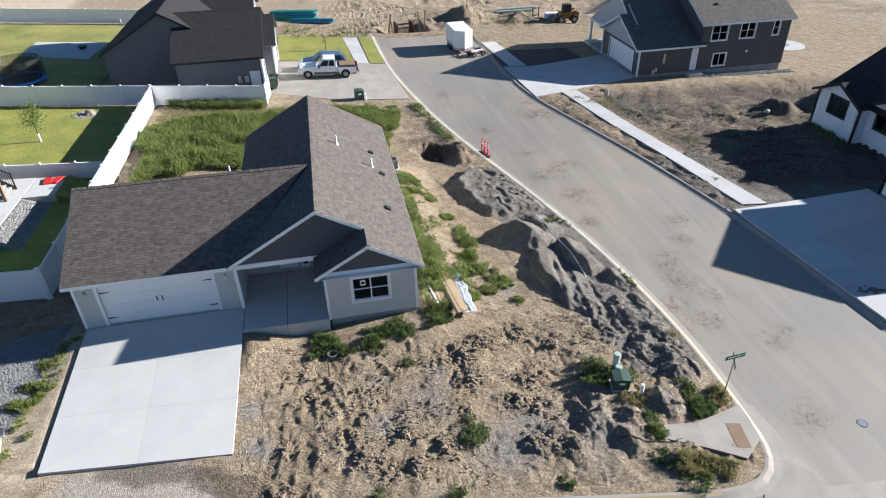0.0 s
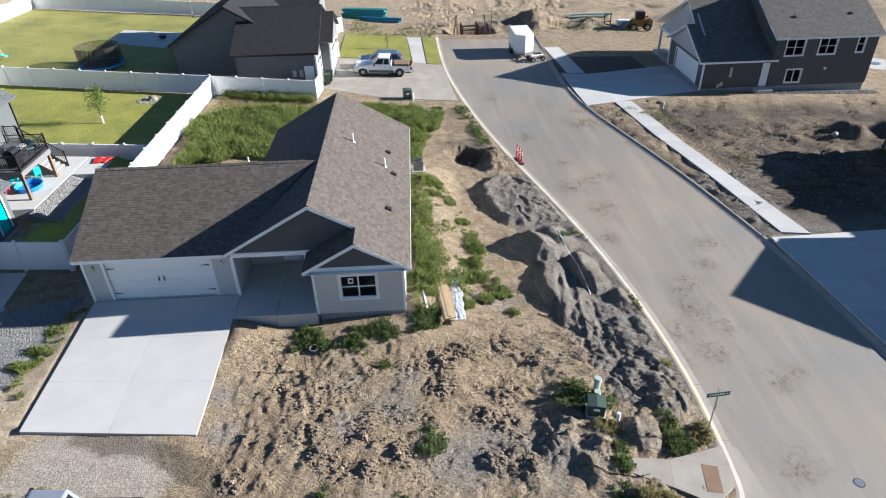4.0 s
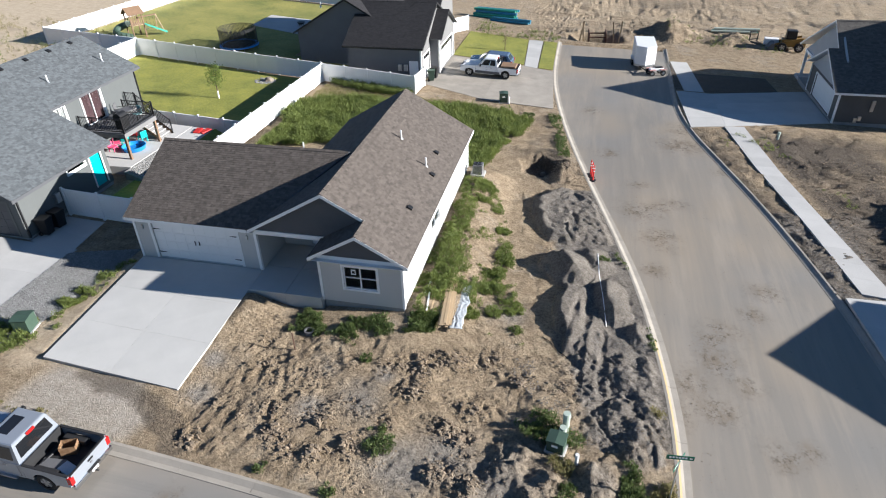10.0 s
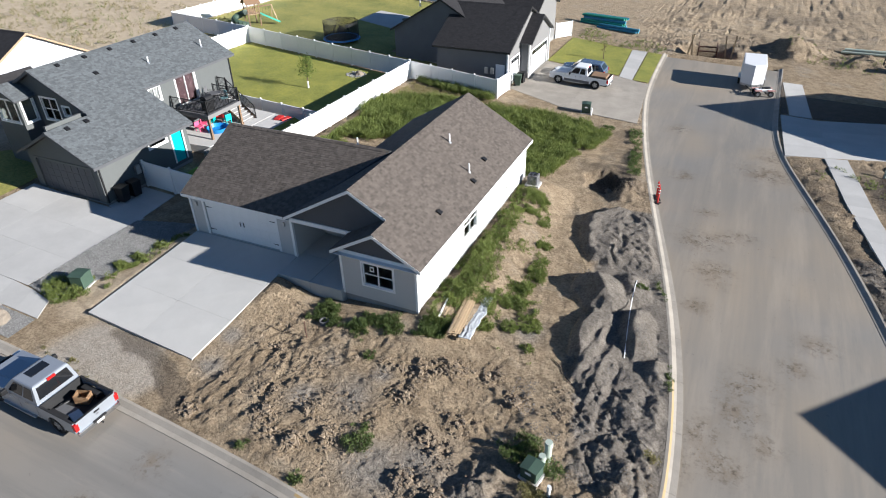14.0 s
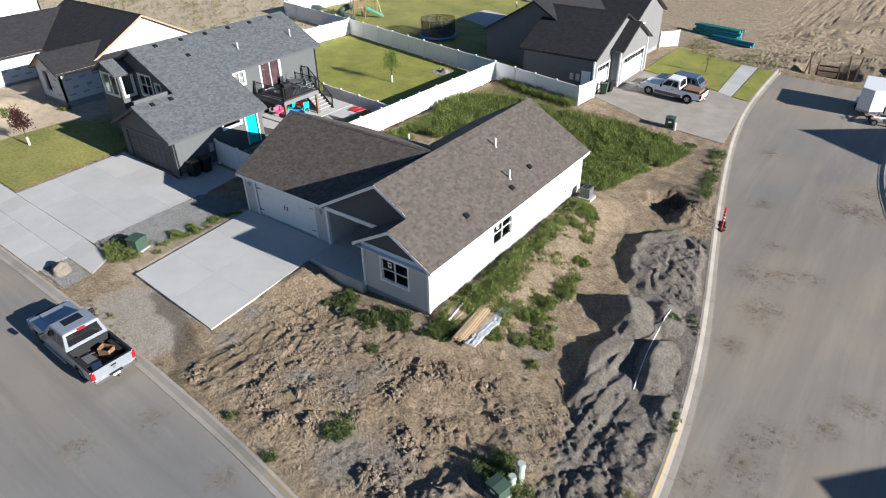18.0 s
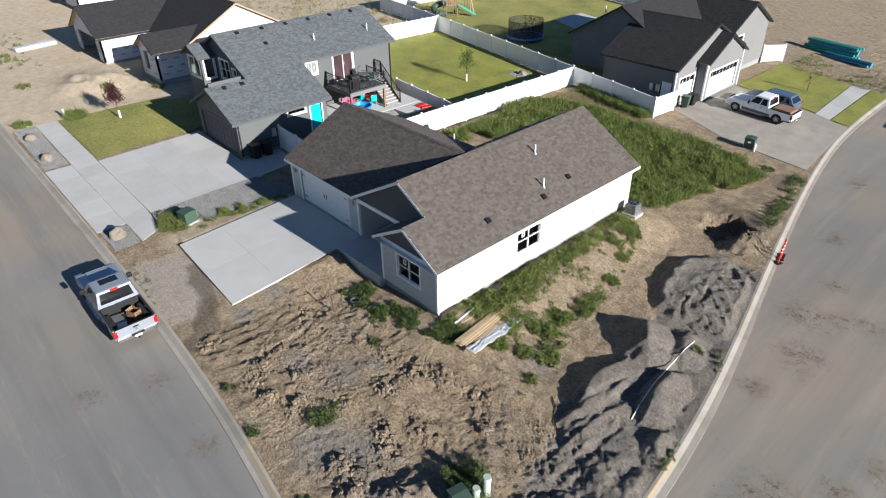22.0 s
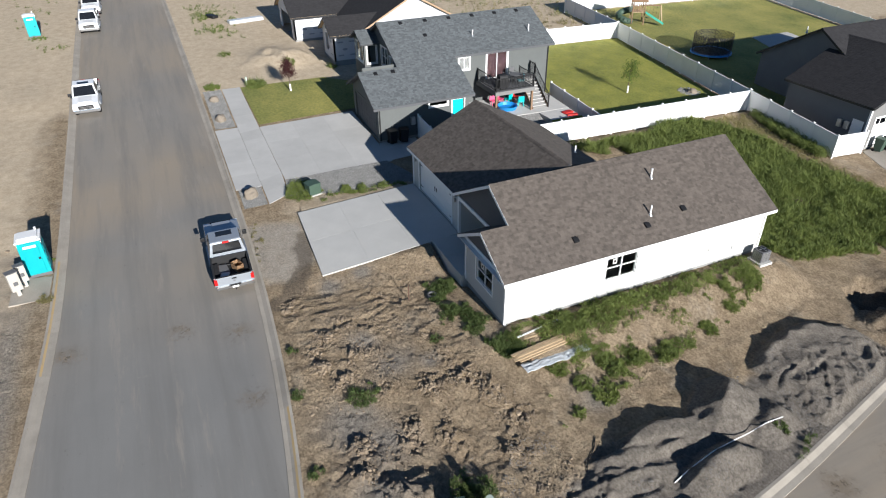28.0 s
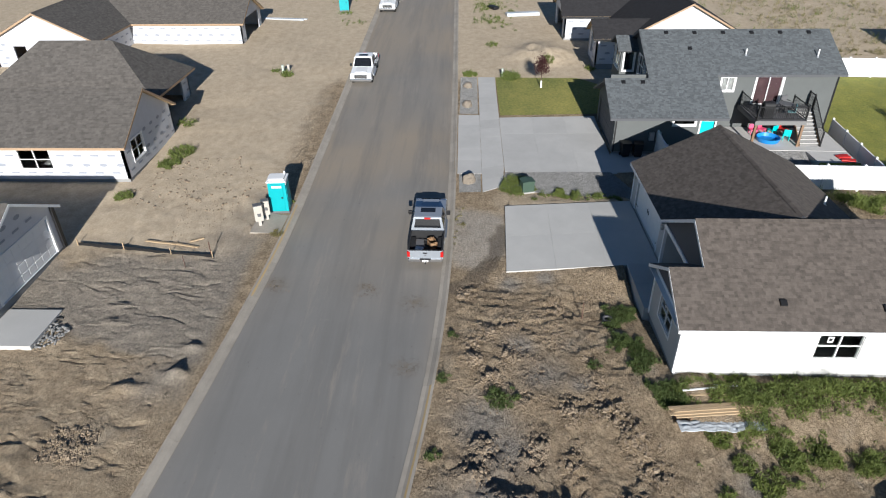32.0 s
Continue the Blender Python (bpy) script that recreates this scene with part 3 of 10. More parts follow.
    warp = x + 0.25 * y + 2.2 * fbm(x, y, 3.5, 3, 92)
    z = z + over * (0.06 * fbm(x, y, 5.0, 2, 89) + (0.03 + 0.01 * step(-20, -9, x)) * fbm(x, y, 1.1, 4, 90) * step(-40, -20, x) + step(-10, -8, x) * (0.06 * grooves(x * 1.3, y * 0.7 - 0.3 * x, 1.2, 0.06, 93) + 0.02 * (ridged(x * 0.6 + 0.3 * y, y, 0.8, 4, 88) - 0.7) + 0.035 * fbm(x, y, 0.4, 4, 80, 0.6)) + 0.07 * step(-17, -15, x) * (1 - step(-10, -8, x)) * grooves(x, y, 1.3, 0.1, 86) + 0.035 * (1 - step(-17, -15, x)) * grooves(x, y, 3.0, 0.05, 82)) * step(0.6, 1.6, near(x, y, KERB_STREET))
    for cx, cy, rx, ry, hh in ((0.8, 1.2, 0.4, 0.45, 0.42), (1.7, -0.5, 0.3, 0.8, 0.22), (-0.9, 1.35, 0.25, 0.45, 0.16), (-2.6, -3.3, 0.3, 0.5, 0.18), (-3.9, -3.4, 0.25, 0.4, 0.1), (-5.7, -2.9, 0.3, 0.4, 0.1), (4.8, -1.6, 0.4, 0.5, 0.15), (8.0, -4.0, 3.0, 2.0, 0.4)):
        z = z + hh * np.exp(-((x - cx) / rx) ** 2 - ((y - cy) / ry) ** 2) * (1 + 0.5 * fbm(x, y, 0.8, 3, 91))
    return z, sand, tread


def graded(lo, hi, fine, outer):
    a = np.arange(lo, hi + fine / 2, fine)
    up, s, v = [], fine, hi
    while v < outer[1]:
        s *= 1.09
        v += s
        up.append(v)
    dn, s, v = [], fine, lo
    while v > outer[0]:
        s *= 1.09
        v -= s
        dn.append(v)
    return np.concatenate([dn[::-1], a, up])


def tiered(stops, outer):
    """Grid lines: stretches (from, to, spacing), then ever wider to the horizon."""
    v = np.concatenate([np.arange(a, b - s * 0.5, s) for a, b, s in stops])
    inner = graded(v[0], v[-1], stops[0][2], outer)
    out = graded(v[0], v[-1], stops[-1][2], outer)
    return np.concatenate([inner[inner < v[0] - 1e-6], v, out[out > v[-1] + 1e-6]])


GX = tiered(((-42, -8.5, 0.4), (-8.5, 13.6, 0.075), (13.6, 25, 0.2), (25, 46, 0.36)), (-900, 900))
GY = tiered(((-12, -8, 0.3), (-8, 4.5, 0.15), (4.5, 12, 0.3), (12, 22.5, 0.07), (22.5, 41, 0.085), (41, 48, 0.16), (48, 96, 0.36)), (-900, 900))
MX, MY = np.meshgrid(GX, GY, indexing="ij")
RZ, SAND, TREAD = relief(MX, MY)
on_road = inside(MX, MY, ROAD)
edge = np.minimum(np.minimum(near(MX, MY, KERB_LOT), near(MX, MY, KERB_STREET)), near(MX, MY, KERB_FAR))
tight = (MX > -9) & (MX < 14) & (MY > 11) & (MY < 47)
sunk = on_road | (tight & (edge < 0.07))
# flat pads under slabs and houses lie a little lower than the slabs
PADS = [[(-13.7, 16.7), (-7.2, 16.45), (-7.1, 22.6), (-3.0, 22.8), (-2.9, 23.15), (0.93, 23.15), (0.93, 38.8), (-7, 38.8), (-13.9, 34)]]
GZ = gz(MX, MY) + np.where(on_road, 0, RZ)
for pad in PADS:
    GZ = np.where(inside(MX, MY, pad), np.minimum(GZ, gz(MX, MY) - 0.12), GZ)
GZ = np.where(sunk, gz(MX, MY) - 0.32, GZ)
far_out = step(150, 800, np.hypot(MX, MY - 30))
GZ = GZ * (1 - far_out) + far_out * (-4)
tan = np.clip((1 - step(0.5, 3.0, MY)) * (1 - 0.8 * step(-9.5, -7.5, MX)) + (1 - step(-37, -34, MX)) + 0.2 * step(80, 88, MY) , 0, 1)
GRAVEL_PAD = [(-13.6, 13.2), (-8.2, 13.0), (-7.4, 14.6), (-8.6, 16.6), (-13.2, 16.8)]
ny = len(GY)
me = bpy.data.meshes.new("ground")
vv = np.stack([MX, MY, GZ], -1).reshape(-1, 3)
i0 = (np.arange(len(GX) - 1)[:, None] * ny + np.arange(ny - 1)[None, :]).reshape(-1)
ff = np.stack([i0, i0 + ny, i0 + ny + 1, i0 + 1], 1)
me.vertices.add(len(vv))
me.vertices.foreach_set("co", vv.reshape(-1))
me.loops.add(ff.size)
me.loops.foreach_set("vertex_index", ff.reshape(-1))
me.polygons.add(len(ff))
me.polygons.foreach_set("loop_start", np.arange(0, ff.size, 4))
me.update(calc_edges=True)
me.polygons.foreach_set("use_smooth", np.ones(len(ff), bool))
gravel = step(-0.5, 0.7, near(MX, MY, GRAVEL_PAD + GRAVEL_PAD[:1]) * np.where(inside(MX, MY, GRAVEL_PAD), 1, -1) + 0.5 * fbm(MX, MY, 1.4, 4, 62))
tan = np.maximum(tan, 0.5 * gravel)
tan = np.maximum(tan, 0.6 * step(-15.8, -15.0, MX) * (1 - step(-14.0, -13.4, MX)) * step(15.5, 16.5, MY) * (1 - step(26, 28, MY)))
street_ruts = np.maximum(1 - step(-0.5, 0.5, MX + 1.5 - 0.15 * (MY + 6) + 0.9 * fbm(MX, MY, 2.0, 3, 108)), spots(MX, MY, ((0.9, 0.8, 1.5), (-0.6, 1.9, 1.4)), 109)) * (1 - step(1.6, 2.6, MY)) * step(-10.5, -8.5, MX + 0.25 * MY + 1.2 * fbm(MX, MY, 2.5, 3, 94)) * (1 - step(9, 14, MX))
damp = 0.75 * np.clip(0.6 + fbm(MX, MY, 0.8, 3, 98), 0, 1) * inside(MX, MY, PLANTED) * 0.8 + 1.0 * step(24.2, 25.2, MX + 0.19 * (MY - 38.5)) * step(31, 34, MY) * (1 - step(52, 56, MY)) * (1 - step(44, 54, MX)) * np.clip(0.92 + 0.45 * fbm(MX, MY, 2.2, 4, 99), 0, 1)
edge_wet = np.exp(-(near(MX, MY, [(-11.4, 16.55), (-9.6, 16.1), (-7.9, 15.6), (-6.9, 14.9), (-6.1, 14.2), (-5.6, 13.6)]) / 0.62) ** 2)
damp = damp + 0.5 * step(80, 84, MY) * (1 - step(100, 120, MY)) * step(-4, 6, MX) * step(-0.1, 0.6, fbm(MX * 0.5, MY, 5.0, 4, 107))
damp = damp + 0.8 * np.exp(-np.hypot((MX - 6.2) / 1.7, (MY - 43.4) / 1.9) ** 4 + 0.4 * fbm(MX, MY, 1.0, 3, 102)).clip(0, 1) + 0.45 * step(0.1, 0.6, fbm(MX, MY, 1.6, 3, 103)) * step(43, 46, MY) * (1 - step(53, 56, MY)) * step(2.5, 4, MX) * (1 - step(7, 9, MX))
damp = damp + 0.6 * spots(MX, MY, ((7.3, 43.2, 1.9), (6.6, 45.4, 1.4), (7.6, 41.0, 1.0)), 113)
damp = damp + 0.7 * step(0.36, 0.66, edge_wet + 0.28 * fbm(MX, MY, 0.8, 4, 96))
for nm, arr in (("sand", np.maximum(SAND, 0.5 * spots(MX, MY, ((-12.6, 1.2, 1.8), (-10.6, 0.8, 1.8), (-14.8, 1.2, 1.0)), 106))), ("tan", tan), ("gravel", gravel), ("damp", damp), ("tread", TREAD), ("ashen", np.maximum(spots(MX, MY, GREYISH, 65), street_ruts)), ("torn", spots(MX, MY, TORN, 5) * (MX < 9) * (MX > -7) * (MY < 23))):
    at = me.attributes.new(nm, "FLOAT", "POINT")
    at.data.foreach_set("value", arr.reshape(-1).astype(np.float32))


def ground_material():
    m = bpy.data.materials.new("bare_earth")
    m.use_nodes = True
    n, l = m.node_tree.nodes, m.node_tree.links
    b = n["Principled BSDF"]
    b.inputs["Roughness"].default_value = 0.97
    b.inputs["Specular IOR Level"].default_value = 0.15
    pos = n.new("ShaderNodeNewGeometry").outputs["Position"]

    def noise_tex(s, d=6.0, r=0.65):
        t = n.new("ShaderNodeTexNoise")
        t.inputs["Scale"].default_value, t.inputs["Detail"].default_value, t.inputs["Roughness"].default_value = s, d, r
        l.new(pos, t.inputs["Vector"])
        return t.outputs["Fac"]

    def ramp(sock, a, c):
        r = n.new("ShaderNodeMapRange")
        r.inputs["From Min"].default_value, r.inputs["From Max"].default_value = a, c
        l.new(sock, r.inputs["Value"])
        return r.outputs[0]

    def mix(f, a, c):
        x = n.new("ShaderNodeMixRGB")
        for s, v in ((x.inputs[0], f), (x.inputs[1], a), (x.inputs[2], c)):
            if isinstance(v, tuple):
                s.default_value = (*v, 1)
            else:
                l.new(v, s)
        return x.outputs[0]

    def attr(k):
        a = n.new("ShaderNodeAttribute")
        a.attribute_name = k
        return a.outputs["Fac"]

    big, mid, fine = noise_tex(0.35), noise_tex(1.6, 7.0, 0.6), noise_tex(22.0, 5.0, 0.65)
    earth = mix(ramp(mid, 0.34, 0.66), (0.238, 0.18, 0.119), (0.382, 0.299, 0.203))
    earth = mix(ramp(big, 0.54, 0.68), earth, mix(ramp(mid, 0.3, 0.7), (0.262, 0.214, 0.158), (0.37, 0.31, 0.237)))
    earth = mix(attr("torn"), earth, mix(ramp(fine, 0.3, 0.7), (0.178, 0.132, 0.085), (0.315, 0.24, 0.158)))
    earth = mix(attr("ashen"), earth, mix(ramp(fine, 0.3, 0.7), (0.205, 0.18, 0.152), (0.29, 0.26, 0.222)))
    pale = mix(ramp(mid, 0.3, 0.7), (0.395, 0.318, 0.225), (0.515, 0.425, 0.312))
    grey = mix(ramp(fine, 0.3, 0.7), mix(ramp(mid, 0.3, 0.7), (0.147, 0.129, 0.109), (0.207, 0.184, 0.157)), mix(ramp(mid, 0.3, 0.7), (0.185, 0.164, 0.14), (0.262, 0.233, 0.201)))
    grav = mix(ramp(fine, 0.35, 0.65), mix(ramp(mid, 0.36, 0.6), (0.25, 0.212, 0.168), (0.335, 0.295, 0.245)), (0.36, 0.32, 0.27))
    out = mix(attr("tan"), earth, pale)
    out = mix(attr("gravel"), out, grav)
    out = mix(attr("sand"), out, grey)
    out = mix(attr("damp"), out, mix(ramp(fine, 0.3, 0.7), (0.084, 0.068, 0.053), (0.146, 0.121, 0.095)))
    speck = ramp(noise_tex(8.0, 8.0, 0.7), 0.36, 0.64)
    lit = n.new("ShaderNodeMixRGB")
    lit.blend_type = "MULTIPLY"
    keep = n.new("ShaderNodeMapRange")
    keep.inputs["To Min"].default_value, keep.inputs["To Max"].default_value = 0.9, 0.35
    l.new(attr("tan"), keep.inputs["Value"])
    l.new(keep.outputs[0], lit.inputs[0])
    l.new(out, lit.inputs[1])
    l.new(mix(speck, (0.60, 0.59, 0.58), (1.30, 1.30, 1.29)), lit.inputs[2])
    l.new(lit.outputs[0], b.inputs["Base Color"])
    add = n.new("ShaderNodeMath")
    add.operation = "MULTIPLY_ADD"
    add.inputs[1].default_value = 0.5
    l.new(fine, add.inputs[0])
    lumps = n.new("ShaderNodeTexVoronoi")
    lumps.inputs["Scale"].default_value, lumps.inputs["Detail"].default_value, lumps.inputs["Roughness"].default_value = 13.0, 2.0, 0.7
    l.new(pos, lumps.inputs["Vector"])
    low = n.new("ShaderNodeMath")
    low.operation = "MULTIPLY_ADD"
    low.inputs[1].default_value = -0.22
    l.new(lumps.outputs["Distance"], low.inputs[0])
    l.new(noise_tex(5.0, 9.0, 0.78), low.inputs[2])
    l.new(low.outputs[0], add.inputs[2])
    wave = n.new("ShaderNodeTexWave")
    wave.wave_type, wave.bands_direction = "BANDS", "DIAGONAL"
    wave.inputs["Scale"].default_value, wave.inputs["Distortion"].default_value = 3.6, 3.5
    l.new(pos, wave.inputs["Vector"])
    tr = n.new("ShaderNodeMath")
    tr.operation = "MULTIPLY"
    l.new(wave.outputs["Fac"], tr.inputs[0])
    l.new(attr("tread"), tr.inputs[1])
    add2 = n.new("ShaderNodeMath")
    add2.operation = "MULTIPLY_ADD"
    add2.inputs[1].default_value = 0.10
    l.new(tr.outputs[0], add2.inputs[0])
    l.new(add.outputs[0], add2.inputs[2])
    bp = n.new("ShaderNodeBump")
    bp.inputs["Distance"].default_value = 0.13
    firm = n.new("ShaderNodeMapRange")
    firm.inputs["To Min"].default_value, firm.inputs["To Max"].default_value = 1.0, 0.22
    l.new(attr("tan"), firm.inputs["Value"])
    loose = n.new("ShaderNodeMapRange")
    loose.inputs["To Min"].default_value, loose.inputs["To Max"].default_value = 1.0, 0.95
    l.new(attr("sand"), loose.inputs["Value"])
    soft_bump = n.new("ShaderNodeMath")
    soft_bump.operation = "MULTIPLY"
    l.new(firm.outputs[0], soft_bump.inputs[0])
    l.new(loose.outputs[0], soft_bump.inputs[1])
    l.new(soft_bump.outputs[0], bp.inputs["Strength"])
    l.new(add2.outputs[0], bp.inputs["Height"])
    l.new(bp.outputs[0], b.inputs["Normal"])
    return m


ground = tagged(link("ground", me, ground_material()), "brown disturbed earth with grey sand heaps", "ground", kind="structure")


def gtop(x, y):
    """Height of the built ground."""
    i = int(np.clip(np.searchsorted(GX, x) - 1, 0, len(GX) - 2))
    j = int(np.clip(np.searchsorted(GY, y) - 1, 0, len(GY) - 2))
    fx, fy = (x - GX[i]) / (GX[i + 1] - GX[i]), (y - GY[j]) / (GY[j + 1] - GY[j])
    return float((GZ[i, j] * (1 - fx) + GZ[i + 1, j] * fx) * (1 - fy) + (GZ[i, j + 1] * (1 - fx) + GZ[i + 1, j + 1] * fx) * fy)


def sheet(name, poly, lift, stepx, material, label, category, thick=0.0, parent=None):
    """A thin slab over the land, cut to a polygon and following the fall."""
    bm = bmesh.new()
    vs = [bm.verts.new((x, y, 0)) for x, y in poly]
    bm.faces.new(vs)
    xs, ys = [p[0] for p in poly], [p[1] for p in poly]
    for ax, lo, hi in ((0, min(xs), max(xs)), (1, min(ys), max(ys))):
        k = lo + stepx
        while k < hi:
            co, no = [0, 0, 0], [0, 0, 0]
            co[ax], no[ax] = k, 1
            bmesh.ops.bisect_plane(bm, geom=bm.verts[:] + bm.edges[:] + bm.faces[:], plane_co=co, plane_no=no)
            k += stepx
    if thick > 0:
        top = bm.faces[:]
        r = bmesh.ops.extrude_face_region(bm, geom=top)
        low = [v for v in r["geom"] if isinstance(v, bmesh.types.BMVert)]
        lowset = set(low)
        for v in bm.verts:
            v.co.z = g(v.co.x, v.co.y) + lift - (thick if v in lowset else 0)
    else:
        for v in bm.verts:
            v.co.z = g(v.co.x, v.co.y) + lift
    ob = part(name, bm, material, parent, smooth=False)
    if parent is None:
        tagged(ob, label, category, kind="structure")
    return ob


# asphalt, with darker seams and earth dragged over it
def asphalt_material():
    m = mat("worn_asphalt", (0.205, 0.199, 0.187), 0.7, 0.10, 0.3, 55, 0.3, 0.005, spec=0.4)
    n, l = m.node_tree.nodes, m.node_tree.links
    b = n["Principled BSDF"]
    out = b.inputs["Base Color"].links[0].from_socket
    pos = n.new("ShaderNodeNewGeometry").outputs["Position"]

    def attr(k):
        a = n.new("ShaderNodeAttribute")
        a.attribute_name = k
        return a.outputs["Fac"]

    def noise(scale, lo, hi, top=1.0, turn=0.0, squash=(1, 1, 1), detail=7, rough=0.65):
        mp = n.new("ShaderNodeMapping")
        mp.inputs["Rotation"].default_value, mp.inputs["Scale"].default_value = (0, 0, turn), squash
        l.new(pos, mp.inputs["Vector"])
        t = n.new("ShaderNodeTexNoise")
        t.inputs["Scale"].default_value, t.inputs["Detail"].default_value, t.inputs["Roughness"].default_value = scale, detail, rough
        l.new(mp.outputs[0], t.inputs["Vector"])
        r = n.new("ShaderNodeMapRange")
        r.inputs["From Min"].default_value, r.inputs["From Max"].default_value, r.inputs["To Max"].default_value = lo, hi, top
        l.new(t.outputs["Fac"], r.inputs["Value"])
        return r.outputs[0]

    def times(*socks):
        last = socks[0]
        for s in socks[1:]:
            k = n.new("ShaderNodeMath")
            k.operation = "MULTIPLY"
            l.new(last, k.inputs[0])
            l.new(s, k.inputs[1])
            last = k.outputs[0]
        return last

    def over(f, a, c):
        x = n.new("ShaderNodeMixRGB")
        x.inputs[2].default_value = (*c, 1)
        l.new(f, x.inputs[0])
        l.new(a, x.inputs[1])
        return x.outputs[0]

    dust_and_glare, dirt, street, side = attr("dust_and_glare"), attr("dirt"), attr("street"), attr("side")
    # tan dust; up the cross street this tint also paints in grazing-view brightness
    out = over(dust_and_glare, out, (0.285, 0.238, 0.182))
    # long lanes along the side road and along the cross street
    out = over(times(side, noise(1.0, 0.40, 0.62, 0.5, -0.12, (0.75, 0.035, 1), 4)), out, (0.185, 0.172, 0.150))
    out = over(times(side, noise(0.8, 0.50, 0.66, 0.55, -0.12, (0.9, 0.10, 1), 6)), out, (0.32, 0.275, 0.22))
    out = over(times(street, noise(1.0, 0.46, 0.66, 0.5, -0.03, (0.035, 0.9, 1), 5)), out, (0.155, 0.148, 0.136))
    out = over(times(street, noise(1.0, 0.56, 0.68, 0.5, -0.06, (0.12, 1.1, 1), 8, 0.75)), out, (0.30, 0.265, 0.225))
    # dropped and flattened earth, dark clots in it
    out = over(times(dirt, noise(1.1, 0.43, 0.56, 0.75, 0, (1, 0.8, 1), 10, 0.8)), out, (0.165, 0.128, 0.088))
    out = over(times(dirt, noise(3.4, 0.53, 0.58, 0.9, 0, (1, 1, 1), 9, 0.8)), out, (0.085, 0.066, 0.046))
    # thin specks and drips everywhere
    out = over(noise(3.2, 0.62, 0.68, 0.6, 0, (1, 1, 1), 9, 0.8), out, (0.10, 0.09, 0.075))
    out = over(noise(2.4, 0.62, 0.72, 0.45, 0.4, (1, 0.4, 1), 9, 0.8), out, (0.33, 0.30, 0.255))
    l.new(out, b.inputs["Base Color"])
    return m


ASPHALT = asphalt_material()
GUTTER = 0.15


def shifted(line, d):
    p = np.array(line)
    t = np.gradient(p, axis=0)
    t /= np.linalg.norm(t, axis=1)[:, None]
    return p + np.stack([-t[:, 1], t[:, 0]], 1) * d


def asphalt():
    xs = graded(-20, 24.5, 0.3, (-130, 25))
    ys = graded(1.0, 60, 0.3, (-40, 80))
    X, Y = np.meshgrid(xs, ys, indexing="ij")
    ok = inside(X, Y, ROAD)
    n = len(ys)
    verts = np.stack([X, Y, gz(X, Y) - GUTTER + 0.012], -1).reshape(-1, 3)
    # keep every cell whose middle lies between the kerbs
    cx, cy = (X[:-1, :-1] + X[1:, 1:]) / 2, (Y[:-1, :-1] + Y[1:, 1:]) / 2
    d = np.minimum(np.minimum(near(cx, cy, KERB_LOT), near(cx, cy, KERB_STREET)), near(cx, cy, KERB_FAR))
    keep = inside(cx, cy, ROAD) & (d > 0.05)
    i, j = np.nonzero(keep)
    a = i * n + j
    faces = np.stack([a, a + n, a + n + 1, a + 1], 1)
    used = np.unique(faces)
    idx = np.full(len(verts), -1)
    idx[used] = np.arange(len(used))
    ob = pydata("road", verts[used].tolist(), idx[faces].tolist(), ASPHALT)
    V = verts[used]
    gap = near(V[:, 0], V[:, 1], KERB_LOT)
    X, Y = V[:, 0], V[:, 1]
    side = step(6, 12, X + 0.15 * (Y - 12))
    # real dust by side road and kerbs; the (-16, 0) term paints far-street glare
    dusty = np.clip((0.85 * side + 0.75 * (1 - step(-16, 0, X)) + 0.4 * np.exp(-(near(X, Y, KERB_STREET) / 1.1) ** 2) + 0.3 * np.exp(-(gap / 0.8) ** 2)) * (0.72 + 0.5 * fbm(X, Y, 5, 3, 95)), 0, 1)
    places = ((16.0, 26.1, 0.9), (15.5, 25.6, 0.6), (15.7, 23.9, 0.8), (14.3, 22.2, 0.9), (15.3, 20.8, 0.7), (16.7, 22.7, 0.7), (13.7, 34.5, 1.0), (12.6, 38.2, 1.1), (14.0, 38.9, 0.7), (15.2, 39.6, 0.7), (12.7, 42.2, 0.7), (17.4, 19.0, 0.7), (18.4, 19.3, 0.5), (17.8, 27.9, 0.6), (17.0, 53.5, 1.2), (16.2, 50.0, 1.6), (19.0, 45.5, 0.6),
              (18.8, 30.2, 0.7), (13.2, 31.0, 0.6), (13.4, 20.0, 0.7), (-5.9, 3.9, 0.5), (-5.6, 9.1, 0.5), (-4.6, 11.6, 0.6), (0.0, 11.4, 0.5), (16.0, 14.2, 0.8), (12.0, 8.0, 0.7), (9.2, 56.5, 0.8), (10.5, 47.5, 0.7))
    dusty = np.clip(dusty + 0.5 * spots(X, Y, ((17.0, 52.4, 1.7), (15.2, 53.4, 1.3), (16.2, 54.6, 1.0)), 112), 0, 1)
    for nm, arr in (("dust_and_glare", dusty), ("street", 1 - side), ("side", side), ("dirt", spots(X, Y, places, 101))):
        ob.data.attributes.new(nm, "FLOAT", "POINT").data.foreach_set("value", arr.astype(np.float32))
    tagged(ob, "worn grey asphalt street with dragged earth and stains", "road", kind="structure")


asphalt()


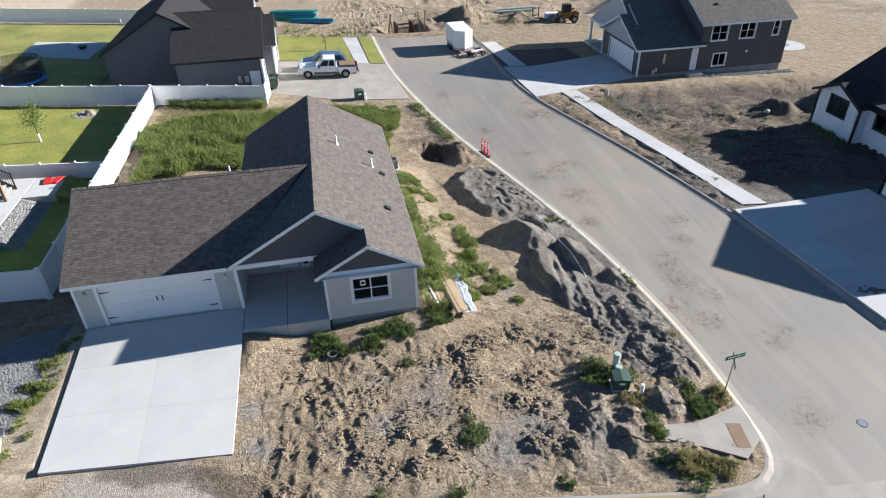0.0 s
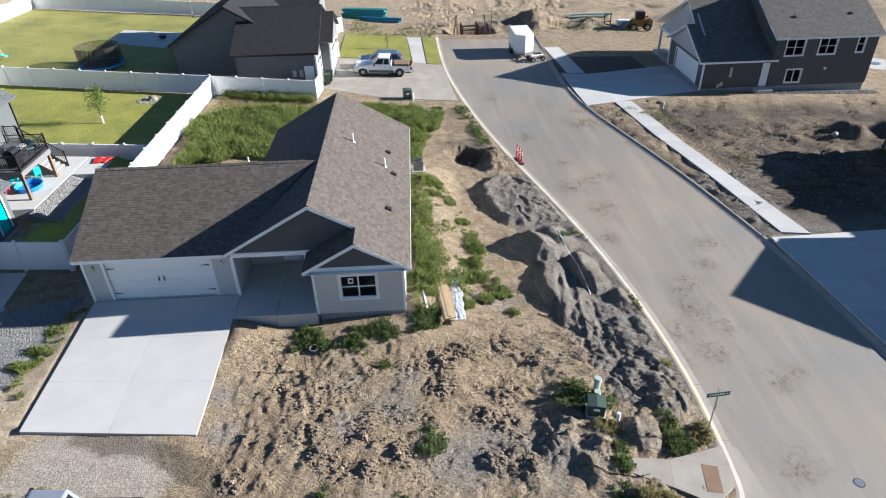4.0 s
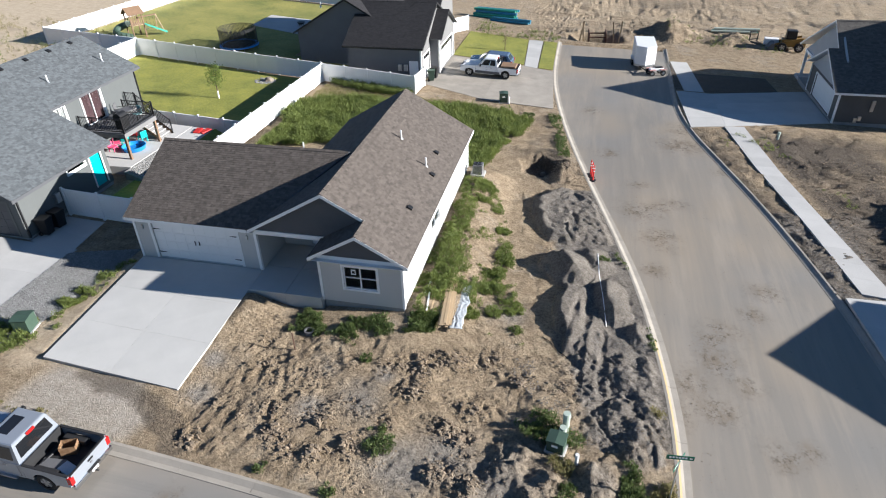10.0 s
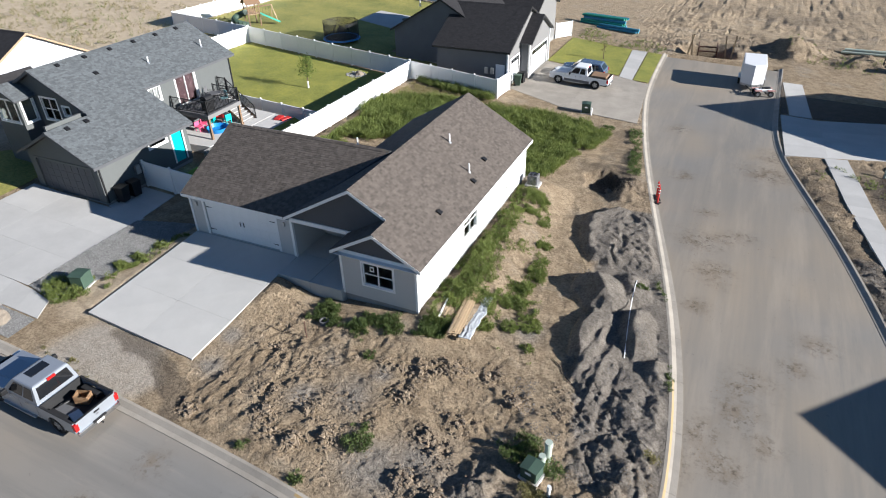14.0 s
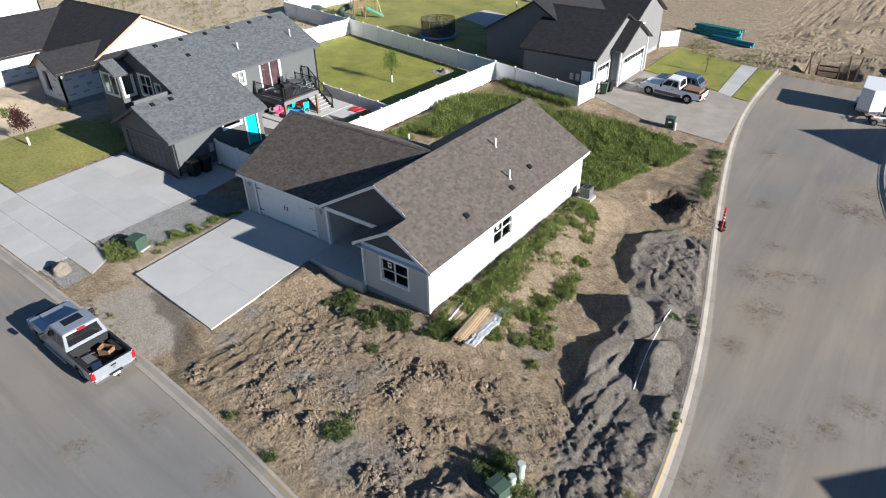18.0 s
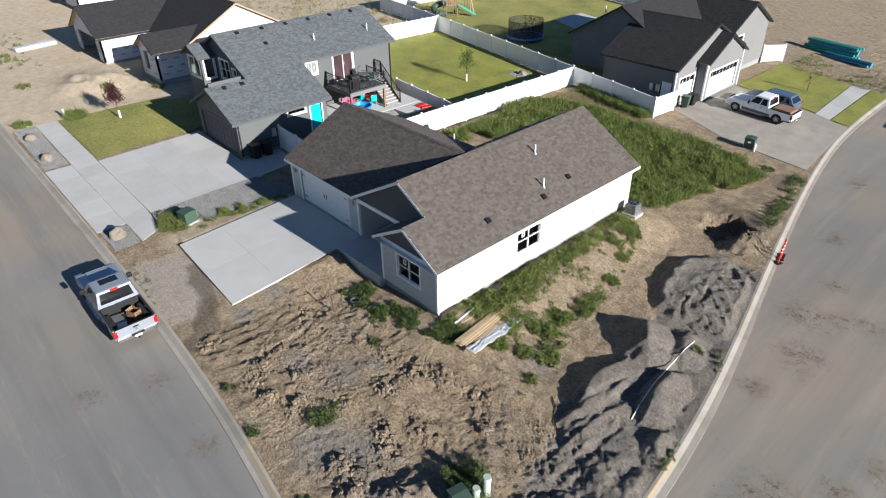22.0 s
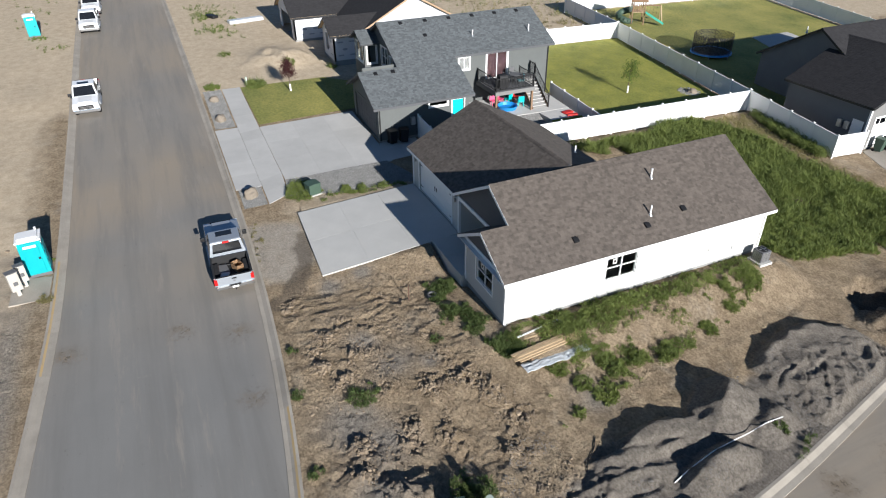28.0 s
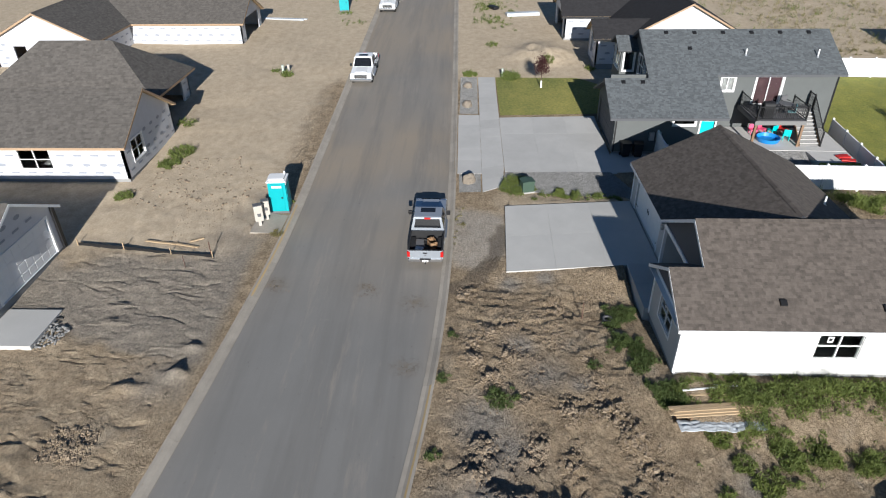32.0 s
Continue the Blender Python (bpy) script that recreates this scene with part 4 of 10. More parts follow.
def kerb_run(name, line, side, group, seg=3.05, yellow=(), tall=1.0, pan=lambda x: 0.38):
    """Kerb and gutter in cast lengths. side: +1 where the road lies left of the line's way."""
    run = tagged(new(name), "pale concrete kerb and gutter beside the asphalt", "kerb", kind="structure")
    p = resample(line, 0.61)
    off = shifted(p, side)
    nrm = off - p
    prof = ((-0.16, -0.35), (-0.16, 0.0), (-0.04, 0.0), (0.05, -0.045), (0.17, -0.105), (0.52, -0.125), (0.52, -0.35))
    k = int(round(seg / 0.61))
    for s in range(0, len(p) - 1, k):
        e = min(s + k, len(p) - 1)
        idx = list(range(s, e + 1))
        verts, faces = [], []
        for q, i in enumerate(idx):
            pull = 0.004 if q == 0 else (-0.004 if q == len(idx) - 1 else 0.0)
            t = p[min(i + 1, len(p) - 1)] - p[max(i - 1, 0)]
            t = t / np.linalg.norm(t)
            for w, h in prof:
                c = p[i] + nrm[i] * (pan(p[i][0]) if w > 0.4 else w) + t * pull
                verts.append((c[0], c[1], g(p[i][0], p[i][1]) + 0.012 + (h if h < -0.11 else h * tall - 0.125 * (1 - tall))))
        m = len(prof)
        for q in range(len(idx) - 1):
            for r in range(m - 1):
                a = q * m + r
                faces.append((a, a + 1, a + m + 1, a + m))
        faces.append(tuple(range(m)))
        faces.append(tuple((len(idx) - 1) * m + r for r in range(m))[::-1])
        x = p[s][0]
        y = p[s][1]
        ob = pydata("kerb_length", verts, faces, CONC_WARM, run)
        if any(x0 <= x <= x1 and y0 <= y <= y1 for x0, x1, y0, y1 in yellow):
            ob.data.materials.append(YELLOW)
            for f in ob.data.polygons:
                if f.index % (m - 1) == 2 and f.index < (len(idx) - 1) * (m - 1):
                    f.material_index = 1
            ob["label"] = "kerb length with worn yellow paint"
    return run


kerb_run("kerb_lot", KERB_LOT[:], -1, "kerbs", yellow=((0, 9.5, 10, 13.3), (12.5, 14, 14.6, 23)), pan=lambda x: 0.36 + 0.08 * float(step(9.5, 13.0, x)))
kerb_run("kerb_street", KERB_STREET[:], 1, "kerbs", yellow=((-15, -7.5, 2, 5),))
kerb_run("kerb_far", KERB_FAR[:], 1, "kerbs", tall=0.8, pan=lambda x: 0.3)


# ---- building kit ----
def frame_of(p0, p1):
    """Unit vector along a wall and its outward normal (to the right of the way from p0 to p1)."""
    d = Vector((p1[0] - p0[0], p1[1] - p0[1], 0))
    n = d.length
    d.normalize()
    return d, Vector((d.y, -d.x, 0)), n


def top_at(tops, u):
    for (a, za), (b, zb) in zip(tops, tops[1:]):
        if a <= u <= b:
            return za + (zb - za) * (u - a) / max(b - a, 1e-6)
    return tops[0][1] if u < tops[0][0] else tops[-1][1]


def spans(tops, z, holes, z1):
    """Stretches of a course at height z that lie under the wall's top line and beside its openings."""
    us = np.linspace(tops[0][0], tops[-1][0], 240)
    ok = np.array([top_at(tops, u) >= z for u in us])
    if not ok.any():
        return []
    lo, hi = us[ok][0], us[ok][-1]
    out = [(lo, hi)]
    for a, b, c, d in holes:
        if z1 > c and z < d:
            nxt = []
            for s, e in out:
                if b <= s or a >= e:
                    nxt.append((s, e))
                else:
                    if a > s:
                        nxt.append((s, a))
                    if b < e:
                        nxt.append((b, e))
            out = nxt
    return [(s, e) for s, e in out if e - s > 0.03]


def wall(parent, p0, p1, z0, tops, material, holes=(), course=0.18, thick=0.16, pieces=True, name="wall", label="", batten=False, board_name="siding_board"):
    """A wall with real openings. tops: (u, z) line of its top; holes: (u0, u1, z0, z1). Lap boards are pieces of their own."""
    d, n, length = frame_of(p0, p1)
    base = Vector((p0[0], p0[1], 0))
    if not isinstance(tops, (list, tuple)):
        tops = [(0, tops), (length, tops)]

    def at(u, z, o=0.0):
        q = base + d * u + n * o
        return (q.x, q.y, z)

    bm = bmesh.new()
    us = sorted({tops[0][0], tops[-1][0], *[h[0] for h in holes], *[h[1] for h in holes], *[t[0] for t in tops]})
    for a, b in zip(us, us[1:]):
        if b - a < 1e-4:
            continue
        mid = (a + b) / 2
        cuts = sorted([(h[2], h[3]) for h in holes if h[0] < mid < h[1]])
        z = z0
        for c, e in cuts:
            if c > z + 0.001:
                prism(bm, [at(a, z), at(b, z), at(b, c), at(a, c)], -n * thick)
            z = e
        prism(bm, [at(a, z), at(b, z), at(b, top_at(tops, b)), at(a, top_at(tops, a))], -n * thick)
    bmesh.ops.remove_doubles(bm, verts=bm.verts[:], dist=0.0005)
    w = part(name, bm, material, parent, label)
    zmax = max(t[1] for t in tops)
    if batten:
        u = tops[0][0] + 0.2
        while u < tops[-1][0]:
            free = [(z0, top_at(tops, u))]
            for h in holes:
                if h[0] - 0.03 < u < h[1] + 0.03:
                    free = [(z0, h[2]), (h[3], top_at(tops, u))]
            for lo, hi in free:
                if hi - lo > 0.1:
                    bm = bmesh.new()
                    prism(bm, [at(u - 0.025, lo), at(u + 0.025, lo), at(u + 0.025, hi - 0.02), at(u - 0.025, hi - 0.02)], n * 0.02)
                    part("batten", bm, material, w)
            u += 0.41
    elif pieces:
        z = z0
        while z < zmax - 0.04:
            zt = min(z + course, zmax)
            for s, e in spans(tops, z + 0.02, holes, zt):
                bm = bmesh.new()
                et = spans(tops, zt - 0.01, (), zt)
                s2, e2 = s, e
                if et:
                    s2, e2 = max(s, et[0][0]), min(e, et[-1][1])
                elif len(tops) > 2:
                    s2 = e2 = (s + e) / 2
                    e2 += 0.01
                if e2 <= s2:
                    e2 = s2 + 0.01
                v = [bm.verts.new(at(*q)) for q in ((s, z, 0.002), (e, z, 0.002), (e, z, 0.022), (s, z, 0.022), (s2, zt, 0.002), (e2, zt, 0.002), (e2, zt, 0.006), (s2, zt, 0.006))]
                for q in ((0, 3, 2, 1), (3, 7, 6, 2), (4, 5, 6, 7), (0, 4, 7, 3), (1, 2, 6, 5)):
                    bm.faces.new([v[i] for i in q])
                part(board_name, bm, material, w)
            z = zt
    return w


def window(parent, p0, p1, u0, u1, z0, z1, cols=2, rows=2, trim=0.1, frame=TRIM, inner=None, name="window", blind=False, sticker=False, t=0.05):
    """A framed window in an opening: casing, sill, frame, bars and panes."""
    d, n, _ = frame_of(p0, p1)
    base = Vector((p0[0], p0[1], 0))

    def at(u, z, o):
        q = base + d * u + n * o
        return (q.x, q.y, z)

    inner = inner or frame
    bm = bmesh.new()
    for a, b, c, e in ((u0 - trim, u1 + trim, z1, z1 + trim), (u0 - trim, u1 + trim, z0 - trim, z0), (u0 - trim, u0, z0, z1), (u1, u1 + trim, z0, z1)):
        prism(bm, [at(a, c, 0.001), at(b, c, 0.001), at(b, e, 0.001), at(a, e, 0.001)], n * 0.035)
    w = part(name, bm, frame, parent)
    bm = bmesh.new()
    for a, b, c, e in ((u0, u1, z1 - t, z1), (u0, u1, z0, z0 + t), (u0, u0 + t, z0 + t, z1 - t), (u1 - t, u1, z0 + t, z1 - t)):
        prism(bm, [at(a, c, -0.10), at(b, c, -0.10), at(b, e, -0.10), at(a, e, -0.10)], n * 0.085)
    part("window_frame", bm, inner, w)
    for i in range(1, cols):
        u = u0 + (u1 - u0) * i / cols
        bm = bmesh.new()
        prism(bm, [at(u - 0.03, z0 + t, -0.09), at(u + 0.03, z0 + t, -0.09), at(u + 0.03, z1 - t, -0.09), at(u - 0.03, z1 - t, -0.09)], n * 0.07)
        part("mullion", bm, inner, w)
    for j in range(1, rows):
        z = z0 + (z1 - z0) * j / rows
        for i in range(cols):
            a, b = u0 + (u1 - u0) * i / cols + 0.03, u0 + (u1 - u0) * (i + 1) / cols - 0.03
            bm = bmesh.new()
            prism(bm, [at(a, z - 0.022, -0.085), at(b, z - 0.022, -0.085), at(b, z + 0.022, -0.085), at(a, z + 0.022, -0.085)], n * 0.06)
            part("glazing_bar", bm, inner, w)
    for i in range(cols):
        for j in range(rows):
            a, b = u0 + (u1 - u0) * i / cols + 0.028, u0 + (u1 - u0) * (i + 1) / cols - 0.028
            c, e = z0 + (z1 - z0) * j / rows + 0.02, z0 + (z1 - z0) * (j + 1) / rows - 0.02
            bm = bmesh.new()
            prism(bm, [at(a, c, -0.075), at(b, c, -0.075), at(b, e, -0.075), at(a, e, -0.075)], n * 0.008)
            pane = part("pane", bm, GLASS, w)
            pane.visible_shadow = False
            if blind:
                bm = bmesh.new()
                prism(bm, [at(a, c, -0.13), at(b, c, -0.13), at(b, e, -0.13), at(a, e, -0.13)], n * 0.01)
                part("blind", bm, BLACK if blind is True else blind, w, "drawn blind")
    if sticker:
        bm = bmesh.new()
        a, c = u0 + (u1 - u0) * 0.22, z0 + (z1 - z0) * 0.62
        prism(bm, [at(a, c, -0.064), at(a + 0.24, c, -0.064), at(a + 0.24, c + 0.3, -0.064), at(a, c + 0.3, -0.064)], n * 0.003)
        part("sticker", bm, TRIM, w, "white maker's sticker on the pane")
        bm = bmesh.new()
        prism(bm, [at(a + 0.05, c + 0.08, -0.061), at(a + 0.19, c + 0.08, -0.061), at(a + 0.19, c + 0.22, -0.061), at(a + 0.05, c + 0.22, -0.061)], n * 0.002)
        part("sticker_print", bm, BLACK, w)
    return w


def garage_door(parent, p0, p1, u0, u1, z0, z1, rows=4, cols=8, material=DOORWHITE, frame=TRIM, lights=False, handles=True):
    d, n, _ = frame_of(p0, p1)
    base = Vector((p0[0], p0[1], 0))

    def at(u, z, o):
        q = base + d * u + n * o
        return (q.x, q.y, z)

    bm = bmesh.new()
    prism(bm, [at(u0, z0, -0.13), at(u1, z0, -0.13), at(u1, z1, -0.13), at(u0, z1, -0.13)], n * 0.05)
    door = part("garage_door", bm, material, parent, "sectional garage door")
    for a, b, c, e in ((u0 - 0.14, u0, z0, z1 + 0.14), (u1, u1 + 0.14, z0, z1 + 0.14), (u0, u1, z1, z1 + 0.14)):
        bm = bmesh.new()
        prism(bm, [at(a, c, 0.001), at(b, c, 0.001), at(b, e, 0.001), at(a, e, 0.001)], n * 0.04)
        part("door_casing", bm, frame, door)
    h, w = (z1 - z0) / rows, (u1 - u0) / cols
    for j in range(rows):
        for i in range(cols):
            a, b, c, e = u0 + i * w + 0.045, u0 + (i + 1) * w - 0.045, z0 + j * h + 0.06, z0 + (j + 1) * h - 0.05
            lit = lights and j == rows - 1
            bm = bmesh.new()
            prism(bm, [at(a, c, -0.079), at(b, c, -0.079), at(b, e, -0.079), at(a, e, -0.079)], n * 0.014)
            part("door_light" if lit else "door_panel", bm, DARKGLASS if lit else material, door)
    if handles:
        m = (u0 + u1) / 2
        for u in (m - 0.12, m + 0.12):
            bm = bmesh.new()
            prism(bm, [at(u - 0.02, z0 + 0.95, -0.06), at(u + 0.02, z0 + 0.95, -0.06), at(u + 0.02, z0 + 1.22, -0.06), at(u - 0.02, z0 + 1.22, -0.06)], n * 0.03)
            part("handle", bm, BLACK, door, "black iron pull handle")
        for u, s in ((u0 + 0.03, 1), (u1 - 0.03, -1)):
            for z in (z0 + 0.32, z1 - 0.4):
                bm = bmesh.new()
                prism(bm, [at(u, z - 0.035, -0.06), at(u + s * 0.42, z - 0.008, -0.06), at(u + s * 0.42, z + 0.008, -0.06), at(u, z + 0.035, -0.06)], n * 0.012)
                part("strap_hinge", bm, BLACK, door, "black decorative strap hinge")
    return door


def shingles(verts, faces, poly, expo, wide, rnd, singles=None, single_box=None):
    """Courses of tabs on a flat convex roof face. poly: corners in 3D, the first two along the eave."""
    P = [Vector(p) for p in poly]
    eu = (P[1] - P[0]).normalized()
    nn = (P[1] - P[0]).cross(P[2] - P[0]).normalized()
    if nn.z < 0:
        nn = -nn
    ev = nn.cross(eu)
    if ev.z < 0:
        ev = -ev
    q = [((p - P[0]).dot(eu), (p - P[0]).dot(ev)) for p in P]
    vmax = max(v for _, v in q)
    m = len(q)

    def cut(v):
        xs = []
        for i in range(m):
            (a, va), (b, vb) = q[i], q[(i + 1) % m]
            if (va - v) * (vb - v) <= 0 and va != vb:
                xs.append(a + (b - a) * (v - va) / (vb - va))
        return (min(xs), max(xs)) if len(xs) > 1 else None

    v, k = min(v for _, v in q), 0
    while v < vmax - 0.02:
        vt = min(v + expo, vmax)
        lo = cut(v + 0.003)
        hi = cut(vt - 0.003) or lo
        if lo:
            u = lo[0] - rnd.random() * wide
            while u < lo[1]:
                w = wide * (0.45 + rnd.random())
                a, b = max(u, lo[0]), min(u + w, lo[1])
                u += w
                if b - a < 0.01:
                    continue
                a2, b2 = min(max(a, hi[0]), hi[1]), max(min(b, hi[1]), hi[0])
                lift = 0.007 + 0.009 * rnd.random()
                c = [P[0] + eu * x + ev * y + nn * h for x, y, h in ((a, v, 0.0), (b, v, 0.0), (a, v, lift), (b, v, lift), (a2, vt, 0.005), (b2, vt, 0.005))]
                ctr = (c[2] + c[5]) / 2
                fs = [(2, 3, 5, 4), (0, 1, 3, 2), (0, 2, 4), (1, 5, 3)]
                if singles is not None and single_box and single_box[0] < ctr.x < single_box[1] and single_box[2] < ctr.y < single_box[3] and len(singles) < 300:
                    singles.append(([tuple(x) for x in c], fs))
                else:
                    o = len(verts)
                    verts.extend(tuple(x) for x in c)
                    faces.extend(tuple(o + i for i in f) for f in fs)
        v, k = vt, k + 1


def roof(parent, planes, material, trim, expo=0.145, wide=0.2, thick=0.13, name="roof", single_box=None, ridges=(), label="asphalt shingle roof", seed=1, lining=None):
    """planes: roof faces, eave corners first. Decking, edge trim and shingles."""
    rnd = random.Random(seed)
    bm = bmesh.new()
    for poly in planes:
        a, b, c = [Vector(p) for p in poly[:3]]
        nn = (b - a).cross(c - a).normalized()
        if nn.z < 0:
            nn = -nn
        prism(bm, [Vector(p) - nn * 0.004 for p in poly], -nn * thick)
    bmesh.ops.remove_doubles(bm, verts=bm.verts[:], dist=0.0005)
    r = part(name, bm, lining or trim, parent, label)
    verts, faces, singles = [], [], []
    for poly in planes:
        shingles(verts, faces, poly, expo, wide, rnd, singles if single_box else None, single_box)
    f = pydata("shingles", verts, faces, material, r)
    f["kind"] = "stuff"
    for vs, fs in singles:
        pydata("shingle", vs, fs, SHINGLE_ONE, r)
    for a, b in ridges:
        a, b = Vector(a), Vector(b)
        d = b - a
        k = max(1, int(d.length / 0.24))
        d.normalize()
        s = Vector((-d.y, d.x, 0)).normalized() * 0.15
        cv, cf = [], []
        for i in range(k):
            p, e = a + d * (i * 0.24), a + d * (i * 0.24 + 0.25)
            up = Vector((0, 0, 0.035 + 0.01 * rnd.random()))
            o = len(cv)
            dz = Vector((0, 0, -0.075))
            cv += [tuple(x) for x in (p + up, e + up * 0.7, p + s + dz + up, e + s + dz + up * 0.7, p - s + dz + up, e - s + dz + up * 0.7)]
            cf += [(o, o + 1, o + 3, o + 2), (o, o + 4, o + 5, o + 1), (o, o + 2, o + 4)]
        cap = pydata("ridge_cap", cv, cf, material, r)
        cap["kind"] = "stuff"
    return r


def fascia(parent, pts, material, w=0.012, h=0.17, name="fascia"):
    """Boards along a roof edge."""
    for a, b in zip(pts, pts[1:]):
        a, b = Vector(a), Vector(b)
        bm = bmesh.new()
        d = (b - a)
        side = Vector((d.y, -d.x, 0)).normalized()
        q = a + Vector((0, 0, -0.012))
        e = b + Vector((0, 0, -0.012))
        dz = Vector((0, 0, -h))
        prism(bm, [q + side * 0.003, e + side * 0.003, e + side * 0.003 + dz, q + side * 0.003 + dz], side * w)
        part(name, bm, material, parent)


def vent_pipe(parent, x, y, z, h=0.5, r=0.05, material=TRIM):
    p = tubepart("vent_pipe", (x, y, z - 0.15), (x, y, z + h), r, material, parent, "white plumbing vent pipe", n=10)
    tubepart("flashing", (x, y, z - 0.06), (x, y, z + 0.06), r * 2.6, STEEL, p, r2=r * 1.1, n=10)
    return p


def roof_vent(parent, x, y, z, slope_dir, slope):
    """A low black louvre set into a roof slope; slope_dir: unit (dx, dy) downhill."""
    bm = bmesh.new()
    box(bm, -0.14, -0.14, -0.02, 0.14, 0.14, 0.1, 0.02)
    ang = math.atan(slope)
    yaw = math.atan2(slope_dir[1], slope_dir[0])
    m = Matrix.Translation((x, y, z)) @ Matrix.Rotation(yaw, 4, "Z") @ Matrix.Rotation(ang, 4, "Y")
    bmesh.ops.transform(bm, matrix=m, verts=bm.verts[:])
    return part("roof_vent", bm, BLACK, parent, "black roof vent")


def gutter_post(parent, x, y, z0, z1, material=TRIM):
    return boxpart("downpipe", (x - 0.04, y - 0.04, z0, x + 0.04, y + 0.04, z1), material, parent)


def trimpost(parent, x, y, z0, z1, material=TRIM, s=0.075):
    return boxpart("corner_trim", (x - s, y - s, z0, x + s, y + s, z1), material, parent)


# ---- the new house ----
EAVE, RIDGE, RX = 2.99, 5.57, -3.08
SL = (RIDGE - EAVE) / (1.43 - RX)
GS = (RIDGE - 3.20) / 4.83


def new_house():
    h = thing("house", Matrix(), "new single-storey house, pale grey siding and brown shingle roof", "house")
    fl = 0.70
    xr, yf, yb = 1.06, 23.02, 38.9
    xl = -6.85
    # foundation
    for k, d in enumerate(((-3.0, yf + 0.03, xr - 0.02, yb - 0.03), (xl, 26.6, -2.98, yb - 0.05), (-13.95, 24.56, xl + 0.02, 33.5))):
        boxpart("foundation", (d[0], d[1], -1.4, d[2], d[3], 0.42), FOUND, h, "grey concrete foundation")
    s0 = 0.41
    # east wall with its window
    p0, p1 = (xr, yf), (xr, yb)
    holes = [(28.62 - yf, 30.44 - yf, 1.22, 2.60)]
    w = wall(h, p0, p1, s0, 2.96, SIDING, holes)
    window(w, p0, p1, *holes[0], frame=TRIM, trim=0.02, inner=TRIM, sticker=True, t=0.03)
    # front room
    p0, p1 = (-3.05, yf), (xr, yf)
    L = xr + 3.05
    holes = [(-1.86 + 3.05, -0.20 + 3.05, 1.24, 2.50)]
    w = wall(h, p0, p1, s0, 2.96, SIDING, holes)
    window(w, p0, p1, *holes[0], trim=0.1, sticker=True)
    barpart("frieze_board", (-3.1, yf - 0.025, 2.93), (xr + 0.05, yf - 0.025, 2.93), 0.04, 0.2, TRIM, h)
    a = -1.01
    wall(h, p0, p1, 3.03, [(0, 3.03), (a + 3.05, 4.28), (L, 3.03)], GABLE, name="gable_wall")
    wall(h, (-3.05, 27.2), (-3.05, yf), s0, 2.96, SIDING)
    # north and west
    wall(h, (xr, yb), (xl, yb), s0, [(0, 2.96), (xr - RX, RIDGE - 0.15), (xr - xl, 2.96)], SIDING)
    wall(h, (xl, yb), (xl, 33.4), s0, 3.1, SIDING)
    # garage
    p0, p1 = (-13.98, 24.52), (-6.98, 24.52)
    holes = [(-12.99 + 13.98, -8.11 + 13.98, fl, fl + 2.14)]
    w = wall(h, p0, p1, s0, 3.12, SIDING, holes)
    garage_door(w, p0, p1, *holes[0], rows=4, cols=8)
    wall(h, (-13.98, 33.5), (-13.98, 24.52), s0, [(0, 3.12), (33.5 - 29.03, RIDGE - 0.12), (33.5 - 24.52, 3.12)], SIDING)
    wall(h, (xl, 33.5), (-13.98, 33.5), s0, 3.12, SIDING)
    # porch
    wall(h, (-6.98, 24.52), (-6.98, 27.2), s0, 3.05, SIDING)
    p0, p1 = (-6.98, 27.2), (-3.05, 27.2)
    holes = [(1.62, 2.58, fl + 0.02, fl + 2.1), (2.78, 3.12, fl + 0.1, fl + 2.05)]
    w = wall(h, p0, p1, s0, 3.05, SIDING, holes)
    door = boxpart("front_door", (-6.98 + 1.64, 27.25, fl + 0.03, -6.98 + 2.56, 27.3, fl + 2.09), DOORWHITE, w, "white panelled front door", 0.01)
    for z in (fl + 0.25, fl + 1.15):
        boxpart("door_panel", (-6.98 + 1.78, 27.235, z, -6.98 + 2.42, 27.249, z + 0.72), DOORWHITE, door, "", 0.006)
    boxpart("door_handle", (-6.98 + 1.70, 27.18, fl + 0.95, -6.98 + 1.75, 27.25, fl + 1.1), STEEL, door, "brushed steel handle")
    window(w, p0, p1, *holes[1], cols=1, rows=3, trim=0.05)
    boxpart("porch_ceiling", (-6.95, 24.5, 3.05, -3.0, 27.2, 3.12), TRIM, h)
    # porch beam and gable
    bm = bmesh.new()
    box(bm, -7.05, 24.40, 2.86, -2.95, 24.62, 3.10, 0.01)
    part("porch_beam", bm, TRIM, h, "white boxed porch beam")
    p0, p1 = (-7.0, 24.47), (-0.95, 24.47)
    wall(h, p0, p1, 3.10, [(0, 3.14), (RX + 7.0, RIDGE - 0.17), (6.05, 4.2)], GABLE, name="gable_wall")
    trimpost(h, -7.02, 24.50, s0, 2.9)
    for x, y, zt in ((-3.05, yf, 2.85), (xr, yf, 2.85), (xr, yb, 2.85), (-13.98, 24.52, 3.05)):
        trimpost(h, x, y, s0, zt, s=0.06)
    # roof
    zr = lambda x: RIDGE - SL * abs(x - RX)
    yA, yB, yN = 24.2, 22.72, 39.22
    a = -1.01
    za = zr(a)
    east1 = [(1.43, yB, EAVE), (1.43, yN, EAVE), (a, yN, za), (a, yB, za)]
    east2 = [(a, yA, za), (a, yN, za), (RX, yN, RIDGE), (RX, yA, RIDGE)]
    west = [(-7.25, yN, zr(-7.25)), (-7.25, yA, zr(-7.25)), (RX, yA, RIDGE), (RX, yN, RIDGE)]
    xs = a - (1.43 - a)
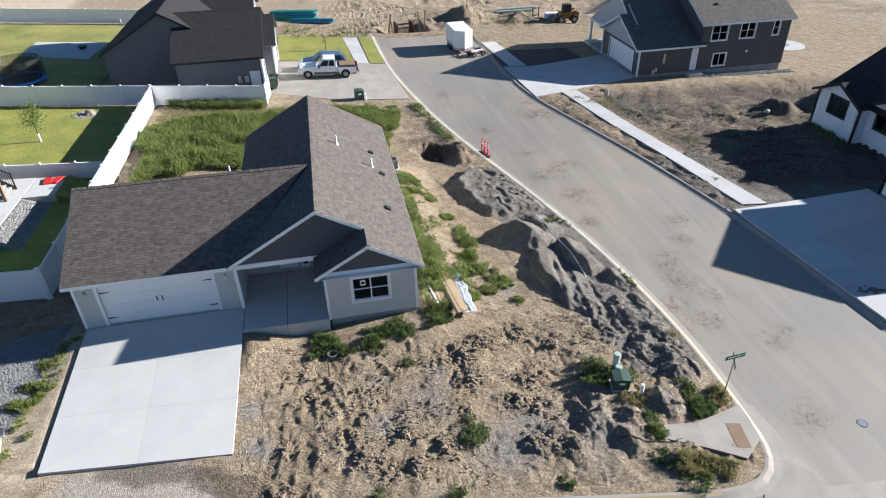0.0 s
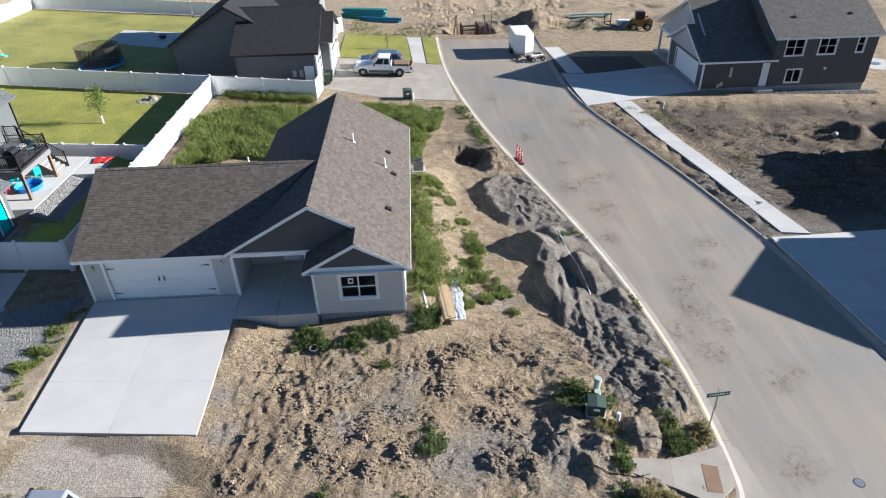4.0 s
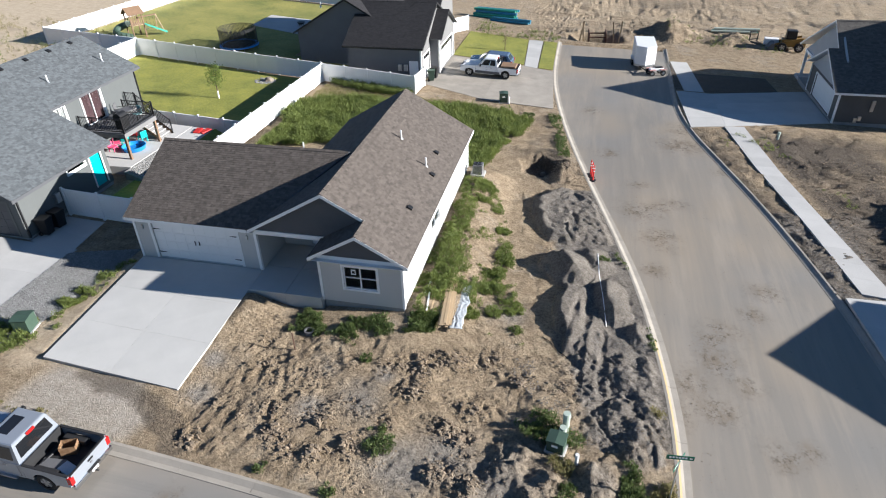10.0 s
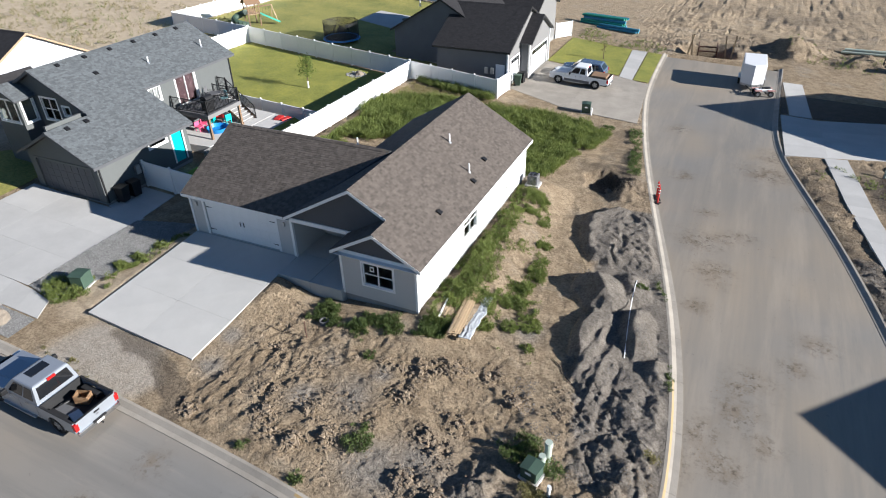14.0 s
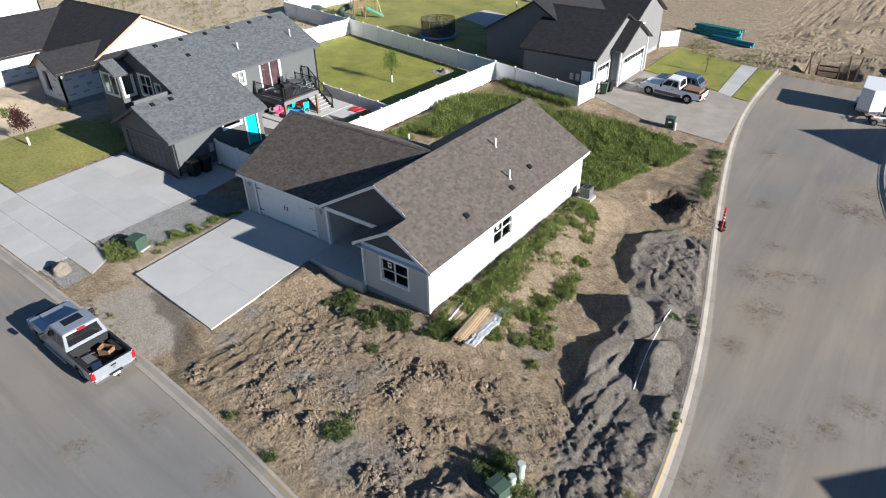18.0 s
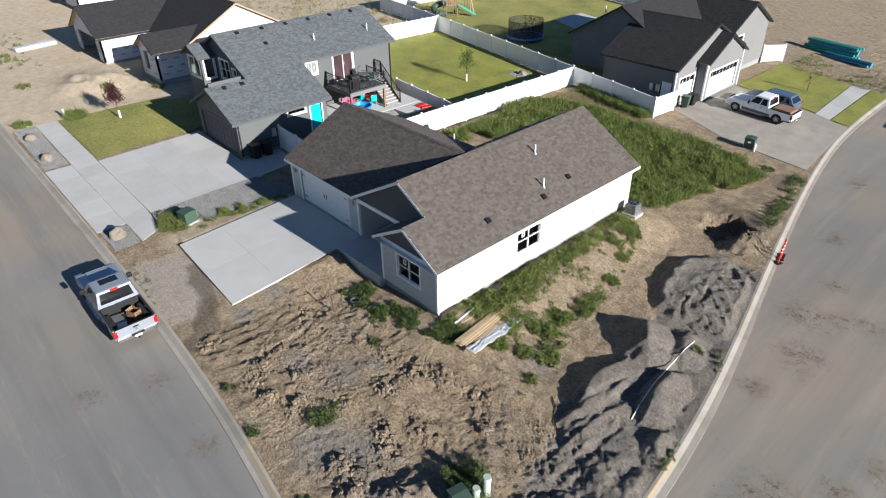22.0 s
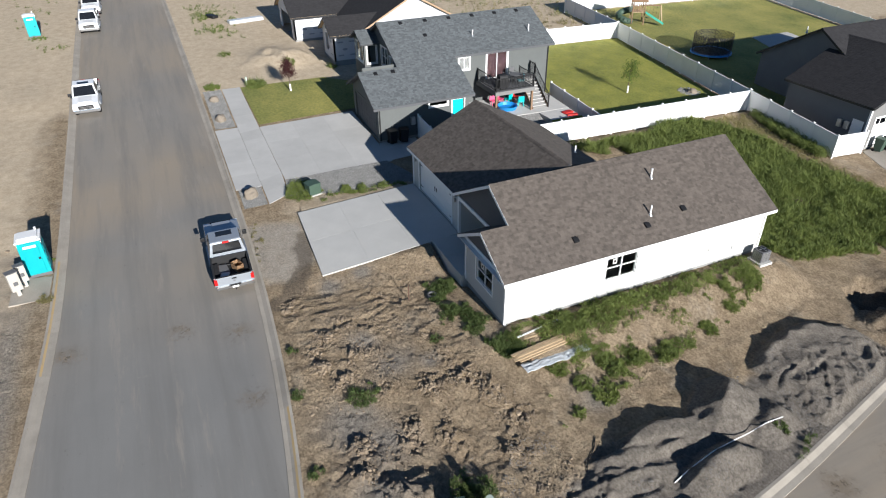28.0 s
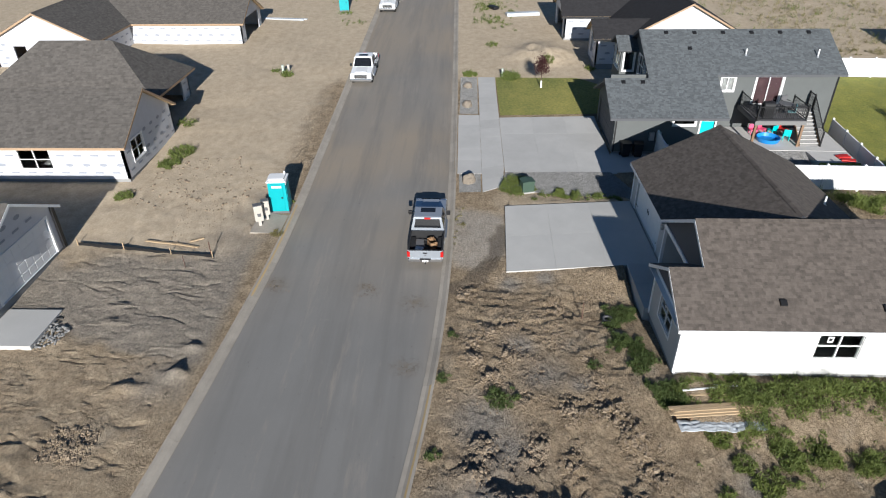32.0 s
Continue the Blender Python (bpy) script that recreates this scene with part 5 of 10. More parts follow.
    # the small gable's inner slope runs back under the main rake
    small = [(xs, 24.6, EAVE), (xs, yB, EAVE), (a, yB, za), (a, 24.6, za)]
    r = roof(h, [east1, east2, west, small], SHINGLE, TRIM, lining=GABLE, single_box=(-1.2, 1.6, 22.5, 25.6), ridges=[((RX, yA, RIDGE), (RX, yN, RIDGE)), ((a, yB, za), (a, yA, za))], label="brown architectural shingle roof")
    gf = [(-14.27, 24.2, 3.2), (-7.1, 24.2, 3.2), (-3.3, 29.03, RIDGE), (-14.27, 29.03, RIDGE)]
    gb = [(-7.1, 33.86, 3.2), (-14.27, 33.86, 3.2), (-14.27, 29.03, RIDGE), (-3.3, 29.03, RIDGE)]
    roof(h, [gf, gb], SHINGLE, TRIM, lining=GABLE, ridges=[((-14.27, 29.03, RIDGE), (-3.5, 29.03, RIDGE))], label="brown garage roof", seed=5, name="garage_roof")
    # edges
    fascia(h, [(1.43, yB, EAVE), (1.43, yN, EAVE)], TRIM)
    fascia(h, [(1.43, yN, EAVE), (RX, yN, RIDGE), (-7.25, yN, zr(-7.25))], TRIM)
    for pts in ([(-7.25, yA, zr(-7.25)), (RX, yA, RIDGE), (a, yA, za)], [(xs, yB, EAVE), (a, yB, za), (1.43, yB, EAVE)], [(-14.27, 24.2, 3.2), (-7.3, 24.2, 3.2)], [(-14.27, 33.86, 3.2), (-14.27, 29.03, RIDGE), (-14.27, 24.2, 3.2)]):
        fascia(h, pts, TRIM)
    fascia(h, [(xs, 24.2, EAVE), (xs, yB, EAVE)], TRIM)
    # soffits
    boxpart("soffit", (xr, yB + 0.02, EAVE - 0.17, 1.42, yN - 0.02, EAVE - 0.15), TRIM, h)
    boxpart("soffit", (-14.25, 24.22, 3.02, -7.0, 24.52, 3.04), TRIM, h)
    boxpart("soffit", (xs, yB + 0.02, EAVE - 0.17, xr, yf, EAVE - 0.15), TRIM, h)
    vent_pipe(h, -1.69, 33.0, zr(-1.69), 0.5)
    vent_pipe(h, 0.07, 31.72, zr(0.07), 0.5)
    vent_pipe(h, -7.6, 32.4, RIDGE - GS * (32.4 - 29.03), 0.45)
    for x, y in ((0.37, 27.1), (0.55, 31.2), (0.2, 33.7)):
        roof_vent(h, x, y, zr(x), (1, 0), SL)
    # porch slab and step
    for x0, x1 in ((-6.95, -5.0), (-4.98, -3.08)):
        for y0, y1 in ((22.75, 24.9), (24.92, 27.1)):
            boxpart("porch_slab", (x0, y0, -0.4, x1, y1, fl - 0.05), CONC, h, "", 0.012)
    # small fittings on the side wall
    for y, z in ((24.9, 2.55), (36.9, 0.95), (35.2, 1.25), (23.6, 2.7)):
        boxpart("wall_fitting", (xr + 0.022, y, z, xr + 0.09, y + 0.1, z + 0.13), TRIM, h)
    for x in (-13.5, -7.5):
        boxpart("wall_lamp", (x - 0.05, 24.38, 2.45, x + 0.05, 24.5, 2.68), STEEL, h, "small outdoor wall lamp")
    return h


new_house()


def driveway():
    """Six cast panels that rise from the apron to the garage."""
    c = {0: ((-13.82, 16.66, 0.38), (-7.08, 16.40, -0.02)), 1: ((-14.0, 24.44, 0.68), (-6.97, 24.44, 0.68))}
    top = tagged(new("driveway"), "clean new pale concrete driveway slab", "driveway", kind="structure")

    def at(u, v):
        a = Vector(c[0][0]).lerp(Vector(c[0][1]), u)
        b = Vector(c[1][0]).lerp(Vector(c[1][1]), u)
        return a.lerp(b, v)

    for i in range(2):
        for j in range(3):
            u0, u1, v0, v1 = i / 2 + 0.0004, (i + 1) / 2 - 0.0004, j / 3 + 0.0003, (j + 1) / 3 - 0.0003
            bm = bmesh.new()
            prism(bm, [at(u0, v0), at(u1, v0), at(u1, v1), at(u0, v1)], (0, 0, -0.35))
            part("concrete_panel", bm, CONC, top)


driveway()


# ---- neighbouring houses ----
PLUMBLIND = mat("dark_plum_curtain", (0.035, 0.014, 0.016), 0.9, 0.2, 2, 20, 0.1)


def gable_shell(h, x0, y0, x1, y1, z0, ze, zr, along, material, holes=None, over=0.35, shingle=None, trim=TRIM, seed=2, gable_mat=None, pieces=True, course=0.2, expo=0.16, wide=0.28, found=True, lining=None, sides="snew", wallmat=None, label="shingle roof"):
    """A block with a gable roof. along: 'x' or 'y', the way of the ridge. holes: openings for each side n, e, s, w."""
    holes = holes or {}
    wallmat = wallmat or {}
    cs = {"s": ((x0, y0), (x1, y0)), "e": ((x1, y0), (x1, y1)), "n": ((x1, y1), (x0, y1)), "w": ((x0, y1), (x0, y0))}
    walls = {}
    for k in sides:
        a, b = cs[k]
        L = math.hypot(b[0] - a[0], b[1] - a[1])
        gable = (k in "sn") == (along == "y")
        tops = [(0, ze - 0.05), (L / 2, zr - 0.16), (L, ze - 0.05)] if gable else [(0, ze - 0.05), (L, ze - 0.05)]
        walls[k] = wall(h, a, b, z0 + 0.25, tops, wallmat.get(k, material), holes.get(k, ()), course=course, pieces=pieces)
    if found:
        boxpart("foundation", (x0 + 0.03, y0 + 0.03, z0 - 0.8, x1 - 0.03, y1 - 0.03, z0 + 0.26), FOUND, h)
    o = over
    if along == "y":
        sl = (zr - ze) / ((x1 - x0) / 2)
        zl = ze - sl * o
        m = (x0 + x1) / 2
        planes = [[(x1 + o, y0 - o, zl), (x1 + o, y1 + o, zl), (m, y1 + o, zr), (m, y0 - o, zr)], [(x0 - o, y1 + o, zl), (x0 - o, y0 - o, zl), (m, y0 - o, zr), (m, y1 + o, zr)]]
        ridge = ((m, y0 - o, zr), (m, y1 + o, zr))
        edges = [[(x1 + o, y0 - o, zl), (x1 + o, y1 + o, zl)], [(x0 - o, y1 + o, zl), (x0 - o, y0 - o, zl)], [(x0 - o, y0 - o, zl), (m, y0 - o, zr), (x1 + o, y0 - o, zl)], [(x1 + o, y1 + o, zl), (m, y1 + o, zr), (x0 - o, y1 + o, zl)]]
    else:
        sl = (zr - ze) / ((y1 - y0) / 2)
        zl = ze - sl * o
        m = (y0 + y1) / 2
        planes = [[(x0 - o, y0 - o, zl), (x1 + o, y0 - o, zl), (x1 + o, m, zr), (x0 - o, m, zr)], [(x1 + o, y1 + o, zl), (x0 - o, y1 + o, zl), (x0 - o, m, zr), (x1 + o, m, zr)]]
        ridge = ((x0 - o, m, zr), (x1 + o, m, zr))
        edges = [[(x0 - o, y0 - o, zl), (x1 + o, y0 - o, zl)], [(x1 + o, y1 + o, zl), (x0 - o, y1 + o, zl)], [(x1 + o, y0 - o, zl), (x1 + o, m, zr), (x1 + o, y1 + o, zl)], [(x0 - o, y1 + o, zl), (x0 - o, m, zr), (x0 - o, y0 - o, zl)]]
    r = roof(h, planes, shingle, trim, expo, wide, seed=seed, ridges=[ridge], lining=lining, label=label)
    for e in edges:
        fascia(h, e, trim)
    return walls, cs, r


def house_grey():
    """The dark sage neighbour with its deck."""
    h = thing("house", Matrix(), "dark sage-grey two-level house with grey shingle roof", "house")
    z0 = 0.75
    xr, xg = -25.25, -21.55       # upper east wall, garage east wall
    ridge_x, zr, sl = -29.3, 7.48, 0.5
    zp = lambda x: zr - sl * abs(x - ridge_x)
    yf, yb = 27.9, 41.5
    # upper block
    p0, p1 = (xr, 24.9), (xr, yb)
    holes = [(33.05 - 24.9, 34.0 - 24.9, 4.0, 5.0), (35.6 - 24.9, 37.5 - 24.9, 2.95, 5.05)]
    w = wall(h, p0, p1, z0, 5.2, ASIDE, holes, course=0.2)
    window(w, p0, p1, *holes[0], cols=2, rows=1, blind=BSTUCCO)
    window(w, p0, p1, *holes[1], cols=2, rows=1, name="patio_door", trim=0.12, blind=PLUMBLIND)
    xl = ridge_x - (xr - ridge_x)
    p0, p1 = (xl, yf), (xr, yf)
    W = xr - xl
    holes = [(3.9, 5.4, 4.1, 5.6), (5.9, 6.5, 4.6, 5.2)]
    w = wall(h, p0, p1, z0, [(0, 5.2), (W / 2, zr - 0.15), (W, 5.2)], ASIDE, holes, course=0.2)
    window(w, p0, p1, *holes[0], cols=2, rows=2)
    window(w, p0, p1, *holes[1], cols=1, rows=1)
    wall(h, (xr, yb), (xl, yb), z0, [(0, 5.2), (W / 2, zr - 0.15), (W, 5.2)], ASIDE, course=0.2)
    wall(h, (xl, yb), (xl, yf), z0, 5.2, ASIDE, course=0.2)
    boxpart("foundation", (xl + 0.05, yf + 0.05, -0.4, xr - 0.05, yb - 0.05, z0 + 0.02), FOUND, h)
    # garage wing; its east slope runs on from the main roof
    gx, gy0, gy1 = -24.6, 24.75, 32.2
    glx = gx - (xg - gx)
    p0, p1 = (xg, gy0), (xg, gy1)
    holes = [(4.1, 5.6, 2.75, 3.1), (6.0, 6.95, z0 + 0.2, z0 + 2.3)]
    w = wall(h, p0, p1, z0, 3.35, ASIDE, holes, course=0.2)
    window(w, p0, p1, *holes[0], cols=1, rows=1)
    door = boxpart("side_door", (xg - 0.1, gy0 + 6.02, z0 + 0.2, xg - 0.04, gy0 + 6.93, z0 + 2.28), AQUA, w, "turquoise painted side door", 0.01)
    for u in (5.9, 6.97):
        boxpart("door_casing", (xg + 0.003, gy0 + u, z0 + 0.2, xg + 0.05, gy0 + u + 0.1, z0 + 2.4), TRIM, door)
    boxpart("door_casing", (xg + 0.003, gy0 + 6.0, z0 + 2.3, xg + 0.05, gy0 + 6.97, z0 + 2.4), TRIM, door)
    p0, p1 = (glx, gy0), (xg, gy0)
    W = xg - glx
    holes = [(W / 2 - 2.45, W / 2 + 2.45, z0 + 0.05, z0 + 2.2)]
    w = wall(h, p0, p1, z0, [(0, 3.35), (W / 2, zp(gx) - 0.14), (W, 3.35)], ASIDE, holes, course=0.2)
    garage_door(w, p0, p1, *holes[0], rows=4, cols=8, material=GABLE, frame=ASIDE, handles=False)
    wall(h, (glx, yf), (glx, gy0), z0, 3.35, ASIDE, course=0.2)
    wall(h, (xg, gy1), (xr, gy1), z0, [(0, 3.35), (xg - xr, 5.2)], ASIDE, course=0.2)
    boxpart("foundation", (glx + 0.04, gy0 + 0.04, -0.3, xg - 0.04, gy1 - 0.04, z0 + 0.02), FOUND, h)
    o = 0.4
    ex = xg + 0.42
    planes = [
        [(ex, gy0 - 0.45, zp(ex)), (ex, gy1 + 0.3, zp(ex)), (gx, gy1 + 0.3, zp(gx)), (gx, gy0 - 0.45, zp(gx))],
        [(-24.94, gy1 + 0.3, zp(-24.94)), (-24.94, yb + o, zp(-24.94)), (ridge_x, yb + o, zr), (ridge_x, gy1 + 0.3, zr)],
        [(gx, yf - o, zp(gx)), (gx, gy1 + 0.3, zp(gx)), (ridge_x, gy1 + 0.3, zr), (ridge_x, yf - o, zr)],
        [(xl - 0.35, yb + o, zp(xl - 0.35)), (xl - 0.35, yf - o, zp(xl - 0.35)), (ridge_x, yf - o, zr), (ridge_x, yb + o, zr)],
        [(glx - 0.4, yf - 0.1, zp(ex)), (glx - 0.4, gy0 - 0.45, zp(ex)), (gx, gy0 - 0.45, zp(gx)), (gx, yf - 0.1, zp(gx))],
    ]
    roof(h, planes, SHINGLE_GREY, GABLE, 0.15, 0.2, ridges=[((ridge_x, yf - o, zr), (ridge_x, yb + o, zr)), ((gx, gy0 - 0.45, zp(gx)), (gx, yf, zp(gx)))], seed=7, label="mottled grey shingle roof")
    for e in ([(ex, gy0 - 0.45, zp(ex)), (ex, gy1 + 0.3, zp(ex))], [(-24.94, gy1 + 0.3, zp(-24.94)), (-24.94, yb + o, zp(-24.94))], [(glx - 0.4, gy0 - 0.45, zp(ex)), (gx, gy0 - 0.45, zp(gx)), (ex, gy0 - 0.45, zp(ex))],
              [(xl - 0.35, yf - o, zp(xl - 0.35)), (ridge_x, yf - o, zr), (gx, yf - o, zp(gx))], [(-24.94, yb + o, zp(-24.94)), (ridge_x, yb + o, zr), (xl - 0.35, yb + o, zp(xl - 0.35))]):
        fascia(h, e, GABLE)
    # bay with a little gable
    bx0, bx1, by = -32.6, -30.0, 26.6
    for a, b, hs in (((bx0, by), (bx1, by), [(0.35, 2.25, 4.1, 5.6)]), ((bx1, by), (bx1, yf), [(0.25, 1.05, 4.1, 5.6)]), ((bx0, yf), (bx0, by), [])):
        L = math.hypot(b[0] - a[0], b[1] - a[1])
        tops = [(0, 5.9), (L / 2, 6.55), (L, 5.9)] if a[1] == b[1] else 5.9
        w = wall(h, a, b, z0, tops, ASIDE, hs, course=0.2, name="bay_wall")
        for q in hs:
            window(w, a, b, *q, cols=2 if L > 2 else 1, rows=1)
    bm_ = (bx0 + bx1) / 2
    planes = [[(bx1 + 0.3, by - 0.35, 5.75), (bx1 + 0.3, yf + 1.2, 5.75), (bm_, yf + 1.2, 6.6), (bm_, by - 0.35, 6.6)], [(bx0 - 0.3, yf + 1.2, 5.75), (bx0 - 0.3, by - 0.35, 5.75), (bm_, by - 0.35, 6.6), (bm_, yf + 1.2, 6.6)]]
    roof(h, planes, SHINGLE_GREY, GABLE, 0.15, 0.2, seed=8, name="bay_roof", label="small bay roof")
    vent_pipe(h, -26.8, 35.0, zp(-26.8), 0.45)
    vent_pipe(h, -26.6, 40.2, zp(-26.6), 0.55)
    for k in range(6):
        roof_vent(h, ridge_x + 0.35, 29.5 + 2.15 * k, zp(ridge_x + 0.35), (1, 0), sl)
    for y in (25.6, 27.0):
        roof_vent(h, gx + 0.35, y, zp(gx + 0.35), (1, 0), sl)
    roof_vent(h, -27.4, 31.0, zp(-27.4), (1, 0), sl)
    gutter_post(h, xg + 0.06, gy0 + 0.08, z0, 3.3, BLACKTRIM)
    gutter_post(h, xr + 0.06, yb - 0.08, z0, 5.1, BLACKTRIM)
    for y, d in ((gy0 + 2.5, 0.22), (gy0 + 3.0, 0.16)):
        boxpart("electric_meter", (xg + 0.02, y, z0 + 0.9, xg + d, y + 0.35, z0 + 1.5), STEEL, h, "grey electric meter box", 0.02)
    return h


house_grey()


def house_dark():
    """The neighbour behind the tall grass: two garage doors face the side road."""
    h = thing("house", Matrix(), "dark grey house with charcoal roof and white garage doors", "house")
    z0 = -0.75
    # garage wing
    x0, x1, y0, y1 = -14.6, -7.25, 58.6, 70.4
    walls, cs, _ = gable_shell(h, x0, y0, x1, y1, z0, 3.0, 5.75, "x", BSIDE, {"e": [(0.9, 3.4, z0 + 0.27, z0 + 2.5)]}, shingle=SHINGLE_DARK, trim=BLACKTRIM, wallmat={"e": BSTUCCO}, seed=11, label="charcoal shingle roof", lining=BSIDE)
    a, b = cs["e"]
    garage_door(walls["e"], a, b, 0.9, 3.4, z0 + 0.27, z0 + 2.5, 4, 4, lights=True, handles=False)
    for y in (y0 + 0.03, y0 + 4.05, y1 - 0.03):
        trimpost(h, x1, y, z0 + 0.2, 2.9)
    # projecting gable over the wide door
    gy0, gy1, gx = 62.3, 69.0, -6.3
    p0, p1 = (gx, gy0), (gx, gy1)
    L = gy1 - gy0
    hole = (0.75, 5.95, z0 + 0.2, z0 + 2.55)
    w = wall(h, p0, p1, z0 + 0.1, [(0, 2.9), (L / 2, 4.75), (L, 2.9)], BSTUCCO, [hole], course=0.2, name="gable_wall")
    garage_door(w, p0, p1, *hole, 4, 8, lights=True, handles=False)
    wall(h, (x1 + 0.03, gy0), (gx - 0.17, gy0), z0 + 0.1, 2.85, BSIDE, course=0.2, name="side_wall")
    wall(h, (gx - 0.17, gy1), (x1 + 0.03, gy1), z0 + 0.1, 2.85, BSIDE, course=0.2, name="side_wall")
    for y in (gy0, gy1):
        trimpost(h, gx, y, z0 + 0.1, 2.8)
    gm = (gy0 + gy1) / 2
    planes = [[(x1 - 3.2, gy0 - 0.35, 2.8), (gx + 0.35, gy0 - 0.35, 2.8), (gx + 0.35, gm, 4.85), (x1 - 3.2, gm, 4.85)], [(gx + 0.35, gy1 + 0.35, 2.8), (x1 - 3.2, gy1 + 0.35, 2.8), (x1 - 3.2, gm, 4.85), (gx + 0.35, gm, 4.85)]]
    roof(h, planes, SHINGLE_DARK, BLACKTRIM, 0.16, 0.28, seed=12, name="porch_roof", label="small charcoal gable roof", lining=BSIDE)
    fascia(h, [(gx + 0.35, gy0 - 0.35, 2.8), (gx + 0.35, gm, 4.85), (gx + 0.35, gy1 + 0.35, 2.8)], BLACKTRIM)
    # main block behind, ridge along y
    gable_shell(h, -21.4, 62.6, -10.3, 80.0, z0 + 0.3, 3.1, 6.3, "y", BSIDE, {"s": [(6.6, 7.5, 1.4, 2.4)]}, shingle=SHINGLE_DARK, trim=BLACKTRIM, seed=13, label="charcoal shingle roof", lining=BSIDE)
    walls, cs, _ = gable_shell(h, -16.0, 70.4, -8.5, 79.0, z0, 3.6, 5.9, "x", BSTUCCO, {"e": [(1.4, 3.2, 1.2, 2.9)]}, shingle=SHINGLE_DARK, trim=BLACKTRIM, seed=14, label="charcoal shingle roof", lining=BSIDE)
    a, b = cs["e"]
    window(walls["e"], a, b, 1.4, 3.2, 1.2, 2.9)
    for k, (x, z) in enumerate(((-9.5, 0.6), (-8.9, 0.6))):
        boxpart("electric_meter", (x, y0 - 0.2, z, x + 0.35, y0 - 0.02, z + 0.6), STEEL, h, "grey electric meter box", 0.02)
    boxpart("side_door", (-8.4, y0 - 0.05, z0 + 0.25, -7.5, y0 - 0.025, z0 + 2.3), TRIM, h, "white side door")
    vent_pipe(h, -20.0, 66.0, 4.7, 0.5)
    return h


house_dark()


def house_brown():
    """The taupe-roofed house across the side road."""
    h = thing("house", Matrix(), "brown-grey house with taupe roof under construction", "house")
    z0, sl = -2.05, 0.51
    y0, xe = 57.7, 29.2
    ye, ze = 57.35, 0.82
    up = lambda y: ze + sl * (y - ye)
    # garage front, pale gable over a dark wall
    ys, ya = 66.45, 62.05
    a, b = (xe, ys), (xe, y0)
    L = ys - y0
    hole = (1.75, 7.45, z0 + 0.27, 0.22)
    w = wall(h, a, b, z0 + 0.25, 0.62, HSIDE, [hole], course=0.2, name="garage_wall")
    garage_door(w, a, b, *hole, 4, 8, handles=False)
    wall(h, (xe - 0.02, ys), (xe - 0.02, y0), 0.62, [(0, 0.75), (ys - ya, up(ya) - 0.12), (L, 0.95)], PALESIDE, course=0.2, name="gable_wall")
    w = wall(h, (xe, y0), (35.7, y0), z0 + 0.25, 0.8, HSIDE, [(5.7, 6.48, z0 + 0.27, 0.45)], course=0.2)
    boxpart("side_door", (34.92, y0 + 0.03, z0 + 0.28, 35.66, y0 + 0.08, 0.44), DOORWHITE, w, "white side door", 0.01)
    boxpart("doorstep", (34.5, y0 - 0.9, z0 - 0.2, 36.0, y0 - 0.02, z0 + 0.15), CONC, h)
    wall(h, (35.7, ys), (xe, ys), z0 + 0.25, 0.7, HSIDE, course=0.2)
    boxpart("foundation", (xe + 0.03, y0 + 0.03, z0 - 0.8, 45.3, 69.9, z0 + 0.26), FOUND, h)
    # the large gable behind it spans garage and porch
    yr, yl = 64.75, 73.2
    zr = 5.0
    wall(h, (29.95, 71.7), (29.95, 58.0), 0.55, [(0, 0.75), (71.7 - yr, zr - 0.13), (71.7 - 58.0, 1.0)], PALESIDE, course=0.2, name="gable_wall")
    boxpart("porch_beam", (29.75, 66.6, 0.35, 29.97, 71.7, 0.62), TRIM, h)
    for y in (66.75, 71.3):
        boxpart("porch_post", (29.7, y - 0.1, z0 - 0.1, 29.92, y + 0.1, 0.4), TRIM, h)
    boxpart("porch_slab", (29.4, 66.6, z0 - 0.4, 35.6, 71.9, z0 + 0.08), CONC_OLD, h)
    wall(h, (35.6, 71.7), (35.6, 66.5), z0 + 0.2, 0.9, HSIDE, [(2.2, 3.2, z0 + 0.2, 0.2)], course=0.2, name="porch_wall")
    boxpart("front_door", (35.68, 68.52, z0 + 0.2, 35.73, 69.48, 0.18), DOORWHITE, h, "white front door", 0.01)
    planes = [[(28.65, ye, ze), (36.15, ye, ze), (36.15, ya, up(ya)), (28.65, ya, up(ya))],
              [(29.5, ya, up(ya)), (40.0, ya, up(ya)), (40.0, yr, zr), (29.5, yr, zr)],
              [(40.0, yl, ze), (29.5, yl, ze), (29.5, yr, zr), (40.0, yr, zr)],
              [(30.0, 66.8, 0.82), (28.65, 66.8, 0.82), (28.65, ya, up(ya)), (30.0, ya, up(ya))]]
    roof(h, planes, SHINGLE_TAN, TRIM, 0.16, 0.3, seed=21, label="taupe shingle roof", ridges=[((29.5, yr, zr), (40.0, yr, zr))])
    for e in ([(28.65, ye, ze), (36.15, ye, ze)], [(28.65, 66.8, 0.82), (28.65, ya, up(ya)), (28.65, ye, ze)], [(29.5, yl, ze), (29.5, yr, zr), (29.5, ya, up(ya))]):
        fascia(h, e, TRIM)
    trimpost(h, xe, y0, z0 + 0.1, 0.75)
    trimpost(h, xe, ys, z0 + 0.1, 0.7)
    # two-storey block
    q = [(36.75 - 35.75, 38.45 - 35.75, 1.08, 2.55), (39.9 - 35.75, 41.5 - 35.75, 1.1, 2.6), (43.55 - 35.75, 44.2 - 35.75, 1.18, 2.65), (37.4 - 35.75, 38.8 - 35.75, -1.5, -0.28)]
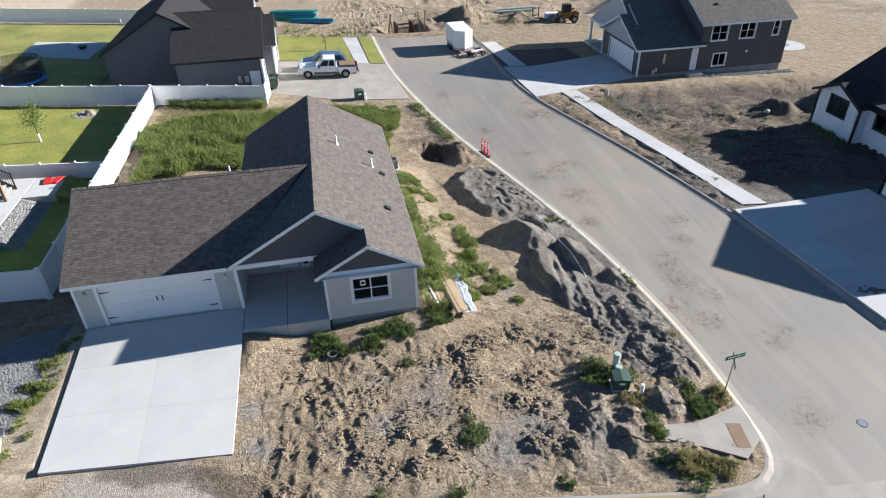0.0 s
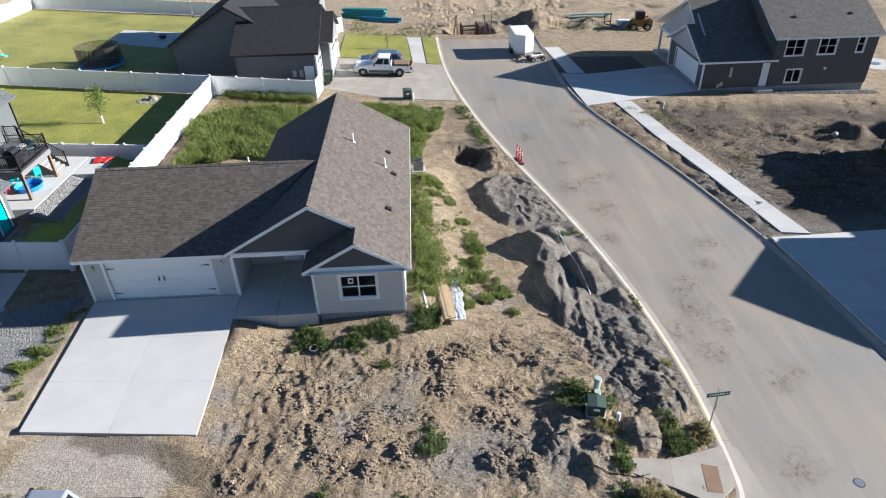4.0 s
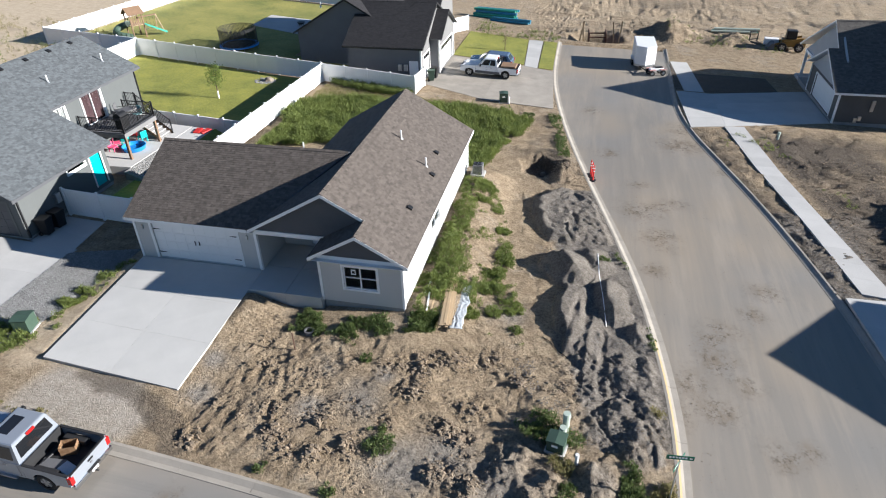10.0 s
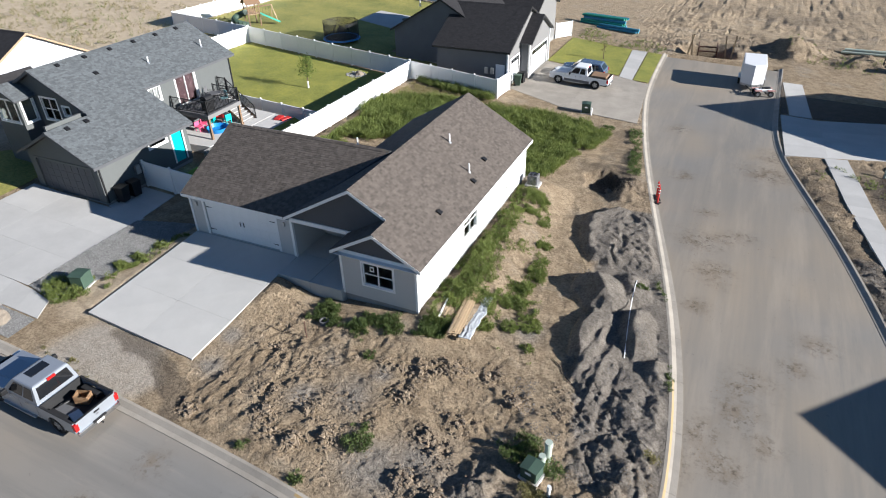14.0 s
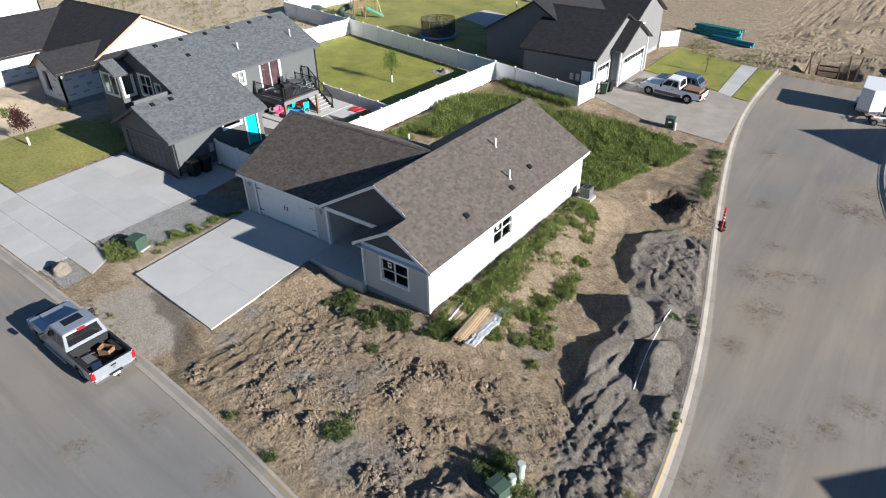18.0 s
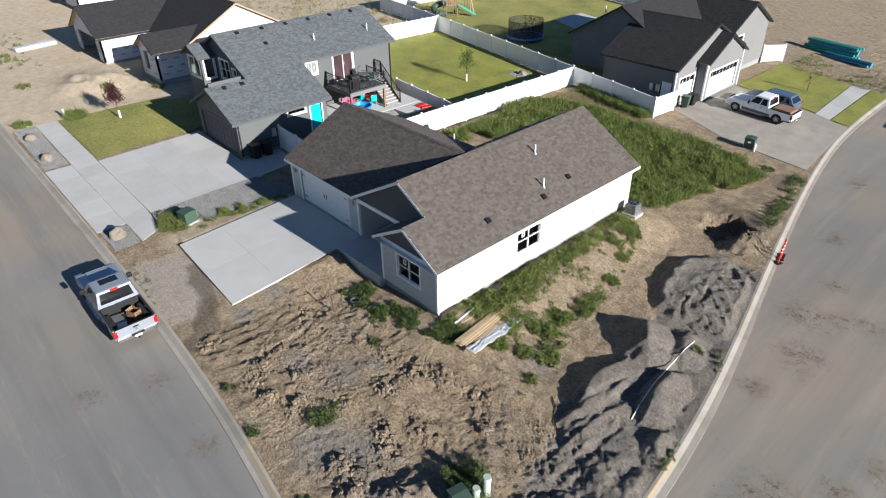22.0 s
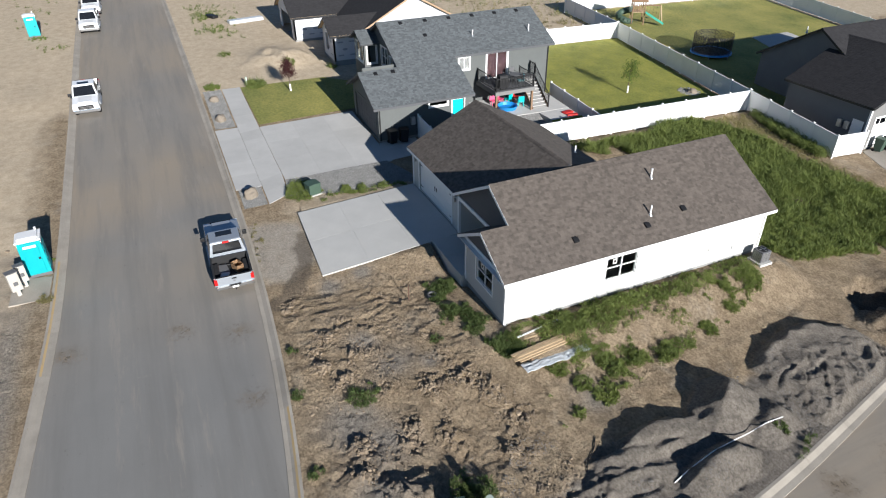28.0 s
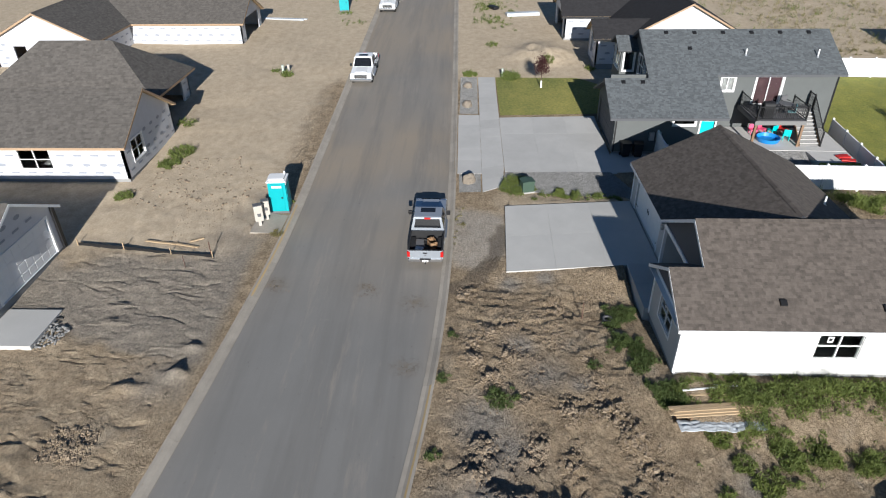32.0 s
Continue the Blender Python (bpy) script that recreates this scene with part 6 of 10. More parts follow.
    walls, cs, _ = gable_shell(h, 35.75, y0, 45.4, 70.0, z0, 3.0, 6.2, "x", HSIDE, {"s": q}, shingle=SHINGLE_TAN, seed=22, label="taupe shingle roof", found=False, expo=0.16, wide=0.3)
    a, b = cs["s"]
    for i, k in enumerate(q):
        window(walls["s"], a, b, *k, cols=1 if i == 2 else 2, rows=1 if i == 3 else 2)
    for x, z in ((30.75, -1.75), (31.05, -1.6), (31.75, -0.75)):
        boxpart("electric_meter", (x, y0 - 0.16, z, x + 0.26, y0 - 0.01, z + (0.95 if x > 31.5 else 0.4)), STEEL, h, "grey utility box", 0.02)
    boxpart("wall_light", (40.9, y0 - 0.12, -0.35, 41.1, y0 - 0.02, -0.15), TRIM, h, "small white outdoor lamp")
    for x, y in ((38.0, 59.8), (43.5, 60.0)):
        roof_vent(h, x, y, 3.0 + (y - 57.7) * 0.52, (0, -1), 0.52)
    return h


PALESIDE = mat("siding_light_blue_grey", (0.40, 0.41, 0.42), 0.7, 0.08, 0.8, 30, 0.1)
house_brown()


def house_white():
    """White board-and-batten house with black trim, with its garage beyond the view."""
    h = thing("house", Matrix(), "white board-and-batten house with black trim and roof", "house")
    z0 = -2.1
    # small gable towards the road
    x0, y0, y1, ym = 38.1, 38.7, 43.32, 41.0
    a, b = (x0, y1), (x0, y0)
    holes = [(1.42, 3.3, -0.5, 0.9)]
    w = wall(h, a, b, z0 - 0.2, [(0, 1.02), (y1 - ym, 2.1), (y1 - y0, 1.02)], WSIDE, holes, batten=True)
    window(w, a, b, *holes[0], cols=2, rows=1, frame=BLACKTRIM)
    wall(h, (x0, y0), (39.1, y0), z0, 1.05, WSIDE, batten=True)
    wall(h, (48.0, y1), (x0, y1), z0 - 0.2, 1.0, WSIDE, batten=True)
    # main block, ridge along the road
    xm, zr, ze, e = 43.6, 3.9, 0.86, 0.4
    sl = (zr - ze) / (xm - 39.0 + e)
    a, b = (39.0, y0), (39.0, 31.4)
    holes = [(0.75, 2.6, -0.5, 0.95)]
    w = wall(h, a, b, z0, [(0, 1.05), (3.4, 2.7), (7.3, 1.05)], WSIDE, holes, batten=True)
    window(w, a, b, *holes[0], cols=2, rows=1, frame=BLACKTRIM)
    wall(h, (48.0, 31.4), (48.0, y1), z0, 1.0, WSIDE, batten=True)
    wall(h, (39.0, 31.4), (48.0, 31.4), z0, [(0, 1.0), (4.6, 3.7), (9.0, 1.0)], WSIDE, batten=True)
    wall(h, (48.0, y1 - 0.2), (39.3, y1 - 0.2), 0.9, [(0, 1.0), (4.4, 3.65), (8.7, 1.0)], WSIDE, batten=True, name="gable_wall")
    boxpart("foundation", (x0 + 0.9, 31.5, z0 - 0.6, 47.9, y1 - 0.05, z0 + 0.02), FOUND, h)
    planes = [[(39.0 - e, 31.0, ze), (39.0 - e, y1 + e, ze), (xm, y1 + e, zr), (xm, 31.0, zr)], [(48.0 + e, y1 + e, ze), (48.0 + e, 31.0, ze), (xm, 31.0, zr), (xm, y1 + e, zr)],
              [(x0 - e, y0 - 0.35, 0.9), (41.0, y0 - 0.35, 0.9), (41.0, ym, 2.17), (x0 - e, ym, 2.17)], [(41.0, y1 + 0.4, 0.9), (x0 - e, y1 + 0.4, 0.9), (x0 - e, ym, 2.17), (41.0, ym, 2.17)],
              [(39.0 - e - 0.1, 31.0, 0.9), (42.2, 31.0, 0.9), (42.2, 35.3, 2.85), (38.5, 35.3, 2.85)], [(42.2, 38.9, 1.15), (38.5, 38.9, 1.15), (38.5, 35.3, 2.85), (42.2, 35.3, 2.85)]]
    roof(h, planes, SHINGLE_DARK, BLACKTRIM, 0.16, 0.3, seed=31, label="black shingle roof", ridges=[((xm, 31.0, zr), (xm, y1 + e, zr))])
    fascia(h, [(x0 - e, y1 + 0.4, 0.9), (x0 - e, ym, 2.17), (x0 - e, y0 - 0.35, 0.9)], BLACKTRIM, h=0.22)
    fascia(h, [(38.5, 38.9, 1.15), (38.5, 35.3, 2.85), (38.5, 31.0, 0.9)], BLACKTRIM, h=0.22)
    fascia(h, [(48.4, y1 + e, ze), (xm, y1 + e, zr), (39.0 - e, y1 + e, ze)], BLACKTRIM)
    for y in (y0, y1):
        trimpost(h, x0, y, z0, 1.0, BLACKTRIM, 0.05)
    # garage wing towards the road
    z0, e = -1.75, 0.45
    gx0, gy0, gy1 = 33.6, 22.0, 30.6
    a, b = (gx0, gy1), (gx0, gy0)
    L = gy1 - gy0
    holes = [(1.6, 6.5, z0 + 0.22, z0 + 2.5)]
    w = wall(h, a, b, z0 + 0.2, [(0, 2.2), (L / 2, 3.75), (L, 2.2)], WSIDE, holes, batten=True)
    garage_door(w, a, b, *holes[0], 4, 8, frame=BLACKTRIM, handles=False)
    wall(h, (gx0, gy0), (47.5, gy0), z0 + 0.2, 2.2, WSIDE, batten=True)
    wall(h, (47.5, gy0), (47.5, gy1), z0 + 0.2, [(0, 2.2), (L / 2, 3.75), (L, 2.2)], WSIDE, batten=True)
    wall(h, (47.5, gy1), (gx0, gy1), z0 + 0.2, 2.2, WSIDE, batten=True)
    boxpart("garage_foundation", (gx0 + 0.05, gy0 + 0.05, z0 - 0.8, 47.4, gy1 - 0.05, z0 + 0.22), FOUND, h)
    m = (gy0 + gy1) / 2
    ze = 2.25 - e * 1.6 / (L / 2)
    planes = [[(gx0 - e, gy0 - e, ze), (48, gy0 - e, ze), (48, m, 3.85), (gx0 - e, m, 3.85)], [(48, gy1 + e, ze), (gx0 - e, gy1 + e, ze), (gx0 - e, m, 3.85), (48, m, 3.85)]]
    roof(h, planes, SHINGLE_DARK, BLACKTRIM, 0.2, 0.6, seed=32, name="garage_roof", label="black garage roof")
    for y in (gy0, gy1):
        trimpost(h, gx0, y, z0 + 0.1, 2.1, BLACKTRIM)
    return h


house_white()


def wrap_print(parent, p0, p1, z0, z1, stepu=1.15, holes=()):
    """Faint printed marks on house wrap: rows of plain bars and rings of bars."""
    d, n, L = frame_of(p0, p1)
    base = Vector((p0[0], p0[1], 0))
    rows = []
    z = z0 + 0.45
    k = 0
    while z < z1 - 0.25:
        u = 0.4 + (0.5 if k % 2 else 0)
        while u < L - 0.6:
            if not any(a - 0.75 < u < b + 0.15 and c - 0.3 < z < e + 0.2 for a, b, c, e in holes):
                rows.append((u, z, k % 2))
            u += stepu
        z += 0.62
        k += 1
    bm = bmesh.new()
    for u, z, odd in rows:
        if odd:
            c = base + d * (u + 0.2) + n * 0.026
            vs = [bm.verts.new((c.x + d.x * 0.26 * math.cos(t), c.y + d.y * 0.26 * math.cos(t), z + 0.12 * math.sin(t))) for t in [i * math.pi / 6 for i in range(12)]]
            bm.faces.new(vs)
        else:
            a = base + d * u + n * 0.026
            prism(bm, [(a.x, a.y, z), ((a + d * 0.55).x, (a + d * 0.55).y, z), ((a + d * 0.55).x, (a + d * 0.55).y, z + 0.13), (a.x, a.y, z + 0.13)], n * 0.001)
    if rows:
        p = part("wrap_print", bm, WRAPINK, parent)
        p["kind"] = "stuff"
    else:
        bm.free()


def wrapped(h, x0, y0, x1, y1, z0, ze, zr, along, shingle, holes, seed, trim=OSB, sides="snew", over=0.35):
    walls, cs, r = gable_shell(h, x0, y0, x1, y1, z0, ze, zr, along, WRAP, holes, shingle=shingle, trim=trim, seed=seed, pieces=False, sides=sides, over=over, lining=WOOD)
    for k, w in walls.items():
        wrap_print(w, *cs[k], z0 + 0.2, ze, holes=holes.get(k, ()))
    return walls, cs


def house_wrapped():
    """Across the cross street, white wrap still bare."""
    h = thing("house", Matrix(), "unfinished house in white wrap with taupe roof", "house")
    z0 = 0.55
    hs = {"e": [(10.4, 12.6, 1.5, 2.9)], "n": [(1.2, 2.9, 1.6, 3.0)]}
    walls, cs = wrapped(h, -24.6, -26.0, -16.6, -8.4, z0, 3.4, 5.75, "y", SHINGLE_TAN, hs, 41)
    window(walls["n"], *cs["n"], *hs["n"][0])
    window(walls["e"], *cs["e"], *hs["e"][0])
    # garage with its opening to the street
    hs = {"n": [(0.9, 5.9, z0 + 0.3, z0 + 2.5)]}
    wrapped(h, -32.2, -22.0, -24.9, -9.9, z0 + 0.2, 3.5, 3.6, "y", SHINGLE_TAN, hs, 42)
    e, top, r0, r1 = 3.55, 6.95, (-28.7, -13.7), (-28.7, -19.5)
    roof(h, [[(-24.4, -9.4, e), (-33.0, -9.4, e), (*r0, top)], [(-24.4, -23.5, e), (-24.4, -9.4, e), (*r0, top), (*r1, top)], [(-33.0, -9.4, e), (-33.0, -23.5, e), (*r1, top), (*r0, top)]], SHINGLE_TAN, OSB, 0.16, 0.3, seed=44, label="taupe hip roof of the garage")
    fascia(h, [(-33.0, -9.4, e), (-24.4, -9.4, e), (-24.4, -23.5, e)], OSB)
    wrapped(h, -25.2, -24.0, -22.2, -10.6, z0, 3.4, 4.4, "y", SHINGLE_TAN, {"n": [(0.9, 2.0, z0 + 0.3, z0 + 2.4)]}, 43, sides="nsw")
    return h


house_wrapped()


def house_far_wrapped():
    h = thing("house", Matrix(), "unfinished house in white wrap further up the street", "house")
    z0 = 1.85
    wrapped(h, -53.5, -24.0, -46.2, -9.2, z0, 4.5, 6.4, "y", SHINGLE_TAN, {"n": [(1.2, 6.2, z0 + 0.3, z0 + 2.6)]}, 51)
    wrapped(h, -49.0, -31.0, -38.8, -21.0, z0 - 0.3, 4.5, 7.0, "x", SHINGLE_TAN, {"e": [(2.0, 3.2, 2.6, 3.9)]}, 52)
    boxpart("foundation_step", (-46.0, -24.0, 1.2, -44.6, -8.5, 1.95), FOUND, h)
    return h


house_far_wrapped()


def house_corner_garage():
    """The nearest one over the street; only its garage comes into view."""
    h = thing("house", Matrix(), "unfinished garage with white door and wrapped gable", "house")
    z0 = 0.0
    x0, x1, y0, y1 = -9.0, -2.6, -22.0, -9.0
    L = x1 - x0
    hs = {"n": [(0.7, 5.7, z0 + 0.27, z0 + 2.4)]}
    walls, cs, _ = gable_shell(h, x0, y0, x1, y1, z0, 2.95, 4.7, "y", WRAP, hs, shingle=SHINGLE_TAN, trim=TRIM, seed=61, pieces=False)
    garage_door(walls["n"], *cs["n"], *hs["n"][0], 4, 8, handles=False)
    for x in (x0, x1):
        trimpost(h, x, y1, z0 + 0.2, 2.9, BLACKTRIM, 0.12)
    wrap_print(walls["n"], (cs["n"][0][0] - 1.5, cs["n"][0][1]), (cs["n"][1][0] + 1.5, cs["n"][1][1]), 2.55, 4.0)
    return h


house_corner_garage()


def house_charcoal():
    """Beyond the sage house: dark roofs over white wrap."""
    h = thing("house", Matrix(), "unfinished house with charcoal roof, white wrap and orange fascia", "house")
    z0 = 1.75
    hs = {"s": [(1.2, 6.2, z0 + 0.3, z0 + 2.6)]}
    wrapped(h, -55.5, 24.6, -48.0, 36.0, z0 + 0.2, 4.7, 6.9, "y", SHINGLE_DARK, hs, 71, trim=BLACKTRIM)
    hs = {"s": [(1.0, 1.9, 2.6, 4.2)]}
    walls, cs = wrapped(h, -43.0, 26.4, -39.2, 34.0, z0, 4.6, 5.7, "y", SHINGLE_DARK, hs, 72, trim=BLACKTRIM)
    wrapped(h, -52.0, 29.5, -39.6, 40.0, z0, 4.6, 7.4, "x", SHINGLE_DARK, {}, 73)
    return h


house_charcoal()
for hx, hy, rot in ((-92, 28, 0), (-75, 34, 0), (-100, -22, 0)):
    hh = thing("house", Matrix(), "distant white unfinished house with dark roof", "house", "distant houses")
    zz = g(hx, hy)
    gable_shell(hh, hx - 6, hy - 5, hx + 6, hy + 5, zz, zz + 2.9, zz + 5.4, "x" if hx != -75 else "y", WRAP, {"s": [(2, 7, zz + 0.3, zz + 2.5)]}, shingle=SHINGLE_DARK, seed=80 + int(abs(hx)), pieces=False)


# ---- paving, lawns and planting ----
def slab_run(name, quads, material, label, category, lift=0.02, thick=0.16):
    """Cast panels, each with its own edges; quads: lists of four corners."""
    top = tagged(new(name), label, category, kind="structure")
    for q in quads:
        c = Vector((sum(p[0] for p in q) / len(q), sum(p[1] for p in q) / len(q), 0))
        vs = []
        for x, y in q:
            p = Vector((x, y, 0))
            p = p + (c - p).normalized() * 0.0035
            vs.append((p.x, p.y, g(p.x, p.y) + lift))
        bm = bmesh.new()
        prism(bm, vs, (0, 0, -thick))
        part("concrete_panel", bm, material, top)
    return top


def strip_quads(a, b, n):
    """Panels between two polylines."""
    A, B = resample(a, 1), resample(b, 1)
    t = np.linspace(0, 1, n + 1)
    f = lambda P, s: (np.interp(s, np.linspace(0, 1, len(P)), P[:, 0]), np.interp(s, np.linspace(0, 1, len(P)), P[:, 1]))
    return [[f(A, t[i]), f(A, t[i + 1]), f(B, t[i + 1]), f(B, t[i])] for i in range(n)]


slab_run("pavement_neighbour", strip_quads([(-36.7, 15.35), (-15.7, 15.3)], [(-36.7, 16.89), (-18.5, 16.88), (-16.4, 16.5)], 13), CONC_OLD, "pale concrete pavement along the street", "pavement", 0.03)
slab_run("driveway_apron", strip_quads([(-28.1, 13.62), (-18.2, 13.62)], [(-28.1, 15.32), (-18.2, 15.3)], 5), CONC_OLD, "concrete driveway apron at the kerb", "driveway", 0.03)
slab_run("driveway_neighbour", [q for k in range(3) for q in strip_quads([(-27.6 + 3.03 * k, 16.9), (-28.2 + 3.23 * k + 0.1, 24.6)], [(-27.6 + 3.03 * (k + 1), 16.9), (-28.2 + 3.23 * (k + 1) + 0.1, 24.6)], 3)], CONC_OLD, "broad pale concrete driveway", "driveway", 0.03)
slab_run("side_path", strip_quads([(-21.5, 24.7), (-21.5, 27.6)], [(-18.5, 24.0), (-18.9, 27.6)], 2), CONC_OLD, "concrete path beside the garage", "path", 0.03)
slab_run("driveway_back", strip_quads([(-7.1, 58.9), (-6.6, 69.6)], [(-0.8, 56.3), (-0.6, 68.6)], 3) + strip_quads([(-0.8, 56.3), (-0.6, 68.6)], [(5.7, 55.9), (4.8, 66.8)], 3), CONC_WARM, "pale concrete driveway of the dark house", "driveway", 0.03)
slab_run("pavement_back", strip_quads([(1.7, 67.9), (1.0, 79.0)], [(3.1, 67.4), (2.7, 79.0)], 6), CONC_OLD, "pale concrete pavement", "pavement", 0.03)
slab_run("pavement_far", strip_quads([(20.1, 54.6), (21.1, 46.8), (22.6, 38.5), (23.7, 31.0)], [(21.7, 54.9), (22.8, 45.6), (24.2, 37.5), (25.4, 30.8)], 15), CONC_OLD, "pale concrete pavement across the side road", "pavement", 0.09)
slab_run("pavement_far_end", strip_quads([(17.7, 63.8), (17.1, 74.0)], [(19.5, 63.8), (18.9, 74.0)], 6), CONC_OLD, "pale concrete pavement", "pavement", 0.04)
slab_run("driveway_far", strip_quads([(16.95, 63.6), (17.35, 54.0)], [(20.0, 63.4), (20.3, 54.8)], 4) + strip_quads([(20.0, 63.4), (20.3, 54.8)], [(29.15, 66.4), (29.15, 57.8)], 3), CONC_OLD, "concrete driveway of the brown house", "driveway", 0.04)
slab_run("driveway_white_house", strip_quads([(22.75, 30.4), (23.75, 18.5)], [(25.3, 30.6), (26.3, 18.5)], 5) + strip_quads([(25.3, 30.6), (26.3, 18.5)], [(33.5, 31.4), (33.5, 22.5)], 3), CONC_OLD, "concrete driveway of the white house", "driveway", 0.11)
slab_run("pavement_white_house", strip_quads([(24.3, 18.4), (24.9, -30)], [(25.9, 18.4), (26.5, -30)], 26), CONC_OLD, "pale concrete pavement", "pavement", 0.1)
slab_run("corner_ramp", [[(9.3, 14.15), (10.75, 13.4), (10.98, 14.62), (9.35, 14.8)], [(10.75, 13.4), (12.0, 12.65), (12.95, 13.35), (13.2, 14.3), (10.98, 14.62)], [(10.98, 14.62), (13.2, 14.3), (13.27, 15.2)]], CONC_WARM, "short piece of corner pavement with a ramp", "pavement", 0.09)
ramp = sheet("tactile_plate", [(11.9, 13.2), (12.44, 13.08), (12.7, 14.25), (12.13, 14.38)], 0.098, 2, WOODOLD, "rust-brown tactile plate at the ramp", "paving")
slab_run("patio", strip_quads([(-33.2, 74.6), (-33.4, 80.5)], [(-26.0, 72.4), (-25.6, 79.5)], 2), CONC_OLD, "concrete patio in the back yard", "patio", 0.10)
slab_run("deck_patio", strip_quads([(-25.1, 33.0), (-25.1, 41.3)], [(-21.2, 33.6), (-21.2, 41.3)], 3), CONC_OLD, "concrete patio under the deck", "patio", 0.60, 0.75)
slab_run("stair_pad", strip_quads([(-21.18, 38.4), (-21.18, 41.3)], [(-19.3, 38.6), (-19.3, 41.3)], 2), CONC_OLD, "concrete pad at the foot of the deck stairs", "patio", 0.58, 0.7)
slab_run("corner_gutter", [[(13.5, 15.6), (13.95, 15.2), (14.19, 11.7), (13.05, 12.7)], [(13.05, 12.7), (14.19, 11.7), (14.1, 10.4), (11.6, 11.0)]], CONC_WARM, "broad concrete gutter at the street corner", "road", -0.112, 0.1)
slab_run("valley_gutter", strip_quads([(13.0, 11.2), (24.0, 10.4)], [(13.4, 9.6), (24.0, 8.8)], 5), CONC_WARM, "concrete gutter across the junction", "road", -0.12)

sheet("lawn_yard", [(-38.0, 42.0), (-16.7, 42.0), (-16.6, 56.4), (-38.0, 58.6)], 0.05, 2.0, LAWN, "green mown lawn in the fenced yard", "lawn")
sheet("lawn_yard_side", [(-20.6, 28.0), (-16.7, 28.0), (-16.7, 42.0), (-20.6, 42.0)], 0.04, 2.0, LAWN, "narrow strip of shaded lawn", "lawn")
sheet("lawn_front", [(-36.6, 16.95), (-28.0, 17.0), (-28.5, 24.5), (-29.2, 27.6), (-33.8, 27.6), (-36.6, 24.5)], 0.05, 2.0, LAWNDRY, "mown front lawn with dry patches", "lawn")
sheet("lawn_back", [(-49.3, 59.4), (-16.6, 57.0), (-15, 62), (-22.8, 64), (-22.8, 88), (-49.3, 91.4)], 0.05, 3.0, LAWNDRY, "large back lawn with dry patches", "lawn")
sheet("lawn_dark_house", [(-6.5, 69.8), (1.6, 68.2), (0.95, 79.0), (-6.6, 81)], 0.05, 2.0, LAWN, "bright front lawn", "lawn")
sheet("lawn_verge", [(3.2, 67.4), (4.75, 67.2), (4.45, 78.6), (2.85, 78.8)], 0.05, 2.0, LAWN, "strip of lawn by the kerb", "lawn")
SOIL = mat("dark_topsoil", (0.085, 0.066, 0.05), 0.97, 0.35, 1.5, 18, 0.8, 0.06)
sheet("soil_bed", [(19.6, 63.7), (26.6, 65.0), (26.2, 70), (19.0, 70)], 0.03, 1.5, SOIL, "dark bare soil bed beside the driveway", "soil")
sheet("soil_verge", [(16.95, 64.0), (17.6, 64.0), (17.05, 74), (17.0, 74)], 0.03, 1.5, SOIL, "bare soil verge", "soil")

PR = random.Random(4)


def in_poly(p, poly):
    return bool(inside(np.array([p[0]]), np.array([p[1]]), poly)[0])


def scatter(poly, n, rnd=PR):
    xs, ys = [p[0] for p in poly], [p[1] for p in poly]
    P = np.array([(rnd.uniform(min(xs), max(xs)), rnd.uniform(min(ys), max(ys))) for _ in range(n)])
    return P[inside(P[:, 0], P[:, 1], poly)]


# river rock beds
def pebble(verts, faces, x, y, z, r, rnd):
    o = len(verts)
    k = 5
    a0 = rnd.random() * 6.28
    sx, sy, sz = r * rnd.uniform(0.8, 1.3), r * rnd.uniform(0.7, 1.1), r * rnd.uniform(0.45, 0.8)
    for h, s in ((-0.3, 0.85), (0.45, 0.9)):
        for i in range(k):
            t = a0 + 2 * math.pi * i / k + rnd.uniform(-0.25, 0.25)
            verts.append((x + sx * s * math.cos(t), y + sy * s * math.sin(t), z + sz * h))
    verts.append((x, y, z + sz))
    for i in range(k):
        j = (i + 1) % k
        faces.append((o + i, o + j, o + k + j, o + k + i))
        faces.append((o + k + i, o + k + j, o + 2 * k))


def rock_bed(polys, dens, label, size=(0.05, 0.11), lift=lambda x, y: 0.05):
    v, f = [], []
    for poly in polys:
        xs, ys = [p[0] for p in poly], [p[1] for p in poly]
        area = (max(xs) - min(xs)) * (max(ys) - min(ys))
        for x, y in scatter(poly, int(area * dens)):
            pebble(v, f, x, y, g(x, y) + lift(x, y), PR.uniform(*size), PR)
    ob = pydata("river_rock", v, f, ROCK)
    tagged(ob, label, "gravel", kind="stuff")


BED = mat("fine_grey_gravel", (0.24, 0.235, 0.225), 0.95, 0.3, 2, 22, 0.9, 0.05)
beds = [[(-36.6, 13.75), (-28.3, 13.72), (-28.3, 15.2), (-36.6, 15.25)], [(-18.1, 13.75), (-15.6, 13.75), (-15.7, 15.2), (-18.1, 15.2)], [(-18.4, 16.9), (-16.2, 16.6), (-15.4, 20), (-15.0, 25.6), (-18.6, 24.2)]]
for b in beds:
    sheet("gravel_bed", b, 0.035, 1.5, BED, "bed of grey river gravel", "gravel")
rock_bed(beds, 300, "loose grey river rock on the gravel beds", (0.02, 0.042))
bank = [(-21.19, 0.56), (-19.5, 0.02), (-21.19, -0.3)]
bm = bmesh.new()
prism(bm, [(x, 32.9, g(x, 32.9) + z) for x, z in bank], (0, 5.45, g(-20, 38.35) - g(-20, 32.9)))
tagged(part("gravel_bank", bm, BED, None), "sloping bank of grey gravel beside the patio", "gravel", kind="structure")
bm = bmesh.new()
